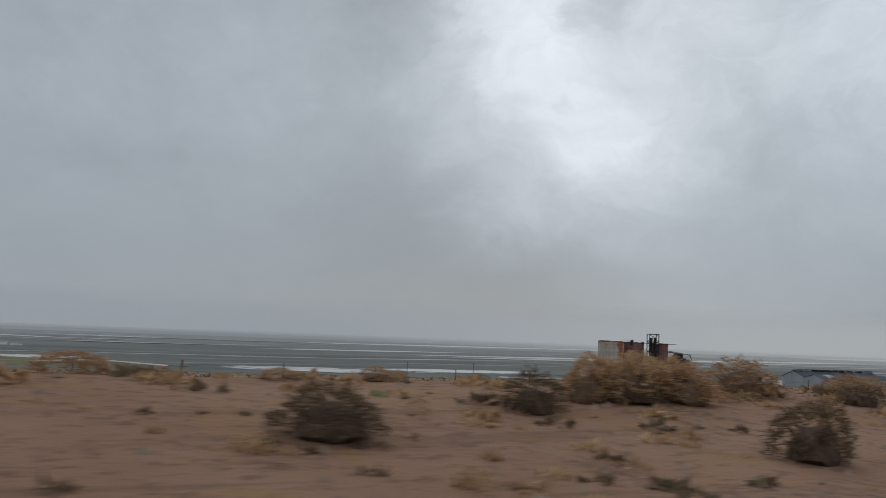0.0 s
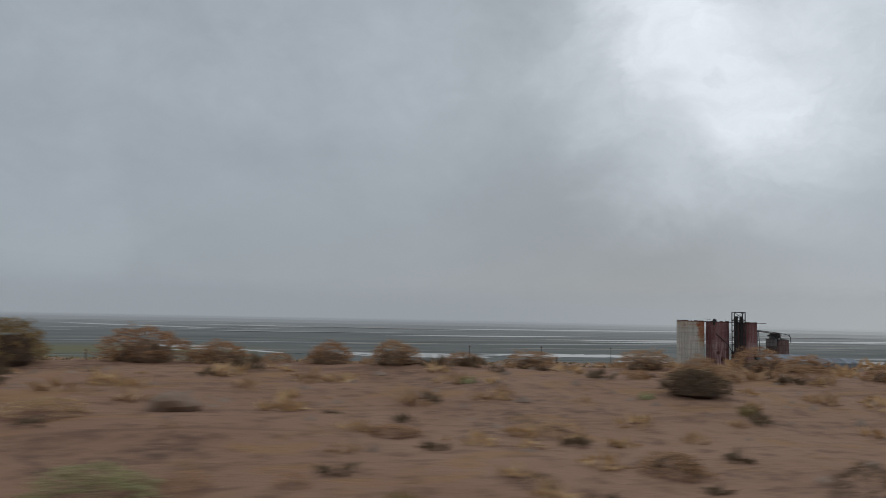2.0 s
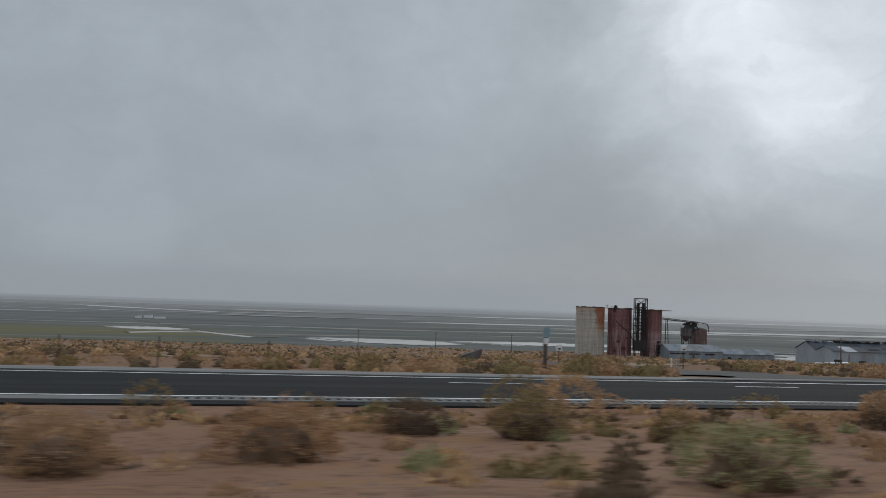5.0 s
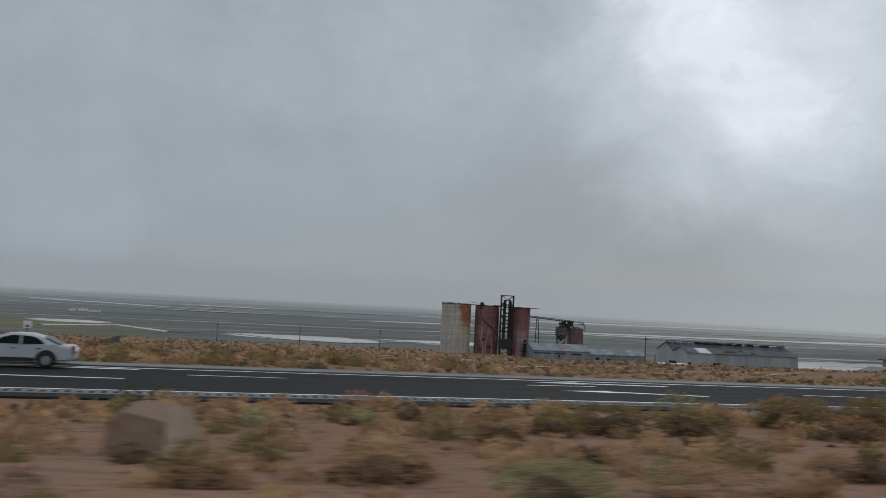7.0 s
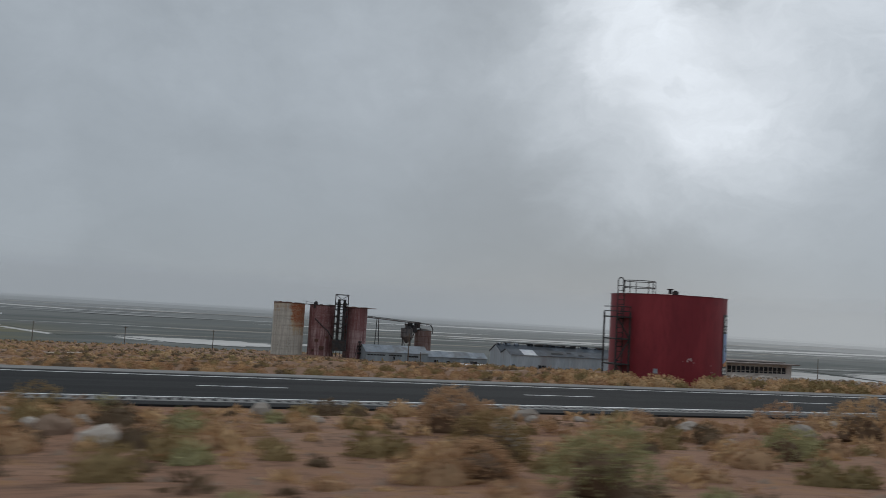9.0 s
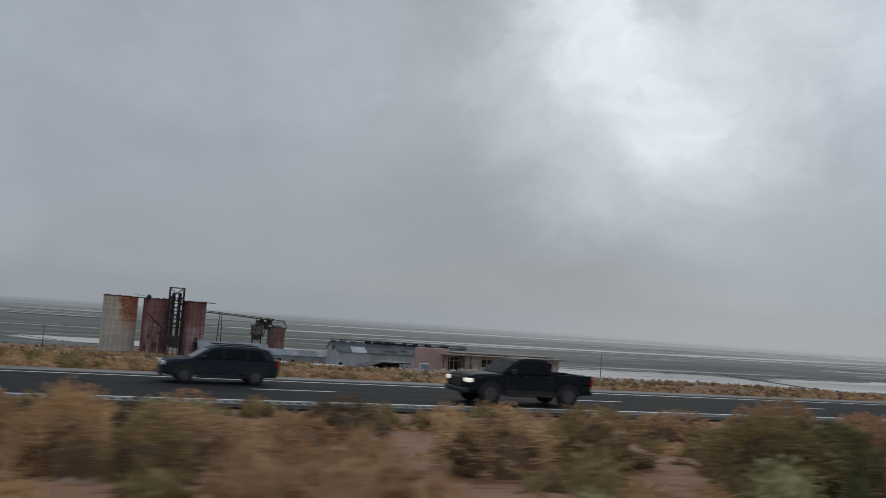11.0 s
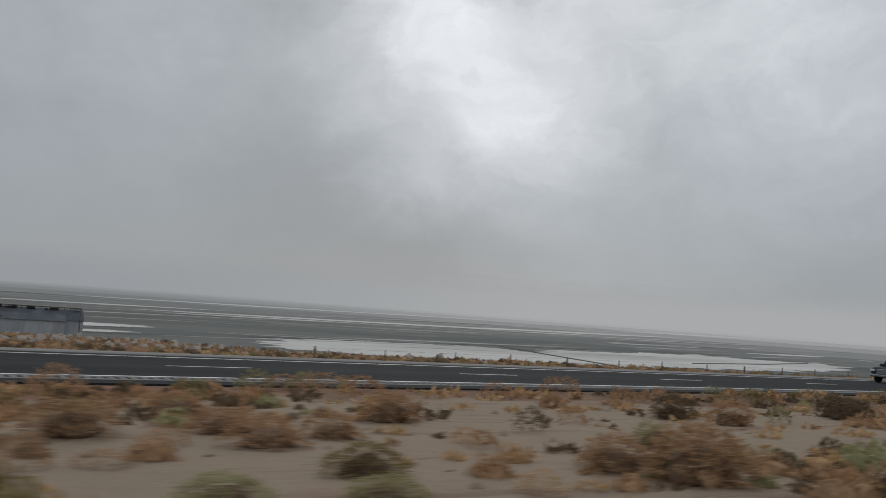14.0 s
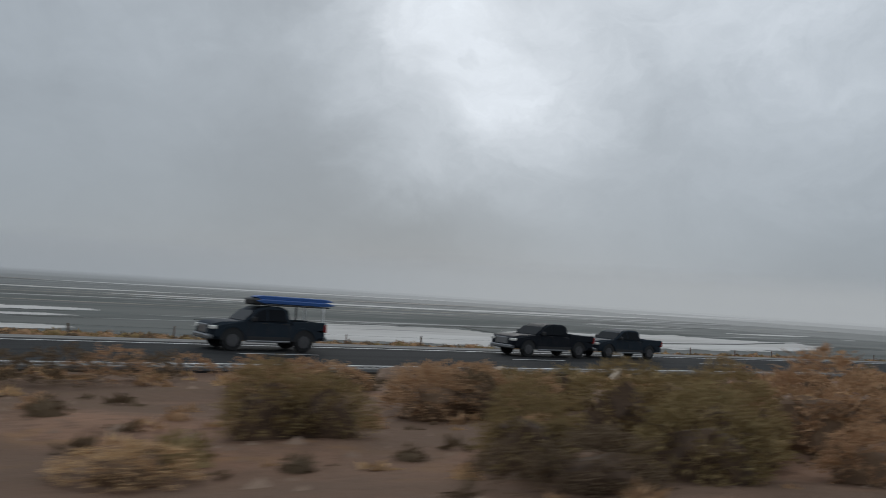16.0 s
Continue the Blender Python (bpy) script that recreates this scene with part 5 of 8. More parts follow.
def end_pane(parent, a, b, half_a, half_b, name):
    """Windscreen or rear window between two heights (x, z)."""
    bm = bmesh.new()
    d = Vector((b[0] - a[0], 0, b[1] - a[1])).normalized()
    nrm = Vector((-d.z, 0, d.x))
    if nrm.z < 0:
        nrm = -nrm
    pts = [Vector((a[0], -half_a, a[1])), Vector((a[0], half_a, a[1])), Vector((b[0], half_b, b[1])), Vector((b[0], -half_b, b[1]))]
    lo = [bm.verts.new(p + nrm * 0.006) for p in pts]
    hi = [bm.verts.new(p + nrm * 0.014) for p in pts]
    bm.faces.new(lo)
    bm.faces.new(hi)
    for i in range(4):
        bm.faces.new((lo[i], lo[(i + 1) % 4], hi[(i + 1) % 4], hi[i]))
    part(name, bm, M_GLASS, parent)


def lights(parent, xf, xr, half, zf, zr, size=(0.1, 0.42, 0.16), lit=False):
    for side in (-1, 1):
        bm = bmesh.new()
        box(bm, xf - 0.05, xf + size[0], side * half - size[1] / 2 - side * size[1] / 2, side * half + size[1] / 2 - side * size[1] / 2, zf - size[2] / 2, zf + size[2] / 2, 0.03)
        part("headlight", bm, M_LAMPON if lit else M_LAMP, parent, "headlight")
        bm = bmesh.new()
        box(bm, xr - 0.1, xr + 0.02, side * half - 0.11 - side * 0.11, side * half + 0.11 - side * 0.11, zr - 0.16, zr + 0.16, 0.02)
        part("tail_light", bm, M_TAIL, parent, "red tail light")


def arches(parent, xs, half, r):
    for x in xs:
        for side in (-1, 1):
            bm = bmesh.new()
            for k in range(12):
                a, b = math.pi * k / 12, math.pi * (k + 1) / 12
                for q in (0,):
                    p0, p1 = (x + (r + 0.1) * math.cos(a), r + (r + 0.1) * math.sin(a)), (x + (r + 0.1) * math.cos(b), r + (r + 0.1) * math.sin(b))
                    i0, i1 = (x + r * 0.2 * math.cos(a), r + r * 0.2 * math.sin(a)), (x + r * 0.2 * math.cos(b), r + r * 0.2 * math.sin(b))
                    y = side * (half + 0.006)
                    bm.faces.new([bm.verts.new((px, y, pz)) for px, pz in (i0, p0, p1, i1)])
            part("wheel_arch", bm, M_BLACKTRIM, parent)


def sedan_like(name, m, label, category, paint, body, cabin, half, axles, r, belt, roof, panes, screen, rear, lamp, lit=False, tuck=0.17, rim=None):
    ob = thing(name, m, label, category)
    skin("body", shell(body, half, 9.0, 0.0), paint, ob)
    skin("cabin", shell(cabin, half - 0.03, belt, tuck, 0.05), paint, ob)
    for quad in panes:
        side_pane(ob, quad, half - 0.03, belt, roof, tuck)
    end_pane(ob, screen[0], screen[1], half - 0.12, half * (1 - tuck) - 0.1, "windscreen")
    end_pane(ob, rear[0], rear[1], half - 0.14, half * (1 - tuck) - 0.12, "rear_window")
    arches(ob, axles, half, r)
    for x in axles:
        wheel_pair(ob, x, half - 0.12, r, rim=rim)
    lights(ob, lamp[0], lamp[1], half, lamp[2], lamp[3], lit=lit)
    xs = [p[0] for p in body]
    bm = bmesh.new()
    box(bm, min(xs) - 0.03, min(xs) + 0.12, -half + 0.12, half - 0.12, 0.28, 0.5, 0.04)
    part("bumper", bm, M_BLACKTRIM, ob)
    bm = bmesh.new()
    box(bm, min(xs) - 0.015, min(xs) + 0.05, -half * 0.5, half * 0.5, 0.55, 0.72, 0.02)
    part("grille", bm, M_BLACKTRIM, ob)
    for side in (-1, 1):
        bm = bmesh.new()
        mx = screen[0][0] + 0.35
        box(bm, mx, mx + 0.16, side * (half + 0.08) - 0.09, side * (half + 0.08) + 0.09, belt + 0.02, belt + 0.18, 0.03)
        part("mirror", bm, M_BLACKTRIM, ob)
        for q in range(2):
            bm = bmesh.new()
            hx = panes[min(q, len(panes) - 1)][1][0] - 0.2
            box(bm, hx - 0.1, hx + 0.08, side * half - 0.02, side * half + 0.03, belt - 0.14, belt - 0.1, 0.008)
            part("door_handle", bm, M_BLACKTRIM, ob)
        bm = bmesh.new()
        box(bm, axles[0] + r + 0.12, axles[1] - r - 0.12, side * (half - 0.01) - 0.02, side * (half - 0.01) + 0.02, 0.26, 0.42, 0.01)
        part("sill", bm, M_BLACKTRIM, ob)
    return ob


def pickup(name, m, label, paint, length=5.8, half=0.98, r=0.42, lit=False, rack=None, cargo=None, lift=0.0, trim=None):
    """Crew-cab pickup, nose towards -x; the origin lies under its middle."""
    ob = thing(name, m, label, "pickup truck")
    k = length / 5.8
    h = lift

    def sx(v):
        return v * k

    front, back = sx(-2.9), sx(2.9)
    body = [(front + 0.06, 0.44 + h), (front, 0.62 + h), (front + 0.02, 0.94 + h), (front + 0.10, 1.04 + h), (front + 0.42, 1.12 + h), (sx(-1.3), 1.18 + h), (sx(1.05), 1.20 + h), (sx(1.05), 0.95 + h), (back - 0.02, 0.95 + h), (back, 0.5 + h), (sx(1.2), 0.42 + h), (sx(-1.2), 0.42 + h)]
    skin("body", shell(body, half, 9.0, 0, 0.12), paint, ob)
    cabin = [(sx(-1.36), 1.15 + h), (sx(-0.78), 1.60 + h), (sx(-0.48), 1.74 + h), (sx(-0.1), 1.79 + h), (sx(0.62), 1.79 + h), (sx(0.88), 1.70 + h), (sx(1.06), 1.15 + h)]
    skin("cabin", shell(cabin, half - 0.05, 1.17 + h, 0.17, 0.07), paint, ob)
    for quad in ([(sx(-0.98), 1.22 + h), (sx(-0.20), 1.22 + h), (sx(-0.20), 1.69 + h), (sx(-0.42), 1.66 + h), (sx(-0.64), 1.55 + h)],
                 [(sx(-0.13), 1.22 + h), (sx(0.84), 1.22 + h), (sx(0.72), 1.66 + h), (sx(0.55), 1.69 + h), (sx(-0.13), 1.69 + h)]):
        side_pane(ob, quad, half - 0.05, 1.17 + h, 1.79 + h, 0.17)
    end_pane(ob, (sx(-1.30), 1.20 + h), (sx(-0.80), 1.59 + h), half - 0.14, half * 0.84, "windscreen")
    end_pane(ob, (sx(1.04), 1.24 + h), (sx(0.90), 1.66 + h), half - 0.2, half * 0.78, "rear_window")
    for x in (sx(-1.85), sx(1.75)):
        for side in (-1, 1):
            bm = bmesh.new()
            for q in range(10):
                a, b = math.pi * (0.04 + 0.92 * q / 10), math.pi * (0.04 + 0.92 * (q + 1) / 10)
                y0, y1 = sorted((side * (half - 0.01), side * (half + 0.055)))
                ring = [(x + (r + u) * math.cos(c), r + (r + u) * math.sin(c)) for u, c in ((0.09, a), (0.17, a), (0.17, b), (0.09, b))]
                prism(bm, ring, y0, y1)
            part("fender_flare", bm, paint, ob)
    for side in (-1, 1):
        bm = bmesh.new()
        ya, yb = sorted((side * (half - 0.03), side * (half + 0.004)))
        box(bm, sx(-1.85) + r + 0.12, sx(1.75) - r - 0.12, ya, yb, 0.42 + h, 0.60 + h, 0.01)
        part("rocker_panel", bm, M_BLACKTRIM, ob)
        for hx in (sx(-1.12), sx(-0.165), sx(0.95)):
            bm = bmesh.new()
            box(bm, hx - 0.008, hx + 0.008, side * half - 0.012, side * half + 0.004, 0.62 + h, 1.16 + h)
            part("door_gap", bm, M_BLACKTRIM, ob)
    for side in (-1, 1):
        bm = bmesh.new()
        ya, yb = sorted((side * (half - 0.005), side * (half - 0.09)))
        box(bm, sx(1.08), back - 0.03, ya, yb, 0.9 + h, 1.24 + h, 0.02)
        part("bed_side", bm, paint, ob)
        bm = bmesh.new()
        mx = sx(-1.0)
        box(bm, mx, mx + 0.16, side * (half + 0.1) - 0.11, side * (half + 0.1) + 0.11, 1.18 + h, 1.38 + h, 0.03)
        part("mirror", bm, M_BLACKTRIM, ob)
        for hx in (sx(-0.3), sx(0.72)):
            bm = bmesh.new()
            box(bm, hx - 0.1, hx + 0.08, side * half - 0.02, side * half + 0.03, 1.10 + h, 1.14 + h, 0.008)
            part("door_handle", bm, M_BLACKTRIM, ob)
        bm = bmesh.new()
        box(bm, sx(-1.2), sx(1.0), side * (half - 0.02) - 0.06, side * (half - 0.02) + 0.06, 0.36 + h, 0.44 + h, 0.02)
        part("running_board", bm, trim or M_CHROME, ob)
    bm = bmesh.new()
    box(bm, back - 0.09, back - 0.01, -half + 0.06, half - 0.06, 0.85 + h, 1.22 + h, 0.02)
    part("tailgate", bm, paint, ob)
    arches(ob, (sx(-1.85), sx(1.75)), half, r)
    for x in (sx(-1.85), sx(1.75)):
        wheel_pair(ob, x, half - 0.14, r, 0.28)
    lights(ob, front + 0.04, back, half + 0.012, 0.90 + h, 1.0 + h, (0.20, 0.36, 0.15), lit)
    bm = bmesh.new()
    box(bm, front - 0.05, front + 0.03, -half * 0.52, half * 0.52, 0.64 + h, 1.0 + h, 0.03)
    part("grille", bm, M_CHROME if trim is None else M_BLACKTRIM, ob)
    bm = bmesh.new()
    box(bm, front - 0.09, front + 0.14, -half + 0.03, half - 0.03, 0.42 + h, 0.62 + h, 0.05)
    part("front_bumper", bm, trim or M_CHROME, ob)
    bm = bmesh.new()
    box(bm, back - 0.05, back + 0.1, -half + 0.1, half - 0.1, 0.5 + h, 0.66 + h, 0.04)
    part("rear_bumper", bm, trim or M_CHROME, ob)
    if rack:
        for x in (sx(1.25), back - 0.15):
            for y in (-half + 0.06, half - 0.06):
                bm = bmesh.new()
                bar(bm, (x, y, 1.2 + h), (x, y, 1.86 + h), 0.035)
                part("rack_post", bm, M_WHITE if x > sx(1.5) else M_BLACKTRIM, ob)
        bm = bmesh.new()
        for y in (-half + 0.06, half - 0.06):
            bar(bm, (sx(-0.3), y, 1.87 + h), (back + 0.1, y, 1.87 + h), 0.03)
        for x in (sx(-0.2), sx(0.5), sx(1.25), back - 0.15):
            bar(bm, (x, -half + 0.06, 1.87 + h), (x, half - 0.06, 1.87 + h), 0.03)
        part("rack", bm, M_BLACKTRIM, ob)
        for y, z, col in ((-0.52, 1.91, rack), (0.1, 1.91, M_BLACKTRIM), (-0.28, 2.06, rack), (0.45, 1.95, P_NAVY)):
            bm = bmesh.new()
            prism(bm, [(sx(-0.75), z + 0.10 + h), (sx(-0.4), z + h), (back + 0.1, z + h), (back + 0.5, z + 0.06 + h), (back + 0.1, z + 0.15 + h), (sx(-0.4), z + 0.17 + h)], y - 0.26, y + 0.26)
            bmesh.ops.bevel(bm, geom=bm.edges[:], offset=0.03, segments=1, affect="EDGES")
            part("roof_load", bm, col, ob, "long blue board tied on the rack" if col is rack else "")
        bm = bmesh.new()
        box(bm, sx(-0.95), sx(-0.45), -0.75, 0.1, 1.84 + h, 2.10 + h, 0.06)
        part("front_bundle", bm, M_BLACKTRIM, ob)
    return ob


def lane_pose(x, lane, turn=0.0):
    """A pose on the highway: lane -1 is nearer the median, 1 the outer lane; noses point to -x."""
    ry, rz = road_mid(x)
    y2, z2 = road_mid(x + 2)
    yaw = math.degrees(math.atan2(float(y2 - ry), 2.0))
    tilt = math.degrees(math.atan2(float(z2 - rz), 2.0))
    return pose(x, float(ry) + lane * 1.83, float(rz) + 0.004, 0, -tilt, yaw + turn)


P_BLACK = car_paint("black_paint", (0.020, 0.023, 0.029), 0.3)
P_NAVY = car_paint("dark_blue_paint", (0.031, 0.041, 0.053), 0.35)
P_GREY = car_paint("dark_grey_paint", (0.052, 0.066, 0.078), 0.4)
P_SILVER = car_paint("silver_paint", (0.56, 0.58, 0.61), 0.6)
P_WHITE = car_paint("white_paint", (0.80, 0.82, 0.83), 0.0)
P_BLUE = plain("blue_board", (0.02, 0.09, 0.30), 0.4)

SUV_BODY = [(-2.36, 0.42), (-2.42, 0.62), (-2.36, 0.86), (-2.15, 0.98), (-1.15, 1.08), (2.2, 1.12), (2.38, 0.98), (2.40, 0.55), (2.3, 0.36), (-2.2, 0.34)]
SUV_CABIN = [(-1.28, 1.05), (-0.55, 1.52), (-0.15, 1.64), (1.4, 1.66), (1.95, 1.56), (2.25, 1.08)]
SUV_PANES = ([(-0.92, 1.12), (0.02, 1.12), (0.02, 1.54), (-0.42, 1.50)], [(0.10, 1.12), (1.02, 1.12), (0.98, 1.55), (0.10, 1.54)], [(1.10, 1.12), (1.85, 1.14), (1.62, 1.50), (1.07, 1.55)])


def suv(m, label, paint, lit=False):
    ob = sedan_like("suv", m, label, "suv", paint, SUV_BODY, SUV_CABIN, 0.92, (-1.48, 1.42), 0.36, 1.08, 1.66, SUV_PANES,
                    ((-1.22, 1.10), (-0.58, 1.50)), ((2.22, 1.14), (1.97, 1.53)), (-2.38, 2.38, 0.84, 0.98), lit)
    for side in (-1, 1):
        bm = bmesh.new()
        bar(bm, (-0.3, side * 0.66, 1.70), (1.5, side * 0.66, 1.71), 0.025)
        part("roof_rail", bm, M_BLACKTRIM, ob)
    return ob


# silver saloon
sedan_like("sedan", lane_pose(153.15, 1.75) @ Matrix.Scale(0.86, 4), "silver two-door car on the outer lane of the highway", "car", P_SILVER,
           [(-2.32, 0.36), (-2.40, 0.55), (-2.30, 0.72), (-1.2, 0.90), (1.55, 0.93), (2.28, 0.90), (2.38, 0.72), (2.32, 0.38), (2.1, 0.27), (-2.1, 0.26)],
           [(-1.25, 0.87), (-0.70, 1.16), (-0.28, 1.31), (0.1, 1.36), (0.62, 1.35), (1.05, 1.24), (1.45, 1.07), (1.85, 0.90)], 0.88, (-1.42, 1.30), 0.32, 0.90, 1.36,
           ([(-0.78, 0.95), (0.30, 0.95), (0.30, 1.29), (-0.02, 1.28), (-0.36, 1.19)], [(0.36, 0.95), (1.22, 0.97), (1.08, 1.12), (0.78, 1.25), (0.36, 1.29)]),
           ((-1.24, 0.92), (-0.58, 1.24)), ((1.80, 0.96), (1.18, 1.25)), (-2.36, 2.34, 0.66, 0.78), rim=M_BRIGHTRIM)
suv(lane_pose(254.45, 1.1) @ Matrix.Diagonal((0.85, 0.88, 0.81, 1)), "dark blue SUV with roof rails on the highway", P_NAVY)
suv(lane_pose(307.5, 1.1) @ Matrix.Diagonal((0.79, 0.9, 0.9, 1)), "black SUV on the highway's outer lane", P_BLACK)
pickup("pickup_truck", lane_pose(264.5, -1.2) @ Matrix.Scale(0.93, 4), "black crew-cab pickup truck with lit headlights", P_BLACK, 5.4, 0.98, 0.43, lit=True, trim=M_BLACKTRIM)
pickup("pickup_truck", lane_pose(316.2, -1) @ Matrix.Scale(0.9, 4), "dark grey pickup carrying a white motorbike", P_GREY, 5.0, 0.93, 0.41, trim=M_BLACKTRIM)
pickup("pickup_truck", lane_pose(377.7, 1) @ Matrix.Scale(0.92, 4), "dark pickup with blue boards on a rack", P_NAVY, 4.9, 0.98, 0.42, rack=P_BLUE)
pickup("pickup_truck", lane_pose(392.0, 1.2) @ Matrix.Scale(0.86, 4), "black crew-cab pickup truck on the outer lane", P_BLACK, 5.8, 0.98, 0.42)
pickup("pickup_truck", lane_pose(397.2, 1.3) @ Matrix.Scale(0.80, 4), "dark blue pickup truck on the outer lane", P_NAVY, 5.8, 0.98, 0.42)

# motorbike in the grey pickup's bed
mb = thing("motorbike", lane_pose(316.2, -1) @ pose(1.45, -0.15, 0.90) @ Matrix.Scale(0.8, 4), "white dirt bike standing in the pickup bed", "motorbike")
for x in (-0.66, 0.62):
    bm = bmesh.new()
    cyl(bm, 0, 0, -0.05, 0.05, 0.32, seg=20)
    bmesh.ops.transform(bm, matrix=Matrix.Translation((x, 0, 0.32)) @ Matrix.Rotation(1.5708, 4, "X"), verts=bm.verts)
    part("wheel", bm, M_TYRE, mb)
bm = bmesh.new()
prism(bm, [(-0.45, 0.62), (-0.2, 0.85), (0.15, 0.80), (0.75, 0.92), (0.8, 0.80), (0.3, 0.62), (0.1, 0.42), (-0.3, 0.40)], -0.17, 0.17)
part("fairing", bm, M_WHITE, mb)
bm = bmesh.new()
bar(bm, (-0.66, -0.05, 0.32), (-0.42, -0.05, 1.0), 0.04)
bar(bm, (-0.42, -0.32, 1.02), (-0.42, 0.32, 1.02), 0.025)
part("fork", bm, M_CHROME, mb)
bm = bmesh.new()
box(bm, -0.2, 0.2, -0.14, 0.14, 0.22, 0.5, 0.05)
part("engine", bm, M_STEEL, mb)

# white van, half hidden by the bank
van = thing("van", lane_pose(92.3, 1) @ Matrix.Scale(0.9, 4), "white high-roof cargo van on the highway", "van")
VB = [(-2.75, 0.45), (-2.85, 0.75), (-2.70, 1.05), (-2.05, 1.28), (-1.35, 2.15), (-0.9, 2.42), (2.4, 2.52), (2.85, 2.35), (2.92, 0.6), (2.7, 0.4), (-2.5, 0.38)]
part("body", shell(VB, 1.0, 1.3, 0.10), P_WHITE, van)
side_pane(van, [(-1.78, 1.36), (-0.72, 1.36), (-0.72, 2.02), (-1.28, 2.02)], 1.0, 1.3, 2.52, 0.10)
end_pane(van, (-2.02, 1.34), (-1.40, 2.10), 0.86, 0.82, "windscreen")
arches(van, (-1.85, 1.80), 1.0, 0.36)
for x in (-1.85, 1.80):
    wheel_pair(van, x, 0.86, 0.36)
lights(van, -2.74, 2.90, 1.0, 0.95, 1.2)
bm = bmesh.new()
box(bm, -2.9, -2.6, -0.95, 0.95, 0.36, 0.62, 0.06)
part("bumper", bm, M_BLACKTRIM, van)
for side in (-1, 1):
    bm = bmesh.new()
    box(bm, -1.55, -1.38, side * 1.14 - 0.1, side * 1.14 + 0.1, 1.35, 1.72, 0.03)
    part("mirror", bm, M_BLACKTRIM, van)


# ---------------------------------------------------------------- markings, signs and fences
RUMBLE_X0, RUMBLE_X1 = 112.0, 425.0
rz_bm = bmesh.new()
x = RUMBLE_X0
while x < RUMBLE_X1:
    ry, rz = road_mid(x)
    v = [rz_bm.verts.new((x + a, float(ry) + b, float(rz) + 0.0125)) for a, b in ((0, -4.52), (0.15, -4.52), (0.15, -4.10), (0, -4.10))]
    rz_bm.faces.new(v)
    x += 0.31
tagged(part("rumble_strip", rz_bm, M_ROAD), "dark rumble grooves beside the median edge line", "road marking", kind="stuff")

for a, b, off0, off1, wide in ((148.7, 152.6, 1.95, 2.05, 0.14), (159.0, 162.4, 1.55, 1.45, 0.14), (171.9, 174.9, 1.45, 1.6, 0.14), (122.4, 125.5, 1.6, 1.6, 0.14), (134.9, 138.0, 1.7, 1.7, 0.14),
                               (150.8, 157.3, 3.2, 3.2, 0.3), (150.6, 157.0, -0.1, -0.3, 0.22), (172.6, 178.8, 2.8, 2.5, 0.3), (172.5, 178.3, -0.4, -1.2, 0.3), (184.0, 187.1, 0.3, 0.1, 0.14)):
    ya, za = road_mid(a)
    yb, zb = road_mid(b)
    bm = bmesh.new()
    head = wide > 0.2
    q = wide / 2
    pts = [(a, off0 - q), (b, off1 - q), (b, off1 + q), (a, off0 + q)]
    if head:
        pts = [(a, off0), (a + 2.3, off0 - 0.42), (a + 2.0, off0 - q), (b, off1 - q), (b, off1 + q), (a + 2.0, off0 + q), (a + 2.3, off0 + 0.42)]
    bm.faces.new([bm.verts.new((px, float(road_mid(px)[0]) + po, float(road_mid(px)[1]) + 0.008)) for px, po in pts])
    ob = part("lane_arrow" if head else "lane_dash", bm, M_PAINT)
    tagged(ob, "white turn arrow painted on the highway" if head else "white dashed lane line", "road marking", kind="structure")

# side road to the plant
bm = bmesh.new()
rows = []
for k in range(19):
    y = 34.4 + k * 2.4
    mid = 144.6 - 0.05 * (y - 35) + 0.004 * max(0, y - 50) ** 2 * 0.3
    half = 3.2 + 7.5 * math.exp(-(y - 34.4) / 2.6)
    row = []
    for q in (-1, -0.5, 0, 0.5, 1):
        px = mid + half * q
        row.append(bm.verts.new((px, y, ground_z(px, y) + 0.10)))
    rows.append(row)
for a, b in zip(rows, rows[1:]):
    for k in range(4):
        bm.faces.new((a[k], a[k + 1], b[k + 1], b[k]))
tagged(part("road", bm, M_LANE), "grey asphalt side road leading to the plant", "side road", kind="structure")


def post(name, x, y, high, label, r=0.06, mat=None, category="post", square=False, group=""):
    z = ground_z(x, y)
    ob = thing(name, pose(x, y, z), label, category, group)
    bm = bmesh.new()
    if square:
        box(bm, -r, r, -r, r, -0.4, high, 0.008)
    else:
        cyl(bm, 0, 0, -0.4, high, r * 1.08, r * 0.92, 10)
    part("post", bm, mat or M_WOODPOST, ob)
    return ob


# brown sign seen from behind on the median
s = post("road_sign", 143.3, 21.7, 1.95, "brown back of a road sign on a wooden post", 0.07, M_SIGNBACK, "road sign", True)
sz = ground_z(143.3, 21.7)
bm = bmesh.new()
box(bm, -0.72, 0.72, -0.11, -0.075, -2.16 - sz, -1.82 - sz, 0.01)
part("panel", bm, M_SIGNBACK, s)
s = post("marker_post", 129.55, 39.55, 2.15, "dark wooden marker post with a small white plate", 0.08, M_SIGNBACK, "marker post", True)
bm = bmesh.new()
box(bm, -0.13, 0.13, -0.12, -0.085, 1.52, 1.80, 0.01)
part("plate", bm, M_WHITE, s, "small white plate")
bm = bmesh.new()
box(bm, -0.14, 0.17, -0.12, -0.085, 1.84, 2.35, 0.01)
part("plate", bm, M_TEAL, s, "faded teal plate")

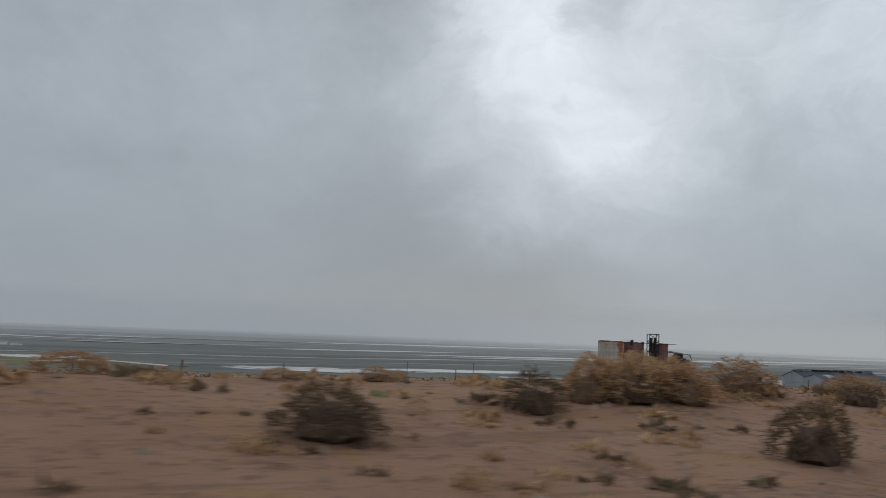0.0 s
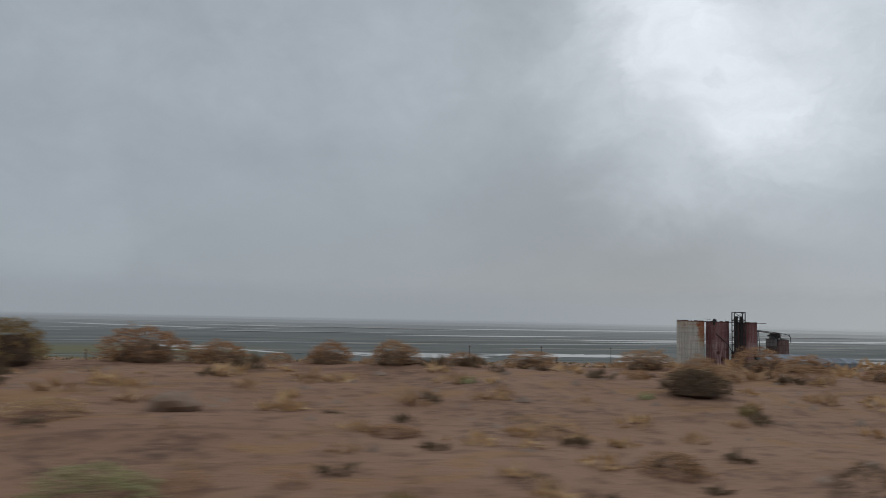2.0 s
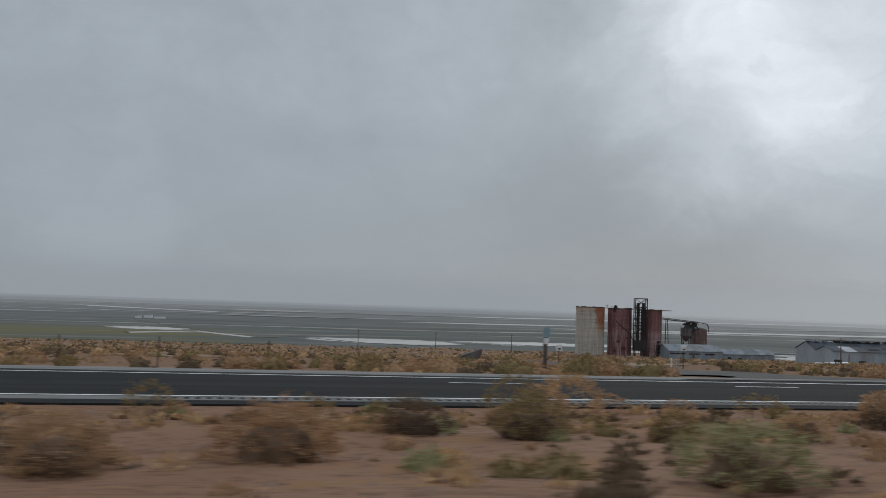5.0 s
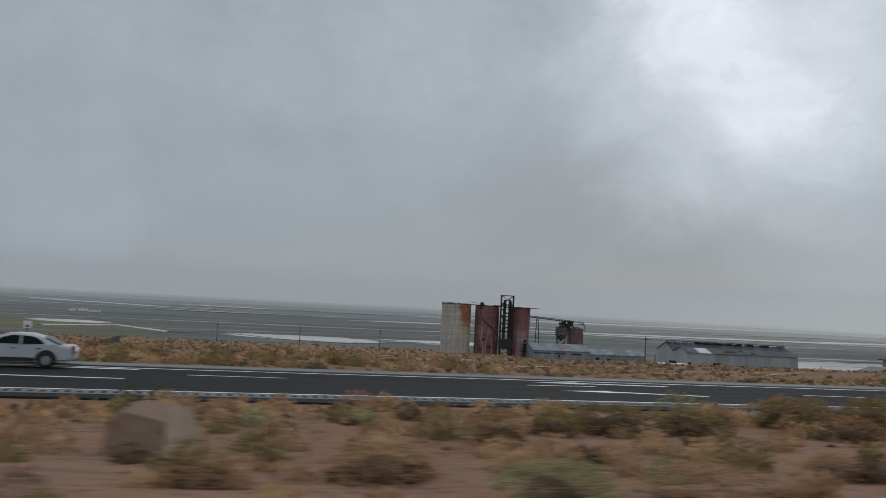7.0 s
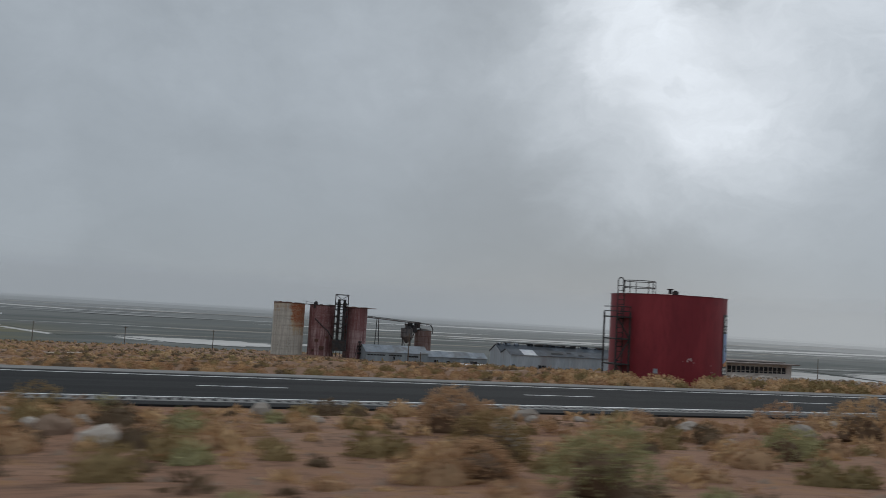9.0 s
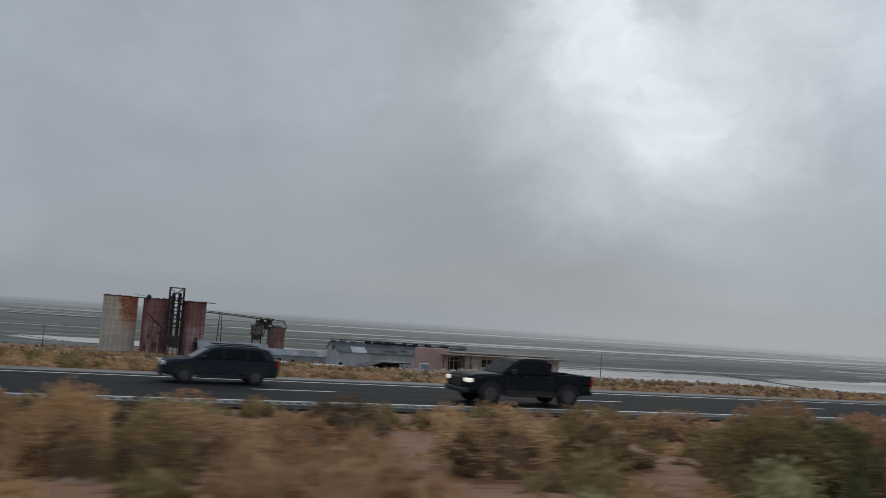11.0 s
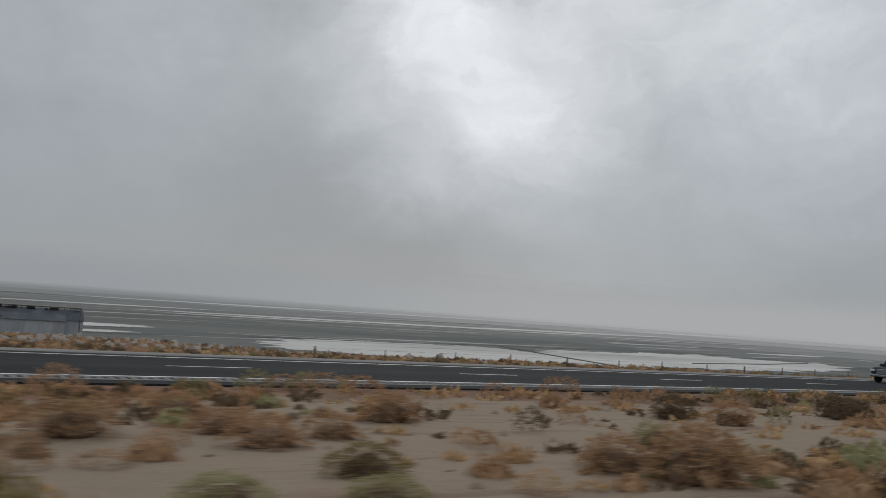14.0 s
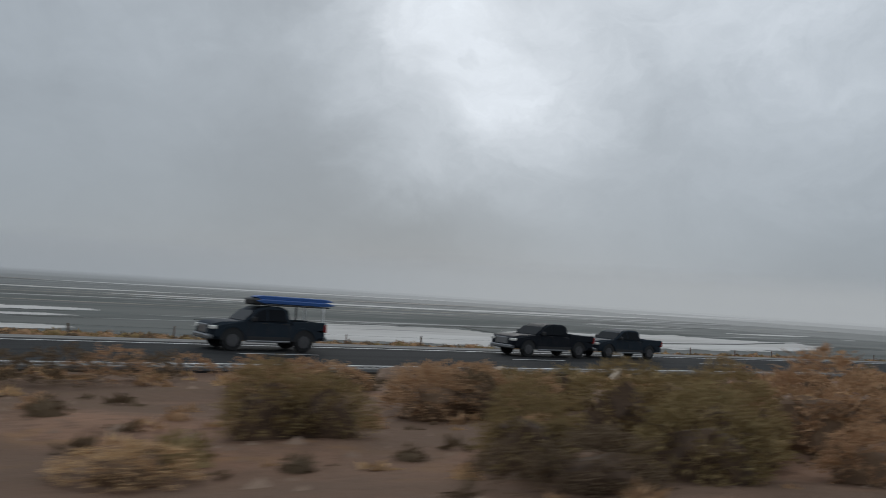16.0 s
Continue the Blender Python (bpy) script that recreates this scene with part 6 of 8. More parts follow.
# gate of the side road
for x, y, px in ((138.9, 60.0, 0.7), (149.4, 60.0, -0.95)):
    z = ground_z(x, y)
    g = thing("gate_post", pose(x, y, z), "thin rusted gate post with white pipes and a notice board", "gate")
    bm = bmesh.new()
    box(bm, -0.035, 0.035, -0.035, 0.035, -0.3, 1.62, 0.008)
    part("post", bm, M_RUSTSTEEL, g)
    bm = bmesh.new()
    box(bm, -0.25, 0.25, -0.07, -0.04, 1.36, 1.82, 0.01)
    part("notice", bm, M_WHITE, g, "white notice board")
    bm = bmesh.new()
    box(bm, -0.1, 0.12, -0.082, -0.07, 1.44, 1.56)
    part("notice_mark", bm, M_SIGNBACK, g)
    for k in range(4):
        bm = bmesh.new()
        cyl(bm, px + 0.17 * k, 0.15 - 0.05 * k, -0.3, 0.82 - 0.05 * k, 0.05, seg=10)
        part("white_pipe", bm, M_FASCIA if k else M_WHITE, g)
    bm = bmesh.new()
    bar(bm, (px - 0.1, 0.18, 0.6), (px + 0.62, 0.0, 0.55), 0.03)
    part("cross_pipe", bm, M_FASCIA, g)


def pale_track(stops, half, seed, label):
    """A broken line of bleached gravel along an old track through the brush."""
    rt = random.Random(seed)
    bm = bmesh.new()
    x = stops[0][0]
    while x < stops[-1][0]:
        long = rt.uniform(1.2, 6.5)
        pts = []
        for k in range(7):
            px = x + long * k / 6
            a, b = next(((p, q) for p, q in zip(stops, stops[1:]) if px <= q[0]), stops[-2:])
            pts.append((px, a[1] + (b[1] - a[1]) * (px - a[0]) / (b[0] - a[0]) + rt.uniform(-0.25, 0.25), half * rt.uniform(0.6, 1.2) * (0.25 if k in (0, 6) else 1)))
        low = [bm.verts.new((px, py - w, ground_z(px, py - w) + 0.09)) for px, py, w in pts]
        top = [bm.verts.new((px, py + w, ground_z(px, py + w) + 0.09)) for px, py, w in pts]
        for k in range(6):
            bm.faces.new((low[k], low[k + 1], top[k + 1], top[k]))
        x += long + rt.choice((0.4, 0.8, 1.5, 4.0))
    tagged(part("track", bm, M_SPLIT), label, "track", kind="structure")


pale_track([(150, 64), (169, 61.5), (183, 61), (198, 67), (212, 70)], 0.8, 8, "broken line of bleached gravel on the brushy slope")
pale_track([(152, 112), (165, 117), (180, 114), (200, 118)], 1.4, 9, "pale gravel track crossing the brushy slope")
ob = thing("earth_ramp", pose(148.1, 118.0, ground_z(150, 118)), "dark steel ramp plate tilted out of the slope", "ramp")
bm = bmesh.new()
prism(bm, [(0, -0.6), (3.4, -0.6), (3.4, 1.7), (0.2, 0.6)], 0, 1.2)
part("slab", bm, M_HOPPER, ob)


def fence(y_off, x0, x1, step, label, wires=(0.45, 0.85, 1.15), high=1.3, own_y=None):
    """Post-and-wire fence that follows the highway."""
    x = x0
    f = thing("wire_fence", pose(x0, 0, 0), label, "fence")
    last = None
    k = 0
    while x <= x1:
        y = float(road_mid(x)[0]) + y_off
        z = ground_z(x, y)
        bm = bmesh.new()
        lean = random.uniform(-0.06, 0.06)
        bar(bm, (x - x0, y, z - 0.3), (x - x0 + lean, y, z + high * random.uniform(0.92, 1.08)), 0.03 if k % 4 else 0.05, 6)
        part("post", bm, M_WOODPOST if k % 4 == 0 else M_RUSTSTEEL, f)
        if last:
            bm = bmesh.new()
            for wz in wires:
                bar(bm, last + Vector((0, 0, wz)), (x - x0, y, z + wz), 0.004, 3)
            part("wire", bm, M_STEEL, f)
        last = Vector((x - x0, y, z))
        x += step * random.uniform(0.9, 1.1)
        k += 1


fence(11.8, -8, 118, 4.6, "weathered post-and-wire fence along the highway")
fence(10.5, 338, 470, 4.4, "weathered post-and-wire fence above the salt flats", (0.3, 0.55), 0.62)


def pole(x, y, top, label, arm=0.0, r=0.14):
    z = ground_z(x, y)
    p = thing("utility_pole", pose(x, y, z), label, "utility pole", "utility poles")
    bm = bmesh.new()
    cyl(bm, 0, 0, -0.8, top - z, r * 1.15, r * 0.75, 10)
    part("pole", bm, M_WOODPOST, p)
    if arm:
        bm = bmesh.new()
        box(bm, -arm, arm, -0.07, 0.07, top - z - 0.75, top - z - 0.6)
        part("crossarm", bm, M_WOODPOST, p)
        for q in (-0.9, 0.9):
            bm = bmesh.new()
            cyl(bm, arm * q, 0, top - z - 0.6, top - z - 0.42, 0.06, 0.04, 8)
            part("insulator", bm, M_FASCIA, p)


pole(264.1, 179.1, -5.6, "wooden utility pole with a crossarm by the plant", 0.9)
pole(349.0, 148.0, -5.8, "lone thin wooden pole above the salt flats", 0.0, 0.09)
pole(207.0, 356.0, -12.5, "distant wooden utility pole by the lake", 0.8)
pole(240.0, 352.0, -12.4, "distant wooden utility pole by the lake", 0.8)
pole(174.0, 360.0, -12.6, "distant wooden utility pole by the lake", 0.8)
pole(267.3, 180.0, -9.6, "short wooden pole beside the shed", 0.0, 0.12)


def delineator(x, off):
    y = float(road_mid(x)[0]) + off
    d = thing("delineator", pose(x, y, ground_z(x, y)), "white plastic roadside delineator post", "delineator", "delineators")
    bm = bmesh.new()
    box(bm, -0.055, 0.055, -0.02, 0.02, -0.2, 1.1, 0.01)
    part("post", bm, M_WHITE, d)
    bm = bmesh.new()
    box(bm, -0.05, 0.05, -0.026, -0.02, 0.82, 1.0)
    part("reflector", bm, M_FASCIA, d)


for x, off in ((308.1, -5.85),):
    delineator(x, off)

# white mile marker with dark bars close to the road, and a stump post
mm = thing("mile_marker", pose(313.9, 5.0, ground_z(313.9, 5.0)), "white mile marker with dark bars on a post", "mile marker")
mh = -2.2 - ground_z(313.9, 5.0)
bm = bmesh.new()
box(bm, -0.03, 0.03, 0.005, 0.05, -0.3, mh - 0.1)
part("post", bm, M_RUSTSTEEL, mm)
bm = bmesh.new()
box(bm, -0.075, 0.075, -0.012, 0.005, 0.1, mh, 0.004)
part("plate", bm, M_WHITE, mm)
for k in range(5):
    bm = bmesh.new()
    box(bm, -0.05, 0.05, -0.017, -0.012, mh - 0.13 - k * 0.13, mh - 0.07 - k * 0.13)
    part("bar", bm, M_BLACKTRIM, mm)
post("stub_post", 352.3, 8.5, 0.75, "short grey stub post in the brush", 0.035, M_FASCIA, "post")
m2 = thing("mile_marker", pose(351.0, 5.0, ground_z(351.0, 5.0)), "slim dark blue marker post by the roadside", "marker post")
bm = bmesh.new()
box(bm, -0.05, 0.05, -0.015, 0.015, -0.3, 1.0, 0.005)
part("post", bm, plain("blue_post", (0.03, 0.05, 0.16), 0.5), m2)
bm = bmesh.new()
box(bm, -0.055, 0.055, -0.02, 0.02, 1.0, 1.08, 0.005)
part("cap", bm, M_BLACKTRIM, m2)
# torn tyre tread thrown on the median
ty = thing("tyre_scrap", pose(361.0, 19.7, ground_z(361.0, 19.7) + 0.12, 0, 0, 30), "black scrap of tyre tread lying in the brush", "tyre scrap")
bm = bmesh.new()
for k in range(9):
    a = math.pi * k / 9
    box(bm, -0.06, 0.06, -0.14, 0.14, -0.02, 0.03, 0, Matrix.Translation((0.34 * math.cos(a), 0, 0.34 * math.sin(a) - 0.1)) @ Matrix.Rotation(-a + 1.57, 4, "Y"))
part("tread", bm, M_TYRE, ty)


# ---------------------------------------------------------------- desert brush
def blades_mesh(name, verts, tris, mat):
    me = bpy.data.meshes.new(name)
    me.vertices.add(len(verts))
    me.vertices.foreach_set("co", np.asarray(verts, np.float32).reshape(-1))
    me.loops.add(len(tris) * 3)
    me.loops.foreach_set("vertex_index", np.asarray(tris, np.int32).reshape(-1))
    me.polygons.add(len(tris))
    me.polygons.foreach_set("loop_start", (np.arange(len(tris)) * 3).astype(np.int32))
    me.update()
    me.materials.append(mat)
    return me


def unit(v):
    return v / np.maximum(np.linalg.norm(v, axis=-1, keepdims=True), 1e-6)


def brush_crown(seed, tips=205, per=11, ragged=0.3):
    """Close tufts of fine leaves over a lumpy dome, one metre across and one high, open at its foot."""
    rs = np.random.RandomState(seed)
    lumps = unit(rs.normal(size=(9, 3)) * (1, 1, 0.7) + (0, 0, 0.35))
    k = np.arange(tips) + 0.5
    up = 1 - 0.97 * k / tips
    turn = k * 2.399963 + rs.normal(size=tips) * 0.25
    flat = np.sqrt(1 - up * up)
    d = unit(np.stack([flat * np.cos(turn), flat * np.sin(turn), up], -1) + rs.normal(size=(tips, 3)) * 0.06)
    d[:, 2] = np.abs(d[:, 2])
    swell = 0.80 + ragged * 1.5 * (np.max(d @ lumps.T, axis=1) - 0.72) + rs.normal(size=tips) * 0.045
    stray = rs.rand(tips) < 0.10
    swell = np.where(stray, swell + rs.uniform(0.05, 0.16, tips), swell)
    tip = d * swell[:, None] * (0.58, 0.58, 1.02)
    tip[:, 2] = tip[:, 2] * 0.90 + 0.10
    c = np.repeat(tip, per, axis=0)
    n = len(c)
    out = unit(np.repeat(d, per, axis=0) + rs.normal(size=(n, 3)) * 0.7 + (0, 0, 0.25))
    side = unit(np.cross(out, rs.normal(size=(n, 3))))
    ln, wd = rs.uniform(0.035, 0.085, (n, 1)), rs.uniform(0.010, 0.020, (n, 1))
    p = c + rs.normal(size=(n, 3)) * 0.032 - np.repeat(d, per, axis=0) * rs.uniform(0, 0.07, (n, 1))
    v = np.stack([p - side * wd, p + side * wd, p + out * ln], 1).reshape(-1, 3)
    v[:, 2] = np.maximum(v[:, 2], 0.0)
    return v, np.arange(3 * n).reshape(-1, 3)


def brush_core(seed):
    """The twiggy inside of a bush, mostly coloured dark for the shade in there."""
    bm = bmesh.new()
    bmesh.ops.create_icosphere(bm, subdivisions=2, radius=0.5)
    off = Vector((seed * 3.1, seed * 1.7, 0))
    for v in bm.verts:
        v.co *= 0.72 * (1 + 0.45 * noise.noise(v.co * 3.2 + off))
        v.co.z = max(v.co.z * 1.5 + 0.08, -0.03)
    for a in range(5):
        q = a * 1.2566 + seed
        bar(bm, (0.05 * math.cos(q), 0.05 * math.sin(q), -0.05), (0.34 * math.cos(q), 0.34 * math.sin(q), 0.55), 0.016, 4)
    return bm


TONES = {"D": (M_LEAF_DRY, "dry tan desert bush on bare sandy soil", "tan brush"),
         "R": (M_LEAF_RUST, "rust-brown dry desert bush on sandy soil", "rusty brush"),
         "O": (M_LEAF_OLIVE, "olive-brown desert bush with dry twigs", "olive brush"),
         "S": (M_LEAF_SAGE, "grey-green sagebrush on sandy soil", "sagebrush"),
         "G": (M_LEAF_GREEN, "green leafy desert shrub on sandy soil", "green shrubs"),
         "K": (M_LEAF_DARK, "dark brown tangled desert bush", "dark brush")}
PLANTS = {}
for ti, (tone, (mat, label, group)) in enumerate(TONES.items()):
    PLANTS[tone] = []
    for k in range(4):
        seed = ti * 10 + k
        v, f = brush_crown(seed, ragged=0.3 + 0.12 * k)
        me = blades_mesh("desert_bush", v, f, mat)
        core = mesh_of("twig_core", brush_core(seed), M_LEAF_GREEN if tone == "G" else M_SHADEDSTEM if tone in "KO" else M_TWIG)
        PLANTS[tone].append((me, core))


def bush(x, y, wide, high, tone, turn, k):
    mat, label, group = TONES[tone]
    me, core = PLANTS[tone][k % 4]
    ob = new("desert_bush", me)
    ob.matrix_world = pose(x, y, ground_z(x, y) - 0.02, 0, 0, turn) @ Matrix.Diagonal((wide, wide * 0.9, high * 0.9, 1))
    tagged(ob, label, "bush", group)
    if high > 0.36 * wide:
        c = new("twig_core", core)
        c.parent = ob
    return ob


# x, y, width, height of the bushes on the median, stretch by stretch
MEDIAN = []
MEDIAN.append(("D", (
    5.2, 9.4, 0.5, 0.2, 12.4, 12, 1.85, 1.08, 13.9, 12.1, 0.92, 0.97, 22.3, 11.6, 1.5, 0.84, 27.5, 9.5, 1.13, 0.2,
    30, 10.2, 1.31, 0.24, 36, 9.7, 0.69, 0.52, 45.5, 10, 0.71, 0.24, 51.1, 9.2, 0.52, 0.19, 65.9, 8.7, 0.46, 0.32,
    73, 8.4, 0.54, 0.25, 75.2, 9.3, 1, 0.9, 121.8, 18.7, 1.51, 1.34, 124.4, 13.9, 0.98, 0.7,
    128, 7.7, 0.57, 0.35, 132.2, 14.1, 1.03, 0.52, 134.2, 15.3, 0.98, 0.79, 137.6, 9.5, 1.32, 0.97, 139.6, 22.7, 1.04, 0.64,
)))
MEDIAN.append(("D", (
    147.8, 19.7, 0.91, 0.4, 169.7, 17, 0.66, 0.4, 171.9, 7.5, 0.95, 0.5, 179, 10, 0.7, 0.44,
    239.4, 22.7, 1.46, 0.69, 249.5, 11, 1.38, 1.3, 262.5, 10.2, 0.61, 0.6, 267.3, 22.7, 0.92, 0.48, 304.5, 5.7, 1.32, 1.04,
    309.5, 8.2, 0.99, 0.81, 312.4, 6.3, 1.25, 0.36, 324.1, 6.3, 0.5, 0.26, 325.8, 9.9, 0.48, 0.25, 346.6, 5.4, 0.81, 0.47,
    347.4, 5.6, 0.63, 0.38, 350.5, 8.8, 0.88, 0.59, 351, 10, 0.53, 0.46, 355.3, 9.1, 0.57, 0.43, 359.3, 9.6, 0.44, 0.19,
)))
MEDIAN.append(("D", (
    183.4, 7.1, 1.3, 0.75, 182.5, 7.5, 1.1, 0.8, 134.4, 7.3, 1.15, 0.6, 360.2, 7.9, 0.56, 0.47, 367, 7.8, 1.03, 0.43, 273.9, 8.6, 1.7, 0.8, 180.9, 7.6, 1.1, 0.45, 136.9, 11.3, 1.5, 0.84, 142.1, 11.8, 1.05, 0.6, 141.4, 8.1, 1.4, 0.7, 134, 16.7, 1.3, 0.78, 275.2, 8.2, 0.9, 0.6,
)))
MEDIAN.append(("K", (
    6.3, 9.9, 1.33, 0.74, 10.3, 11.5, 1.02, 0.72, 11.9, 16, 0.5, 0.25, 12.2, 7.8, 1.1, 0.86, 12.6, 11.7, 0.88, 0.41,
    15.6, 11.9, 0.46, 0.2, 18.2, 11.5, 0.89, 0.43, 22.8, 11.3, 1.15, 0.85, 25.3, 9, 0.81, 0.29, 32.8, 8.9, 1.4, 0.78,
    37.7, 10, 1.09, 0.67, 39, 10, 0.61, 0.25, 39.4, 9.4, 0.78, 0.68, 40.1, 7.3, 0.55, 0.23, 40.3, 7, 0.54, 0.23,
    49.7, 6.6, 0.28, 0.12, 51.4, 7.2, 0.45, 0.21, 52.4, 5.9, 0.47, 0.33, 54.3, 11.2, 1.07, 0.5, 60.9, 7.8, 0.44, 0.28,
)))
MEDIAN.append(("K", (
    61.8, 8, 0.64, 0.3, 70.7, 8.1, 0.59, 0.42, 71, 8.4, 0.39, 0.27, 76.8, 9.3, 1.53, 0.64, 126.1, 12.7, 0.74, 0.35,
    129, 17, 1.02, 0.53, 130.5, 17.7, 0.72, 0.63, 140, 9.6, 0.49, 0.26, 157.4, 7.7, 0.43, 0.25, 169.6, 9.6, 0.5, 0.2,
    171.7, 14.5, 0.85, 0.28, 171.7, 7.5, 0.46, 0.24, 174.2, 9.8, 0.76, 0.2, 176.3, 6.7, 0.75, 0.24, 183.3, 15.5, 0.53, 0.22,
    184.4, 7.4, 0.72, 0.41, 192.2, 14.1, 0.7, 0.42, 253.8, 14.4, 1.63, 0.96, 266.8, 8, 1.38, 1.25, 268.3, 13.3, 0.79, 0.62,
)))
MEDIAN.append(("K", (
    254.8, 10.6, 1.3, 0.9, 259.4, 8.9, 1.1, 0.8, 268.4, 8.1, 1.2, 0.96, 270.6, 7.4, 0.94, 0.9, 291.6, 10.8, 1.02, 0.71,
    291.9, 9.1, 0.93, 0.65, 293.5, 7.7, 1.18, 0.58, 296.3, 7.8, 1.13, 0.79, 308.6, 10, 0.85, 0.68, 314.8, 10.6, 0.6, 0.32,
    318.2, 12.1, 1.06, 0.45, 327.9, 10.9, 0.54, 0.47, 335.4, 14.3, 1, 0.67, 340.8, 13, 1.82, 0.73, 343.3, 6, 0.37, 0.22,
    344, 6.5, 0.76, 0.28, 344.6, 11.9, 0.48, 0.38, 345.8, 7.3, 0.44, 0.2, 347.8, 11.3, 0.67, 0.31, 347.8, 5.3, 0.43, 0.34,
)))
MEDIAN.append(("K", (
    348.7, 14.8, 0.82, 0.53, 349.3, 9.7, 0.64, 0.34, 353.4, 10, 0.89, 0.31, 355.4, 11.8, 0.31, 0.16, 357.4, 15.1, 0.98, 0.71,
    362, 22.7, 0.46, 0.32, 367.9, 18.4, 1.85, 0.91, 369.5, 5.6, 0.57, 0.47, 370.3, 5.3, 1.05, 0.58, 370.6, 20.2, 1.79, 0.75,
    373.5, 11.5, 1.1, 0.87, 188.9, 10.2, 0.9, 0.4, 185.3, 7.2, 0.8, 0.45,
)))
MEDIAN.append(("R", (
    3.8, 16.2, 1.44, 0.45, 5.3, 16.1, 0.53, 0.24, 7.7, 16.7, 0.89, 0.29, 8.2, 11.4, 0.33, 0.26, 9.5, 16, 0.78, 0.33,
    13.7, 11.8, 1.48, 0.74, 13.7, 7.6, 0.34, 0.21, 15, 12.1, 0.7, 0.25, 16.4, 12.8, 0.67, 0.22, 17.1, 8.7, 0.72, 0.14,
    17.2, 13.7, 1.66, 0.87, 18, 13.3, 0.54, 0.33, 19.3, 9.6, 0.29, 0.17, 20.3, 13.5, 1.06, 0.43, 20.7, 8.8, 0.37, 0.19,
    21.3, 14.1, 1.2, 0.55, 22.6, 14.4, 0.76, 0.46, 23.4, 12.3, 0.86, 0.51, 24.8, 12.4, 0.87, 0.43, 25.5, 12.8, 0.82, 0.49,
)))
MEDIAN.append(("R", (
    25.6, 9.3, 0.78, 0.35, 26.3, 14.6, 0.57, 0.3, 27.2, 14.7, 0.57, 0.3, 27.5, 7.8, 0.22, 0.14, 27.8, 14.9, 1.18, 0.52,
    29.5, 15.1, 1.11, 0.61, 30.5, 14.1, 1.07, 0.57, 30.7, 7.1, 0.31, 0.19, 31.3, 14.3, 0.91, 0.42, 32.1, 16.1, 2.03, 0.74,
    33.2, 15.3, 0.9, 0.47, 35, 16, 1.34, 0.54, 35.8, 9.7, 1.05, 0.39, 36.8, 10.3, 0.47, 0.18, 36.9, 16.1, 1.41, 0.81,
    38.2, 15.3, 0.89, 0.29, 39.8, 15.8, 0.53, 0.22, 41, 16.8, 1.4, 0.65, 42.8, 17.3, 0.97, 0.76, 46.3, 16.8, 1.52, 0.69,
)))
MEDIAN.append(("R", (
    46.9, 7.1, 0.37, 0.15, 47.6, 16.7, 1.05, 0.48, 47.7, 6.9, 0.27, 0.12, 48.7, 16.5, 0.64, 0.22, 49.1, 9.2, 0.67, 0.13,
    49.6, 16.1, 0.89, 0.5, 50.7, 15.3, 0.96, 0.51, 51.4, 7.2, 0.66, 0.23, 52.1, 15.5, 0.84, 0.31, 53.5, 15.5, 0.99, 0.43,
    54.8, 11.9, 0.83, 0.58, 56.1, 13.5, 1.37, 0.32, 56.4, 16.1, 1.08, 0.48, 57.8, 13, 0.99, 0.35, 59.1, 15.8, 1.15, 0.57,
    59.5, 12.7, 0.9, 0.34, 59.8, 11.9, 0.31, 0.16, 60.6, 16.1, 1.09, 0.46, 61.2, 12.6, 1.32, 0.39, 62.4, 8.2, 0.9, 0.47,
)))
MEDIAN.append(("R", (
    67.9, 10.9, 1.4, 0.98, 62.4, 6.9, 0.59, 0.17, 63.2, 14.2, 0.59, 0.31, 64, 8.3, 0.66, 0.24, 66.2, 12.5, 0.77, 0.41, 67.1, 11, 0.92, 0.48,
    68.9, 11.9, 1.24, 0.65, 69.2, 11.2, 0.57, 0.6, 69.9, 8, 0.47, 0.25, 70, 12.1, 0.47, 0.29, 70.7, 11.5, 0.3, 0.14,
    72.3, 11, 0.63, 0.58, 72.6, 11.1, 0.45, 0.36, 73.9, 11.3, 1.09, 0.43, 76.1, 9.3, 1.47, 0.93, 76.3, 12.4, 1.54, 0.52,
    122.7, 22.7, 1.39, 0.85, 123.2, 9.3, 0.67, 0.39, 124.7, 22.7, 1.31, 0.58, 125, 10.3, 0.99, 0.73, 125.8, 7.5, 0.59, 0.67,
)))
MEDIAN.append(("R", (
    127, 22.7, 1.03, 0.43, 129.6, 17.1, 1.7, 1.01, 129.6, 7.7, 1.15, 0.54, 130.2, 7.7, 0.85, 0.51, 132.5, 20.6, 1.55, 0.89,
    133.5, 19.4, 1.23, 0.57, 135.3, 20.7, 1.49, 0.57, 136.9, 18.2, 1.12, 0.92, 137, 12.2, 1.24, 0.74, 137.7, 17.8, 0.99, 0.67,
    138.9, 17.9, 1.17, 0.74, 139.6, 13, 0.74, 0.58, 139.7, 7, 0.89, 0.49, 141, 18.8, 1.08, 0.56, 141.2, 8, 0.81, 0.59,
    142.3, 12.6, 0.95, 0.6, 143.9, 20.2, 0.74, 0.39, 144.9, 10.3, 1.35, 0.62, 146, 20.4, 0.66, 0.35, 146.3, 10.4, 0.46, 0.21,
)))
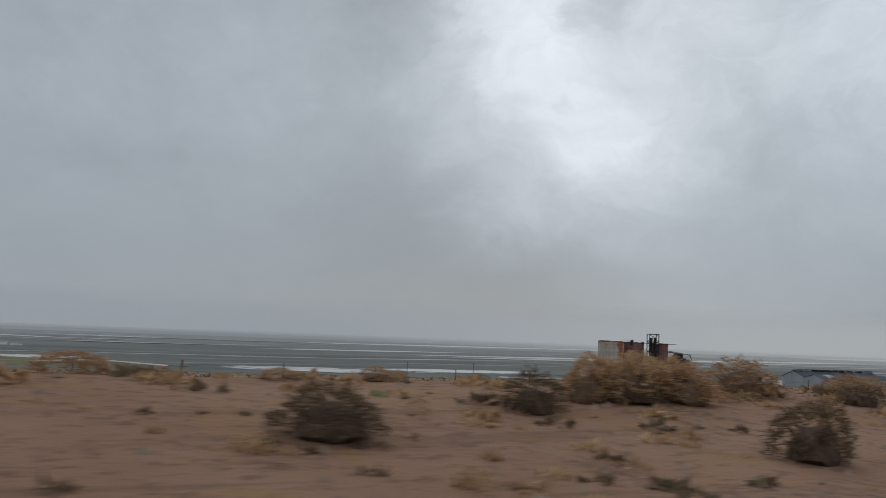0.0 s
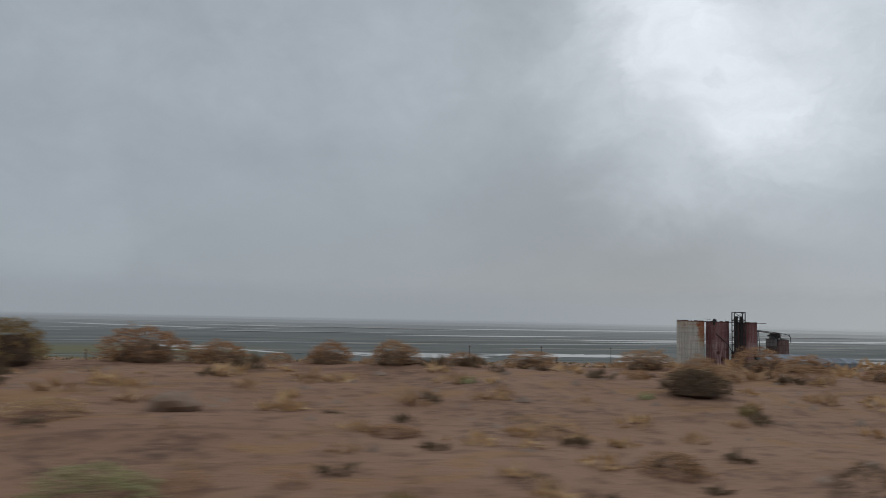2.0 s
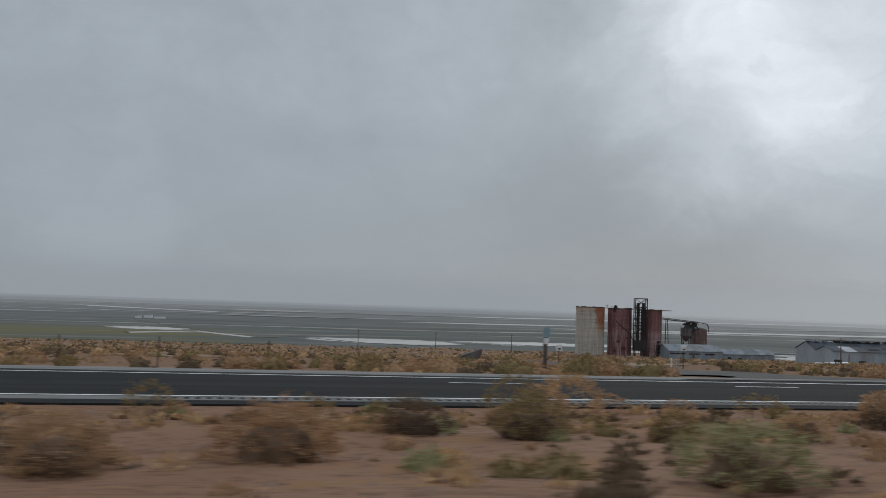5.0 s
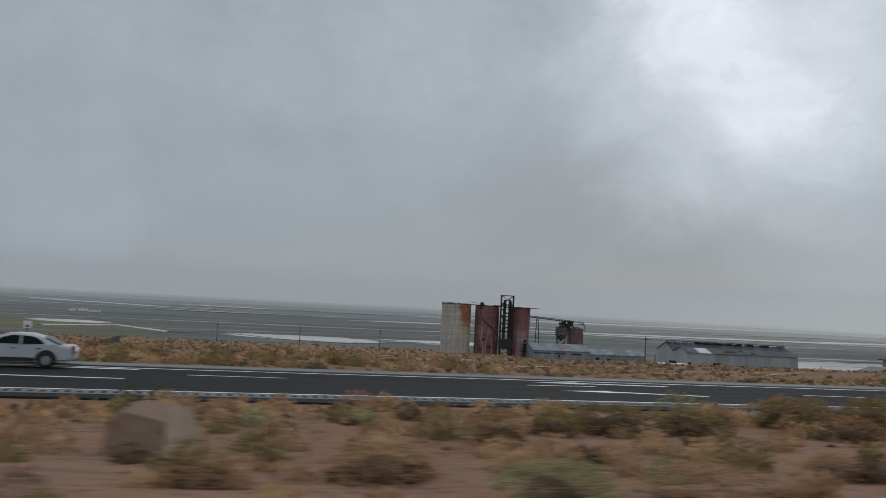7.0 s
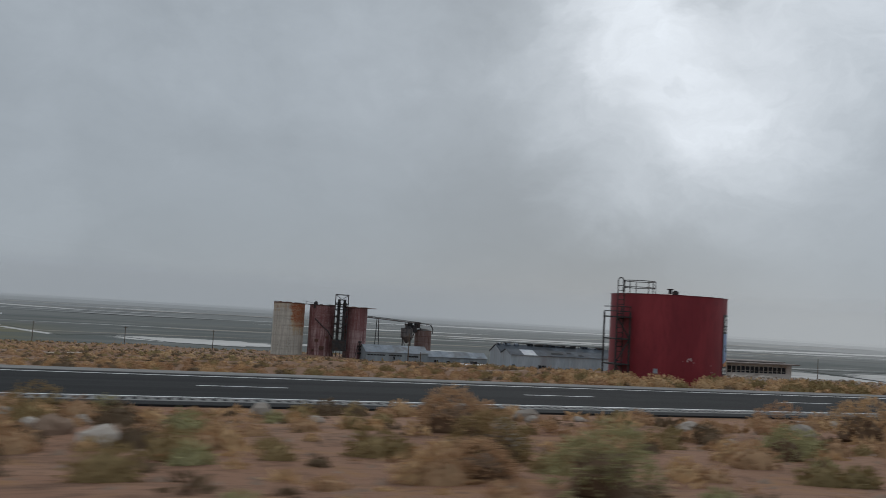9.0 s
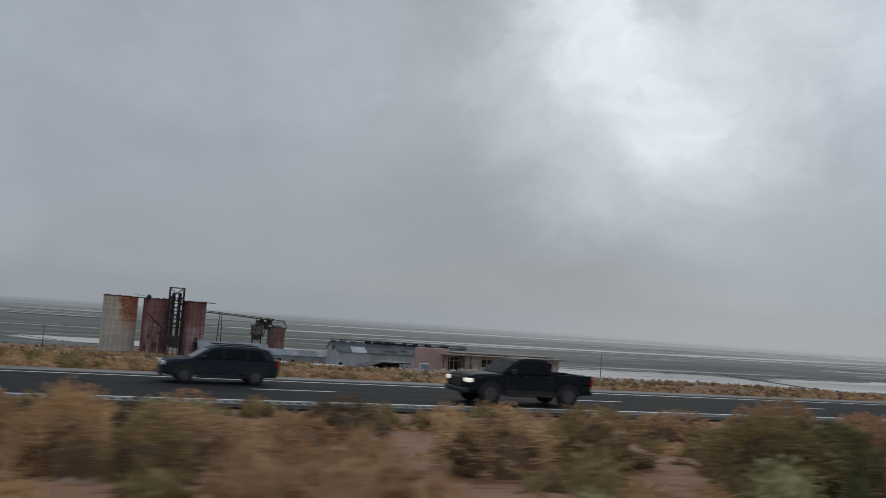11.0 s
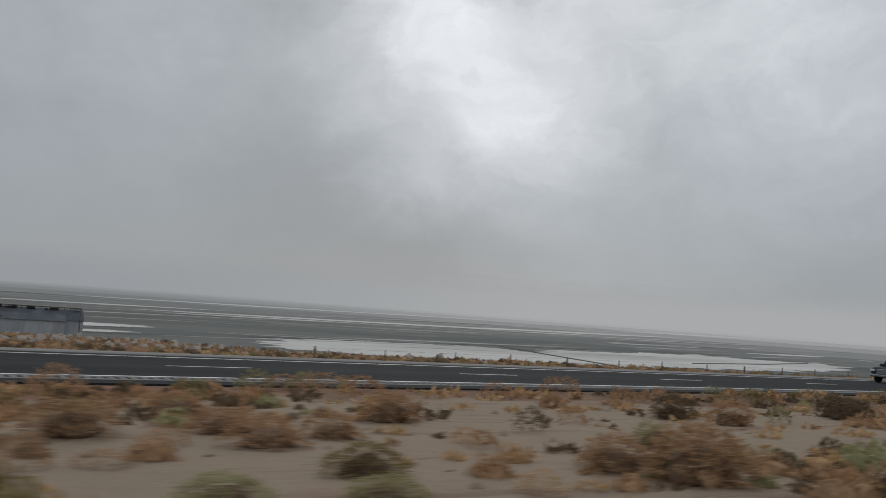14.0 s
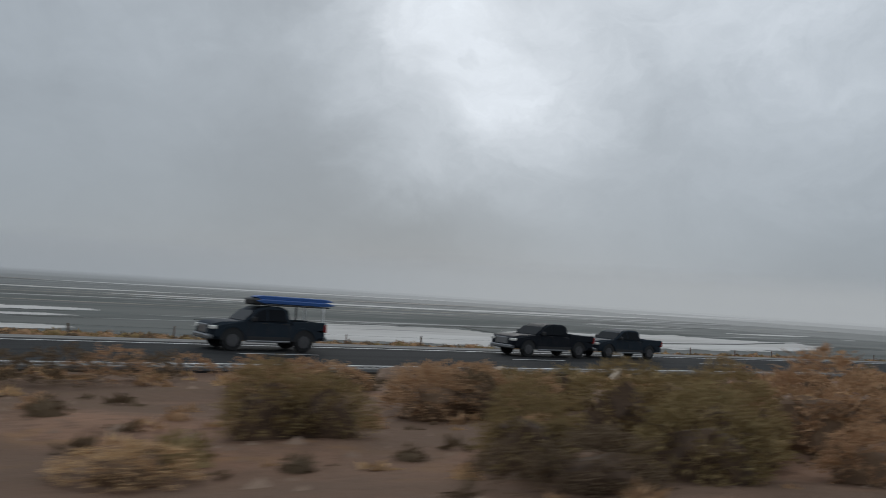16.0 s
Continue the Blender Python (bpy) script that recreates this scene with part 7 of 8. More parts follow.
MEDIAN.append(("R", (
    146.4, 10, 0.56, 0.25, 147.2, 9.2, 0.7, 0.24, 158.9, 8.7, 0.81, 0.33, 159.4, 17.2, 1.09, 0.5,
    160.9, 9.6, 1.21, 0.49, 162.8, 20, 1.13, 0.68, 163.7, 20.5, 1.6, 0.53, 163.7, 13.3, 1.08, 0.56, 163.8, 7.5, 1.19, 0.37,
    164.1, 17.3, 1, 0.52, 167, 9.4, 0.95, 0.41, 170.2, 14.3, 0.56, 0.59, 170.7, 17.2, 0.78, 0.58, 172.5, 14.9, 1.07, 0.49,
    173.7, 12.4, 0.51, 0.31, 174.6, 7.9, 0.89, 0.59, 175.8, 22.7, 1.05, 0.45, 176, 11.3, 0.67, 0.33, 176.5, 22.5, 1.28, 0.76,
)))
MEDIAN.append(("R", (
    177.4, 21.1, 1.3, 0.45, 179.9, 12.4, 1.23, 0.52, 180.9, 7.7, 0.73, 0.41, 181.2, 17.1, 1.32, 0.44, 181.5, 8.9, 0.58, 0.24,
    184.5, 18.2, 1.38, 0.66, 186, 8.2, 1.02, 0.47, 188, 18.6, 1.5, 0.66, 189.2, 8.6, 0.73, 0.38, 195.8, 16.3, 0.69, 0.36,
    200.2, 19.4, 2.03, 1.06, 237.1, 22.7, 1.89, 0.76, 238.5, 8, 0.77, 0.65, 241.4, 8.1, 1.01, 0.8, 243.1, 13.8, 0.9, 0.53,
    244.4, 9.1, 1.35, 0.86, 245.2, 13.6, 1.36, 0.66, 246, 22.7, 0.92, 0.4, 246.1, 16.4, 1.63, 1.1, 247.6, 14.5, 2.11, 1.35,
)))
MEDIAN.append(("R", (
    247.7, 22.7, 1.41, 0.49, 248.2, 16.8, 1.2, 0.7, 249.7, 19.5, 1.31, 0.77, 251.1, 14.1, 1.6, 0.78, 251.1, 11.7, 1.67, 0.82,
    252.1, 20.7, 1.37, 0.72, 252.7, 12.7, 1.19, 0.75, 
    261, 11.2, 0.79, 0.64, 261.9, 12.2, 1.33, 1.15, 262.6, 16.9, 1.28, 0.74, 263.6, 11.2, 0.97, 0.82, 264.2, 17.9, 1.17, 0.61,
    264.5, 10.8, 1.09, 0.72, 266, 10.1, 0.55, 0.43, 266.6, 14.5, 1.1, 0.89, 268.8, 20.2, 1.78, 0.93, 269.8, 7.4, 1.46, 0.92,
)))
MEDIAN.append(("R", (
    270.6, 16.3, 0.78, 0.41, 274, 8.6, 1.58, 0.83, 275.4, 22, 1.84, 0.74, 277.4, 21.6, 1.76, 0.77, 279.2, 19.1, 1.23, 0.72,
    281.5, 20.7, 1.13, 0.59, 287.2, 20.8, 1.48, 0.42, 289.1, 12.3, 1.12, 0.86, 290.4, 13.4, 1.62, 0.95, 290.5, 11.2, 1.24, 0.96,
    291.4, 7.1, 0.8, 0.42, 292, 10, 1.39, 0.95, 292.1, 15.6, 1.25, 0.83, 297.9, 14.2, 1.41, 0.81, 298.3, 12.8, 1.6, 0.77,
    299.6, 7, 0.56, 0.35, 300.1, 17.6, 0.93, 0.65, 301.2, 7, 0.74, 0.45, 301.5, 12.2, 1.78, 1.15, 303.2, 11.2, 1.4, 0.59,
)))
MEDIAN.append(("R", (
    303.6, 22.8, 1.36, 0.77, 303.7, 6.2, 1.46, 0.91, 306, 17.2, 1.97, 0.94, 309, 8.1, 1.22, 0.94, 309.3, 14.6, 1.63, 0.71,
    309.3, 18.7, 1.6, 0.67, 312.6, 10.1, 0.53, 0.24, 316, 13.2, 1.23, 0.54, 317.1, 15.6, 1.31, 0.63, 317.8, 10, 1.67, 0.82,
    319.4, 11.3, 1.4, 0.56, 319.5, 14.3, 0.98, 0.39, 320, 9.2, 0.54, 0.35, 320.7, 9.1, 0.55, 0.19, 320.9, 11.7, 1.15, 0.5,
    321.9, 11, 0.53, 0.28, 322.2, 20.2, 1.19, 0.76, 323, 10.3, 1.08, 0.44, 323, 11.9, 0.98, 0.43, 323.4, 15.2, 1.13, 0.52,
)))
MEDIAN.append(("R", (
    324.3, 11, 0.92, 0.4, 325.7, 9.3, 0.46, 0.28, 325.9, 7.1, 0.86, 0.49, 326.3, 6.2, 1.27, 0.73, 326.5, 13.1, 1.06, 0.56,
    328.8, 22.7, 1.18, 0.51, 329.1, 20.6, 1.55, 0.61, 330.7, 12.8, 0.59, 0.38, 331.1, 22.1, 1.34, 0.55, 333.8, 16.9, 0.74, 0.39,
    333.9, 6.1, 0.35, 0.26, 334.3, 11.7, 1.01, 0.56, 334.8, 20.5, 1.05, 0.5, 335.3, 6.4, 0.91, 0.42, 336.8, 4.9, 0.8, 0.39,
    338.3, 4.8, 1.06, 0.49, 338.6, 18.8, 0.98, 0.47, 339.4, 22.7, 1.46, 0.64, 344, 13.4, 1.14, 0.41, 347.7, 9.6, 0.51, 0.31,
)))
MEDIAN.append(("R", (
    347.9, 11.3, 0.83, 0.44, 350.1, 10.1, 0.43, 0.4, 350.8, 13.3, 0.53, 0.33, 352.7, 17.1, 1.43, 0.62, 355, 11.5, 0.49, 0.38,
    356.7, 11.4, 0.95, 0.54, 358.4, 13.9, 0.77, 0.45, 359.2, 8.6, 0.74, 0.16, 364.2, 18.8, 0.84, 0.44, 369.5, 19, 1.75, 0.81,
    372.6, 22.8, 1.49, 0.62, 372.6, 17, 2.31, 0.83, 372.9, 11.7, 1.53, 1.06, 373.1, 4.5, 0.9, 0.69, 373.9, 17.1, 1.72, 0.72,
    374.1, 22, 1.37, 0.62, 374.3, 12.3, 2.33, 1.01, 374.9, 6.1, 1.7, 1.28, 378.6, 18.8, 1.92, 0.81, 378.9, 7.6, 1.52, 1.01,
)))
MEDIAN.append(("G", (
    40.8, 6.1, 1.21, 0.79, 60.2, 6.4, 0.53, 0.42, 74.6, 6.4, 0.82, 0.26, 134.5, 22.4, 1.9, 0.84, 136.5, 22.7, 1.92, 0.81,
    148, 9, 0.62, 0.44, 157.5, 22.4, 0.67, 0.67, 158.2, 22.4, 0.62, 0.69, 315, 4.9, 1.37, 0.88, 349.1, 4.5, 0.84, 0.7,
    351.5, 22.7, 0.45, 0.4, 278.1, 8.6, 1.74, 1.08, 282.2, 9.6, 1.7, 1.08, 276.1, 9.6, 1.1, 1.0, 258.0, 7.7, 1.25, 1.0,
)))
MEDIAN.append(("O", (
    44, 16.5, 1.58, 0.96, 121, 20.4, 1.46, 1.05, 129.8, 22.7, 1.63, 0.59, 134.7, 7.4, 0.7, 0.39, 135.5, 6.9, 0.9, 0.38,
    137.4, 21.2, 0.96, 0.59, 148, 8.9, 0.6, 0.35, 165.7, 15.5, 1.16, 0.55, 167.3, 16, 1.59, 0.77, 167.7, 19, 1.23, 0.52,
    168.5, 15, 1.44, 0.63, 169.6, 7.9, 0.62, 0.3, 172.9, 17.1, 2.12, 0.89, 173.9, 16.1, 1.23, 1, 175.7, 19.8, 0.99, 0.67,
    179.2, 20.2, 1.91, 0.93, 180.4, 22.7, 1.58, 0.75, 183, 7.2, 0.76, 0.37, 184.5, 22.7, 1.37, 0.5, 186.1, 19.4, 1.54, 0.65,
)))
MEDIAN.append(("O", (
    187, 7.6, 0.99, 0.46, 193, 17.3, 1.53, 0.8, 237.3, 15.6, 1.35, 0.61, 239.7, 7.9, 0.94, 1.04, 240.1, 8, 0.75, 0.84,
    244.2, 11.4, 1.08, 0.96, 244.8, 8.4, 1.56, 0.86, 246.5, 8.1, 1.12, 0.55, 246.7, 11.1, 1.49, 1.27, 250.3, 9.6, 1, 0.85,
    254.8, 10.3, 1.58, 0.99, 257.3, 8.1, 1.44, 0.98, 261.6, 11.9, 0.92, 0.97, 268.1, 13.7, 1.28, 0.99, 268.4, 9.1, 1.35, 1.3,
    270.3, 13.9, 1.29, 1.24, 281.1, 11.3, 0.96, 0.61, 282.1, 10.1, 1.29, 0.87, 285.3, 8.2, 0.86, 0.62,
)))
MEDIAN.append(("O", (
    297.9, 7.8, 1.24, 0.96, 298.5, 7, 1.18, 1.08, 311.9, 11, 1.16, 0.73, 312.3, 8.7, 0.73, 0.42, 314.7, 13.7, 1.29, 0.68, 323, 7.8, 0.82, 0.4,
    335.2, 5.4, 1.01, 0.32, 345.8, 6.3, 0.97, 0.41, 346, 19.4, 0.9, 0.47, 348.7, 5.2, 0.73, 0.65, 348.8, 4.5, 1.23, 0.9,
    352.1, 18.1, 1.07, 0.54, 353.8, 15.7, 0.9, 0.47, 358.8, 15.5, 0.74, 0.39, 363, 20.6, 0.91, 0.49, 369.3, 10, 1.39, 1.06,
    369.9, 9.6, 1.11, 0.87, 370.4, 6.4, 1.09, 1.08, 371.8, 5.4, 1.5, 1.09, 372.7, 7.3, 1.49, 1.18, 373.1, 6.1, 1.55, 1.32,
)))
MEDIAN.append(("O", (
    375.5, 8.8, 1.4, 1.01, 375.6, 12.3, 1.96, 1.03, 276.6, 8.9, 1.72, 1.28, 257.2, 7.9, 1.4, 1.05, 256.6, 10.7, 1.73, 1.0, 179.9, 13.8, 1.5, 0.84, 283.4, 8.7, 1.0, 0.8,
)))
MEDIAN.append(("S", (
    46.3, 7, 0.9, 0.28, 58.7, 7.3, 0.67, 0.6, 126.5, 12.9, 1.57, 1, 127.2, 13.8, 1.17, 0.85, 138, 22.7, 0.83, 0.43,
    144.6, 22.4, 1.29, 0.45, 151.3, 8.1, 0.35, 0.2, 161.9, 7.1, 1.06, 0.44, 170.6, 7.4, 0.9, 0.3, 171.4, 20, 1.16, 0.88,
    175.2, 7.1, 1.29, 0.44, 239.2, 7.8, 0.76, 1.18, 249.8, 22.7, 0.96, 0.47, 284.9, 8.4, 1.3, 0.85, 285.6, 7.8, 1.3, 0.85, 286.5, 7.7, 1.0, 0.7,
    286.5, 8, 0.76, 0.62, 321, 6.6, 0.78, 0.29, 322.3, 6.2, 0.66, 0.27,
)))
MEDIAN.append(("S", (
    135.6, 7.2, 1.2, 0.55, 326.2, 22.5, 0.69, 0.36, 327.9, 22.8, 1.04, 0.64, 329.1, 9.3, 0.68, 0.46, 329.3, 22.7, 0.98, 0.62, 330.7, 22.7, 0.53, 0.38,
    337.5, 12.7, 0.53, 0.47, 347.8, 22.7, 0.91, 0.4, 355.7, 15.2, 1.07, 0.63, 356.7, 5.6, 0.27, 0.22, 358.2, 6.7, 0.34, 0.3,
    358.7, 13.2, 1.28, 0.53,
)))
rs = random.Random(3)
spots = []
SMALL = {tone: [] for tone in TONES}


def grow(x, y, wide, high, tone):
    """Nearer and larger bushes are things of their own; the small ones far off are joined by kind."""
    if wide > 1.75:
        for side in (-0.3, 0.02, 0.31):
            q = rs.uniform(0.5, 0.62)
            grow(x + side * wide, y + rs.uniform(-0.25, 0.25) * wide, wide * q, high * rs.uniform(0.78, 1.02), tone)
        return None
    turn, k = rs.uniform(0, 360), rs.randrange(4)
    if y < 17.5 and wide > 0.62:
        return bush(x, y, wide, high, tone, turn, k)
    SMALL[tone].append((x, y, wide, high, turn, k))


for tone, rows in MEDIAN:
    for i in range(0, len(rows), 4):
        x, y, wide, high = rows[i:i + 4]
        burnt = 287 < x < 306 and tone in "DR"
        tawny = 236 < x < 255 and 6.5 < y < 13 and tone in "OS" and i % 8 == 0
        grow(x, y, wide, high, "D" if tawny else ("K" if i % 8 else "O") if burnt else tone)
        spots.append((x, y))
# the stretches between, with the same mixture
for lo, hi, n in ((84, 122, 46), (196, 246, 60), (385, 440, 40)):
    for _ in range(n):
        x, y = rs.uniform(lo, hi), rs.uniform(6.5, 21.5)
        if all((x - a) ** 2 + (y - b) ** 2 > 1.7 for a, b in spots):
            wide = rs.choice((0.6, 0.8, 1.0, 1.2, 1.6))
            grow(x, y, wide, wide * rs.uniform(0.5, 0.75), rs.choice("RRRRDOOKS"))
            spots.append((x, y))


for tone, rows in SMALL.items():
    vs, fs, n = [], [], 0
    for x, y, wide, high, turn, k in rows:
        v, f = brush_crown(list(TONES).index(tone) * 10 + k, tips=95, per=11, ragged=0.4)
        c, s = math.cos(radians(turn)), math.sin(radians(turn))
        v = v * (wide, wide, high)
        v = np.stack([v[:, 0] * c - v[:, 1] * s + x, v[:, 0] * s + v[:, 1] * c + y, v[:, 2] + ground_z(x, y) - 0.02], -1)
        vs.append(v)
        fs.append(f + n)
        n += len(v)
    if vs:
        tagged(new("median_brush", blades_mesh("median_brush", np.concatenate(vs), np.concatenate(fs), TONES[tone][0])), "small " + TONES[tone][1].replace(" bush", " bushes"), "brush", kind="stuff")


def clumps(name, px, py, wide, mat, per, leaf, seed, label, core=True, hgt=0.6):
    """Many small bushes in one mesh."""
    rs = np.random.RandomState(seed)
    n = len(px)
    pz = land(px, py)
    base = np.stack([px, py, pz - 0.03], -1)
    d = unit(rs.normal(size=(n, per, 3)) * (1, 1, 0.8) + (0, 0, 0.4))
    d[..., 2] = np.abs(d[..., 2])
    w = wide[:, None, None]
    c = base[:, None, :] + d * w * (0.5, 0.5, hgt) * rs.uniform(0.6, 1.0, (n, per, 1))
    out = unit(d + rs.normal(size=(n, per, 3)) * 0.7)
    side = unit(np.cross(out, rs.normal(size=(n, per, 3))))
    ln = leaf * w * rs.uniform(0.7, 1.3, (n, per, 1))
    v = np.stack([c - side * ln * 0.38, c + side * ln * 0.38, c + out * ln], 2).reshape(-1, 3)
    t = np.arange(len(v)).reshape(-1, 3)
    if core:
        q = np.arange(6) * (math.pi / 3)
        foot = np.stack([np.cos(q) * 0.42, np.sin(q) * 0.42, q * 0], -1)
        waist = np.stack([np.cos(q + 0.5) * 0.33, np.sin(q + 0.5) * 0.33, q * 0 + hgt * 0.5], -1)
        o = np.concatenate([foot, waist, [(0, 0, hgt * 0.78)]])
        ov = (base[:, None, :] + o[None] * w * rs.uniform(0.8, 1.12, (n, 13, 1))).reshape(-1, 3)
        ot = np.array([f for k in range(6) for f in ((k, (k + 1) % 6, 6 + k), ((k + 1) % 6, 6 + (k + 1) % 6, 6 + k), (6 + k, 6 + (k + 1) % 6, 12))])
        t2 = (ot[None] + (np.arange(n) * 13)[:, None, None]).reshape(-1, 3) + len(v)
        v, t = np.concatenate([v, ov]), np.concatenate([t, t2])
    return tagged(new(name, blades_mesh(name, v, t, mat)), label, "brush", kind="stuff")


def scatter(n, x0, x1, y0, y1, seed, clear=()):
    rs = np.random.RandomState(seed)
    x = rs.uniform(x0, x1, n)
    y = y0 + (y1 - y0) * rs.rand(n) ** 1.25
    patch = ripple(x, y, 34, seed + 50) + 0.6 * ripple(x, y, 11, seed + 51)
    ok = patch + rs.uniform(-1.2, 1.2, n) > -0.55
    for a, b, c, d in clear:
        ok &= ~((x > a) & (x < b) & (y > c) & (y < d))
    if y1 < 24:
        ok &= ~((x > 343.5) & (x < 354) & (y > 8.2) & (y < 17.5))
    return x[ok], y[ok], rs


DRIVE = (136.5, 150.5, 34, 74)
CLEAR = [DRIVE, (304, 337, 128, 152), (323, 368, 247, 285), (255, 342, 304, 342), (233.5, 242.2, 44, 52.5), (291, 302, 216, 222)]
for k, (mat, share, label) in enumerate(((M_LEAF_RUST, 3300, "rust-brown brush covering the slope beyond the highway"),
                                         (M_LEAF_DRY, 900, "tan dry brush covering the slope beyond the highway"),
                                         (M_LEAF_OLIVE, 2300, "olive brush covering the slope beyond the highway"),
                                         (M_LEAF_DARK, 3000, "dark brush scattered on the slope beyond the highway"))):
    x, y, r2 = scatter(int(share * 1.7), -25, 470, 37.8, 90, 20 + k, CLEAR)
    ok = r2.rand(len(x)) < 0.36 + 0.64 * smooth(x, 150, 185)
    x, y = x[ok], y[ok]
    clumps("slope_brush", x, y, (0.25 + (1.2 - 0.7 * smooth(x, 150, 185)) * r2.rand(len(x)) ** 1.7), mat, 34, 0.15, 30 + k, label, hgt=0.5)
    x, y, r2 = scatter(int(share * 0.9), -25, 480, 85, 135, 25 + k, CLEAR)
    clumps("slope_brush", x, y, (0.35 + (1.0 - 0.3 * smooth(x, 150, 185)) * r2.rand(len(x)) ** 1.5), mat, 24, 0.16, 35 + k, label, hgt=0.5)
    x, y, r2 = scatter(int(share * 1.7), -60, 560, 130, 420, 40 + k, CLEAR)
    clumps("far_brush", x, y, r2.uniform(0.7, 1.9, len(x)), mat, 7, 0.26, 50 + k, "distant " + label, hgt=0.45)
# fuller bushes close behind the highway
for k, (tone, n, x0, x1) in enumerate((("O", 46, 92, 172), ("R", 40, 92, 172), ("D", 150, 200, 268), ("R", 170, 200, 268), ("O", 110, 200, 268), ("D", 62, 224, 256), ("O", 40, 224, 256))):
    x, y, r2 = scatter(n, x0, x1, 37.2, 46 if x0 == 224 else 58, 210 + k, CLEAR)
    clumps("verge_brush", x, y, r2.uniform(0.8, 1.7, len(x)) if x0 < 100 else r2.uniform(0.8, 1.5, len(x)) if x0 == 224 else r2.uniform(0.35, 0.8, len(x)), TONES[tone][0], 260, 0.10, 220 + k, "scattered " + TONES[tone][1].replace(" bush", " bushes"), hgt=0.55)
for k, (tone, n) in enumerate((("R", 420), ("K", 420), ("O", 380), ("D", 50))):
    x, y, r2 = scatter(n, 268, 420, 37.5, 62, 460 + k, CLEAR)
    clumps("verge_brush", x, y, r2.uniform(0.3, 0.85, len(x)), TONES[tone][0], 70, 0.12, 470 + k, "low " + TONES[tone][1].replace(" bush", " bushes"), hgt=0.5)
# the thicket on both sides of the side road's mouth
for k, (tone, n, lo, hi) in enumerate((("O", 34, 1.0, 2.1), ("D", 30, 0.8, 1.7), ("R", 34, 0.8, 1.8), ("K", 14, 0.7, 1.3))):
    for q, (x0, x1, y0, y1) in enumerate(((122, 138.6, 39.5, 58), (151.5, 176, 38.5, 60))):
        x, y, r2 = scatter(n, x0, x1, y0, y1, 410 + 5 * k + q, CLEAR)
        clumps("verge_brush", x, y, r2.uniform(lo, hi, len(x)) * (1 if q == 0 else 0.72), TONES[tone][0], 240, 0.09, 430 + 5 * k + q, "dense " + TONES[tone][1].replace(" bush", " bushes"), hgt=0.55)
# low brush between the larger bushes
for k, (tone, n) in enumerate((("R", 420), ("D", 260), ("K", 230), ("O", 220), ("S", 90))):
    x, y, r2 = scatter(n, 112, 440, 6.0, 22.8, 80 + k)
    ok = ~((np.abs(x - 333) < 10) & (np.abs(y - 13.5) < 4.5))
    x, y = x[ok], y[ok]
    clumps("low_brush", x, y, r2.uniform(0.28, 0.75, len(x)), TONES[tone][0], 130, 0.14, 90 + k, "low " + TONES[tone][1].replace(" bush", " bushes"), hgt=0.5)
    x, y, r2 = scatter(n // 6, -5, 112, 6.0, 22.0, 85 + k)
    clumps("low_brush", x, y, r2.uniform(0.2, 0.5, len(x)), TONES[tone][0], 120, 0.13, 95 + k, "low " + TONES[tone][1].replace(" bush", " bushes"), hgt=0.4)
for k, (tone, n) in enumerate((("R", 230), ("D", 110), ("O", 110), ("K", 90), ("S", 16))):
    x, y, r2 = scatter(n, 154, 232, 9.0, 22.6, 280 + k)
    clumps("median_scrub", x, y, r2.uniform(0.35, 0.95, len(x)), TONES[tone][0], 230, 0.10, 290 + k, "scattered " + TONES[tone][1].replace(" bush", " bushes"), hgt=0.56)
# the thicket between the carriageways where the road begins to fall
for k, (tone, n) in enumerate((("R", 190), ("D", 170), ("O", 150), ("S", 60), ("K", 60))):
    x, y, r2 = scatter(int(n * 0.8), 232, 317, 6.6, 22.6, 180 + k)
    if tone in "DS":
        x, y = x[x < 286], y[x < 286]
    clumps("thicket", x, y, r2.uniform(0.45, 1.2, len(x)), TONES[tone][0], 330, 0.095, 190 + k, "dense " + TONES[tone][1].replace(" bush", " bushes"), hgt=0.58)
# close scrub on both sides of the silt
for k, (tone, n) in enumerate((("R", 60), ("K", 44), ("S", 40), ("O", 46), ("D", 26))):
    for q, (x0, x1, y0, y1) in enumerate(((337, 349, 7.2, 11.0), (341, 362, 12.5, 22.4), (326, 345, 4.6, 6.9), (312, 326, 14.0, 22.6))):
        x, y, r2 = scatter(n, x0, x1, y0, y1, 310 + 9 * k + q)
        clumps("close_scrub", x, y, r2.uniform(0.25, 0.75, len(x)), TONES[tone][0], 150, 0.12, 370 + 9 * k + q, "close low " + TONES[tone][1].replace(" bush", " bushes"), hgt=0.5)
# small dry tufts and twigs on the median
for k, (mat, n, label) in enumerate(((M_LEAF_DRY, 3200, "short tan grass tufts on the sandy median"), (M_LEAF_RUST, 2600, "low rust-brown twigs on the sandy median"),
                                     (M_LEAF_DARK, 2400, "dark dead twigs on the sandy median"))):
    x, y, r2 = scatter(n, -8, 430, 4.2, 23.0, 60 + k)
    clumps("ground_tufts", x, y, r2.uniform(0.12, 0.5, len(x)) * (0.5 + 0.05 * y), mat, 22, 0.32, 70 + k, label, core=False, hgt=0.28)

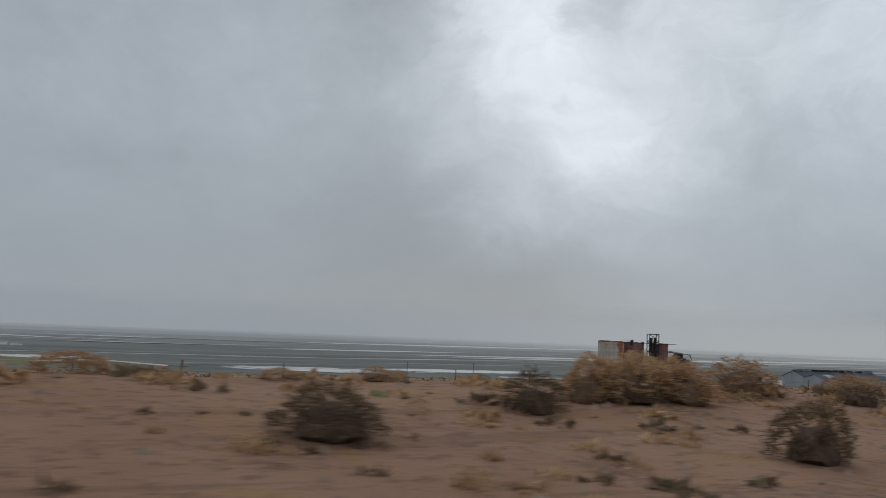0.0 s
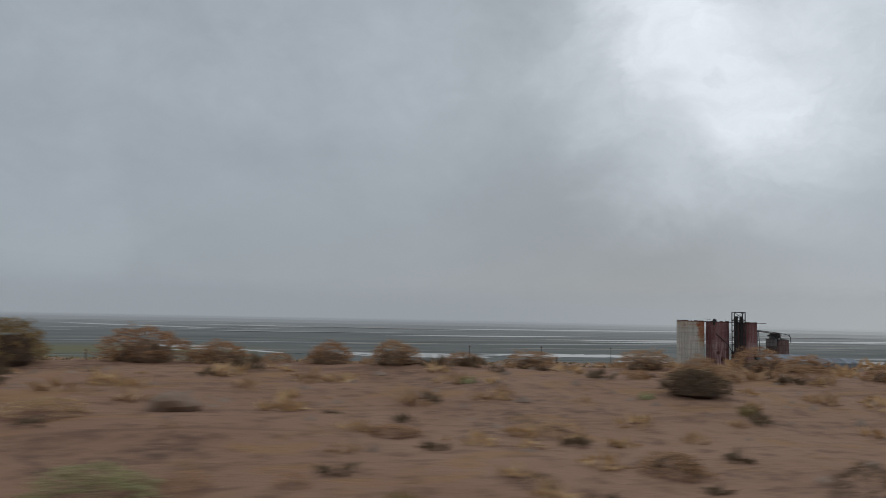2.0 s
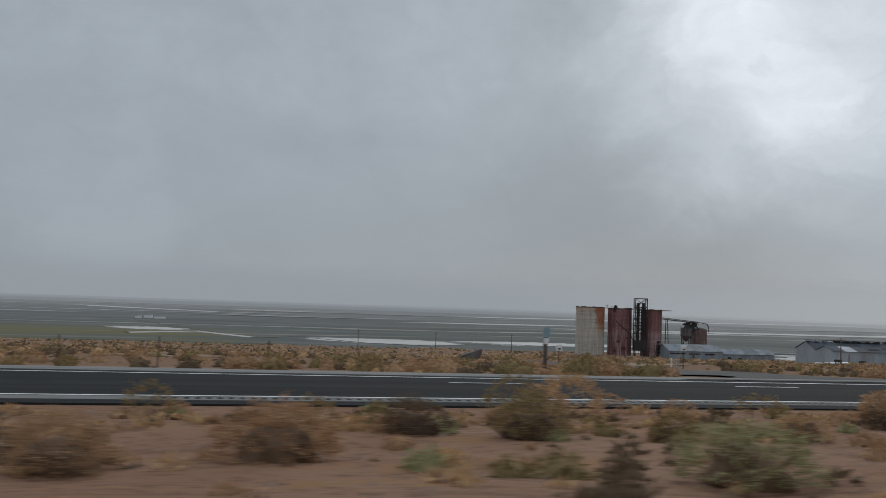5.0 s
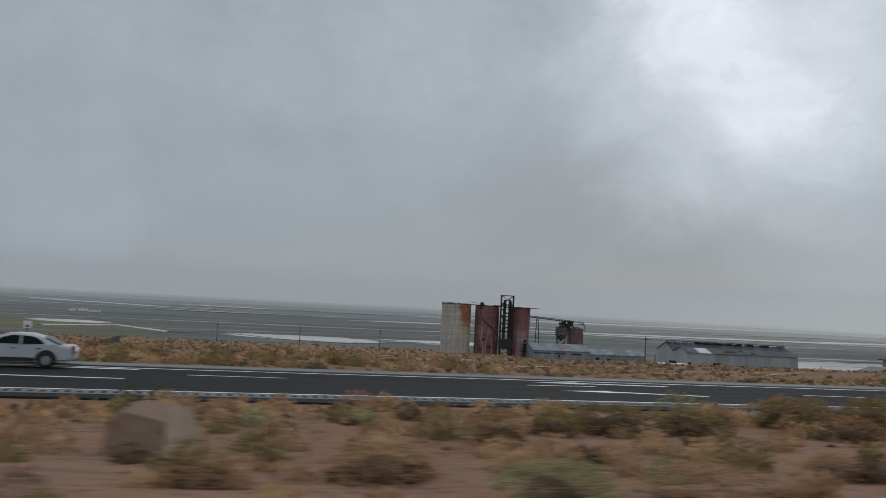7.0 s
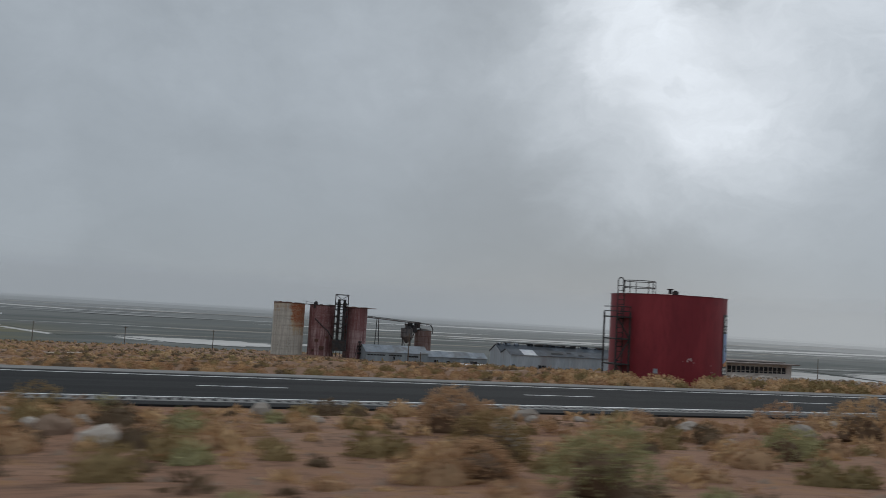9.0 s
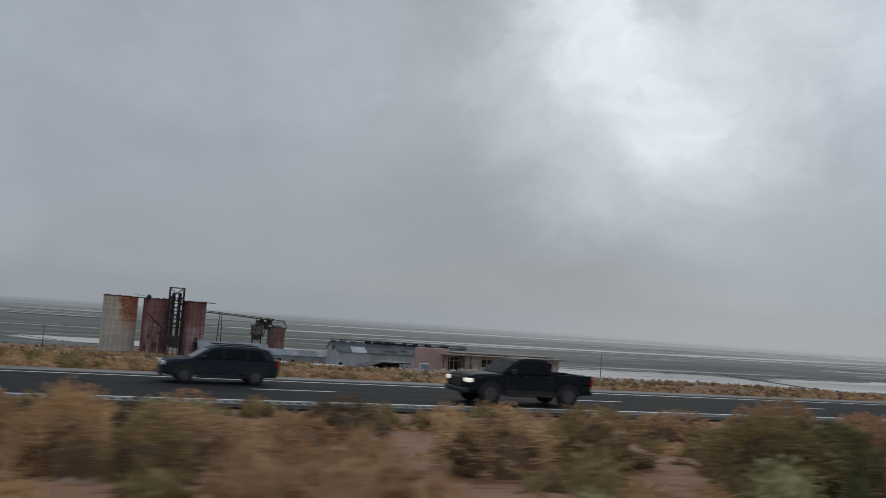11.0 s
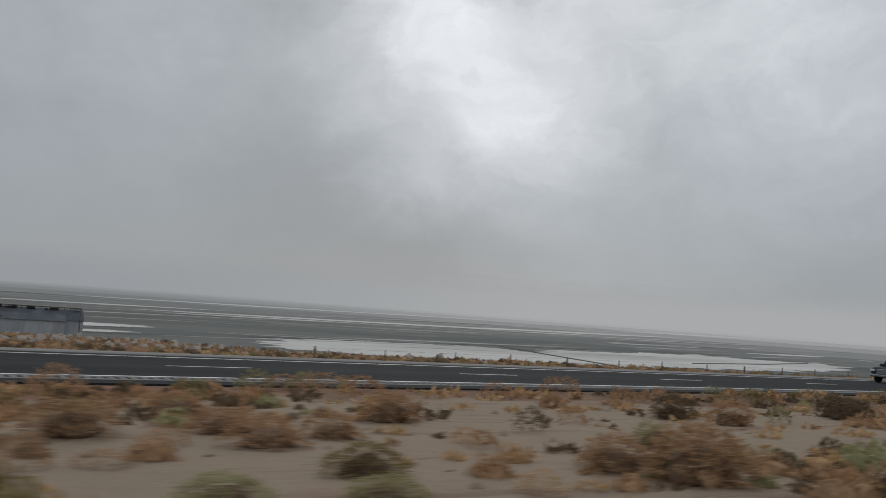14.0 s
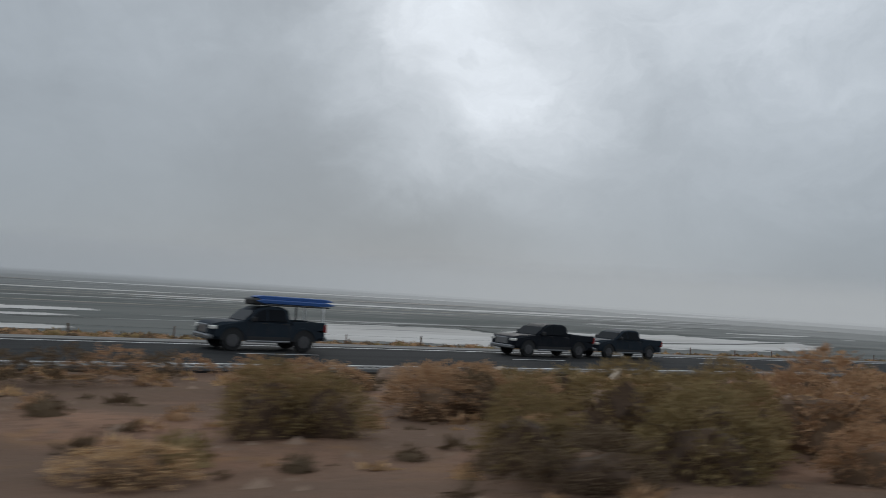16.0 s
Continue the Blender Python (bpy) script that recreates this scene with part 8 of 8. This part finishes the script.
# a scrap of green plastic, and bleached timbers lying crossed on the median
sc = thing("plastic_scrap", pose(122.9, 9.2, ground_z(122.9, 9.2) + 0.03, 0, 0, 20), "crumpled bright green plastic scrap on the sand", "litter")
bm = bmesh.new()
bmesh.ops.create_grid(bm, x_segments=8, y_segments=6, size=0.5)
for v in bm.verts:
    v.co = Vector((v.co.x * 0.36, v.co.y * 0.22, 0.045 * noise.noise(v.co * 5.0) + 0.03 * noise.noise(v.co * 11.0) + 0.02))
f = bmesh.ops.extrude_face_region(bm, geom=bm.faces[:])["geom"]
bmesh.ops.translate(bm, vec=(0, 0, 0.006), verts=[e for e in f if isinstance(e, bmesh.types.BMVert)])
part("sheet", bm, plain("green_plastic", (0.03, 0.42, 0.10), 0.45), sc)
for tx, ty, long, turn, lean in ((380.2, 19.4, 1.3, 30, 14), (380.9, 19.2, 1.1, -40, 10), (386.4, 20.6, 1.2, 30, 12)):
    tb = thing("bleached_timber", pose(tx, ty, ground_z(tx, ty) + 0.16, 0, -lean, turn), "pale bleached timber lying in the brush", "timber", "bleached timbers")
    bm = bmesh.new()
    box(bm, -long / 2, long / 2, -0.11, 0.11, -0.07, 0.09, 0.02)
    for v in bm.verts:
        v.co.z += 0.03 * math.sin(v.co.x * 2.2)
    part("plank", bm, M_SPLIT, tb)

# stones on the median
STONES = [boulder_mesh(40 + k) for k in range(5)]
for me in STONES:
    me.materials.append(M_STONE)


def split_mesh(seed):
    """An angular stone with a pale fresh face where it has split."""
    bm = bmesh.new()
    bmesh.ops.create_icosphere(bm, subdivisions=3, radius=0.56)
    off = Vector((seed * 2.3, 4.1, seed * 0.7))
    for v in bm.verts:
        v.co *= 1 + 0.35 * noise.noise(v.co * 1.7 + off) + 0.08 * noise.noise(v.co * 6 + off)
    r2 = random.Random(seed)
    for nx, ny, nz, d in ((0.75, -0.6, 0.15, 0.30), (-0.6, -0.7, 0.3, 0.40), (0.1, -0.2, 1.0, 0.36), (-0.9, 0.3, 0.1, 0.42)):
        cut = bmesh.ops.bisect_plane(bm, geom=bm.verts[:] + bm.edges[:] + bm.faces[:], plane_co=Vector((nx, ny, nz)).normalized() * (d + r2.uniform(-0.04, 0.04)), plane_no=(nx, ny, nz), clear_outer=True)
        rim = [e for e in cut["geom_cut"] if isinstance(e, bmesh.types.BMEdge)]
        made = bmesh.ops.edgeloop_fill(bm, edges=rim)["faces"]
        if nx > 0.5:
            for f in made:
                f.material_index = 1
    for v in bm.verts:
        v.co.z = max(v.co.z, -0.25)
    me = bpy.data.meshes.new("boulder")
    bm.to_mesh(me)
    bm.free()
    me.materials.append(M_STONE)
    me.materials.append(M_SPLIT)
    return me


STONES += [split_mesh(3), split_mesh(8)] + RUB[:5]


def boulder(x, y, wide, high, turn, k, label="brown desert boulder lying on sandy soil"):
    ob = new("boulder", STONES[k])
    ob.matrix_world = pose(x, y, ground_z(x, y) + 0.2 * high, 0, 0, turn) @ Matrix.Diagonal((wide, wide * 0.8, high * 1.25, 1))
    tagged(ob, label, "boulder", "median boulders")


for k, (x, y, wide, high) in enumerate(((151.0, 19.0, 0.3, 0.2), (184.5, 17.0, 0.8, 0.5), (189.6, 18.4, 0.9, 0.55), (196.4, 17.6, 0.8, 0.5),
                                        (203.0, 15.0, 0.7, 0.4), (176.5, 15.5, 0.6, 0.4), (300.5, 9.2, 0.9, 0.4), (372.6, 18.4, 0.6, 0.4),
                                        (28.3, 8.8, 0.4, 0.2), (46.8, 10.5, 0.7, 0.3), (73.6, 6.6, 0.45, 0.2), (377.4, 20.2, 1.2, 0.55))):
    boulder(x, y, wide, high, k * 67, k % 7)
boulder(158.35, 12.3, 1.42, 0.86, 20, 5, "large brown boulder with a pale split face")
rs = random.Random(21)
for k in range(40):
    q = rs.uniform(0.3, 0.8)
    boulder(rs.uniform(168, 226), rs.uniform(13.0, 21.5), q, q * rs.uniform(0.5, 0.8), k * 53, 7 + k % 5, "pale weathered stone lying on the median")
rs = np.random.RandomState(9)
n = 8000
px, py = rs.uniform(-5, 430, n), rs.uniform(4.2, 23, n)
sz = rs.uniform(0.03, 0.13, n)
o = np.array([(1, 0, 0), (0, 1, 0), (-1, 0, 0), (0, -1, 0), (0.2, 0.1, 0.7)])
v = np.stack([px, py, land(px, py) - 0.01], -1)[:, None, :] + o[None] * sz[:, None, None] * rs.uniform(0.6, 1.4, (n, 5, 1))
t = (np.array([(0, 1, 4), (1, 2, 4), (2, 3, 4), (3, 0, 4)])[None] + (np.arange(n) * 5)[:, None, None]).reshape(-1, 3)
tagged(new("pebbles", blades_mesh("pebbles", v.reshape(-1, 3), t, M_STONE)), "small brown stones scattered on the median", "pebbles", kind="stuff")
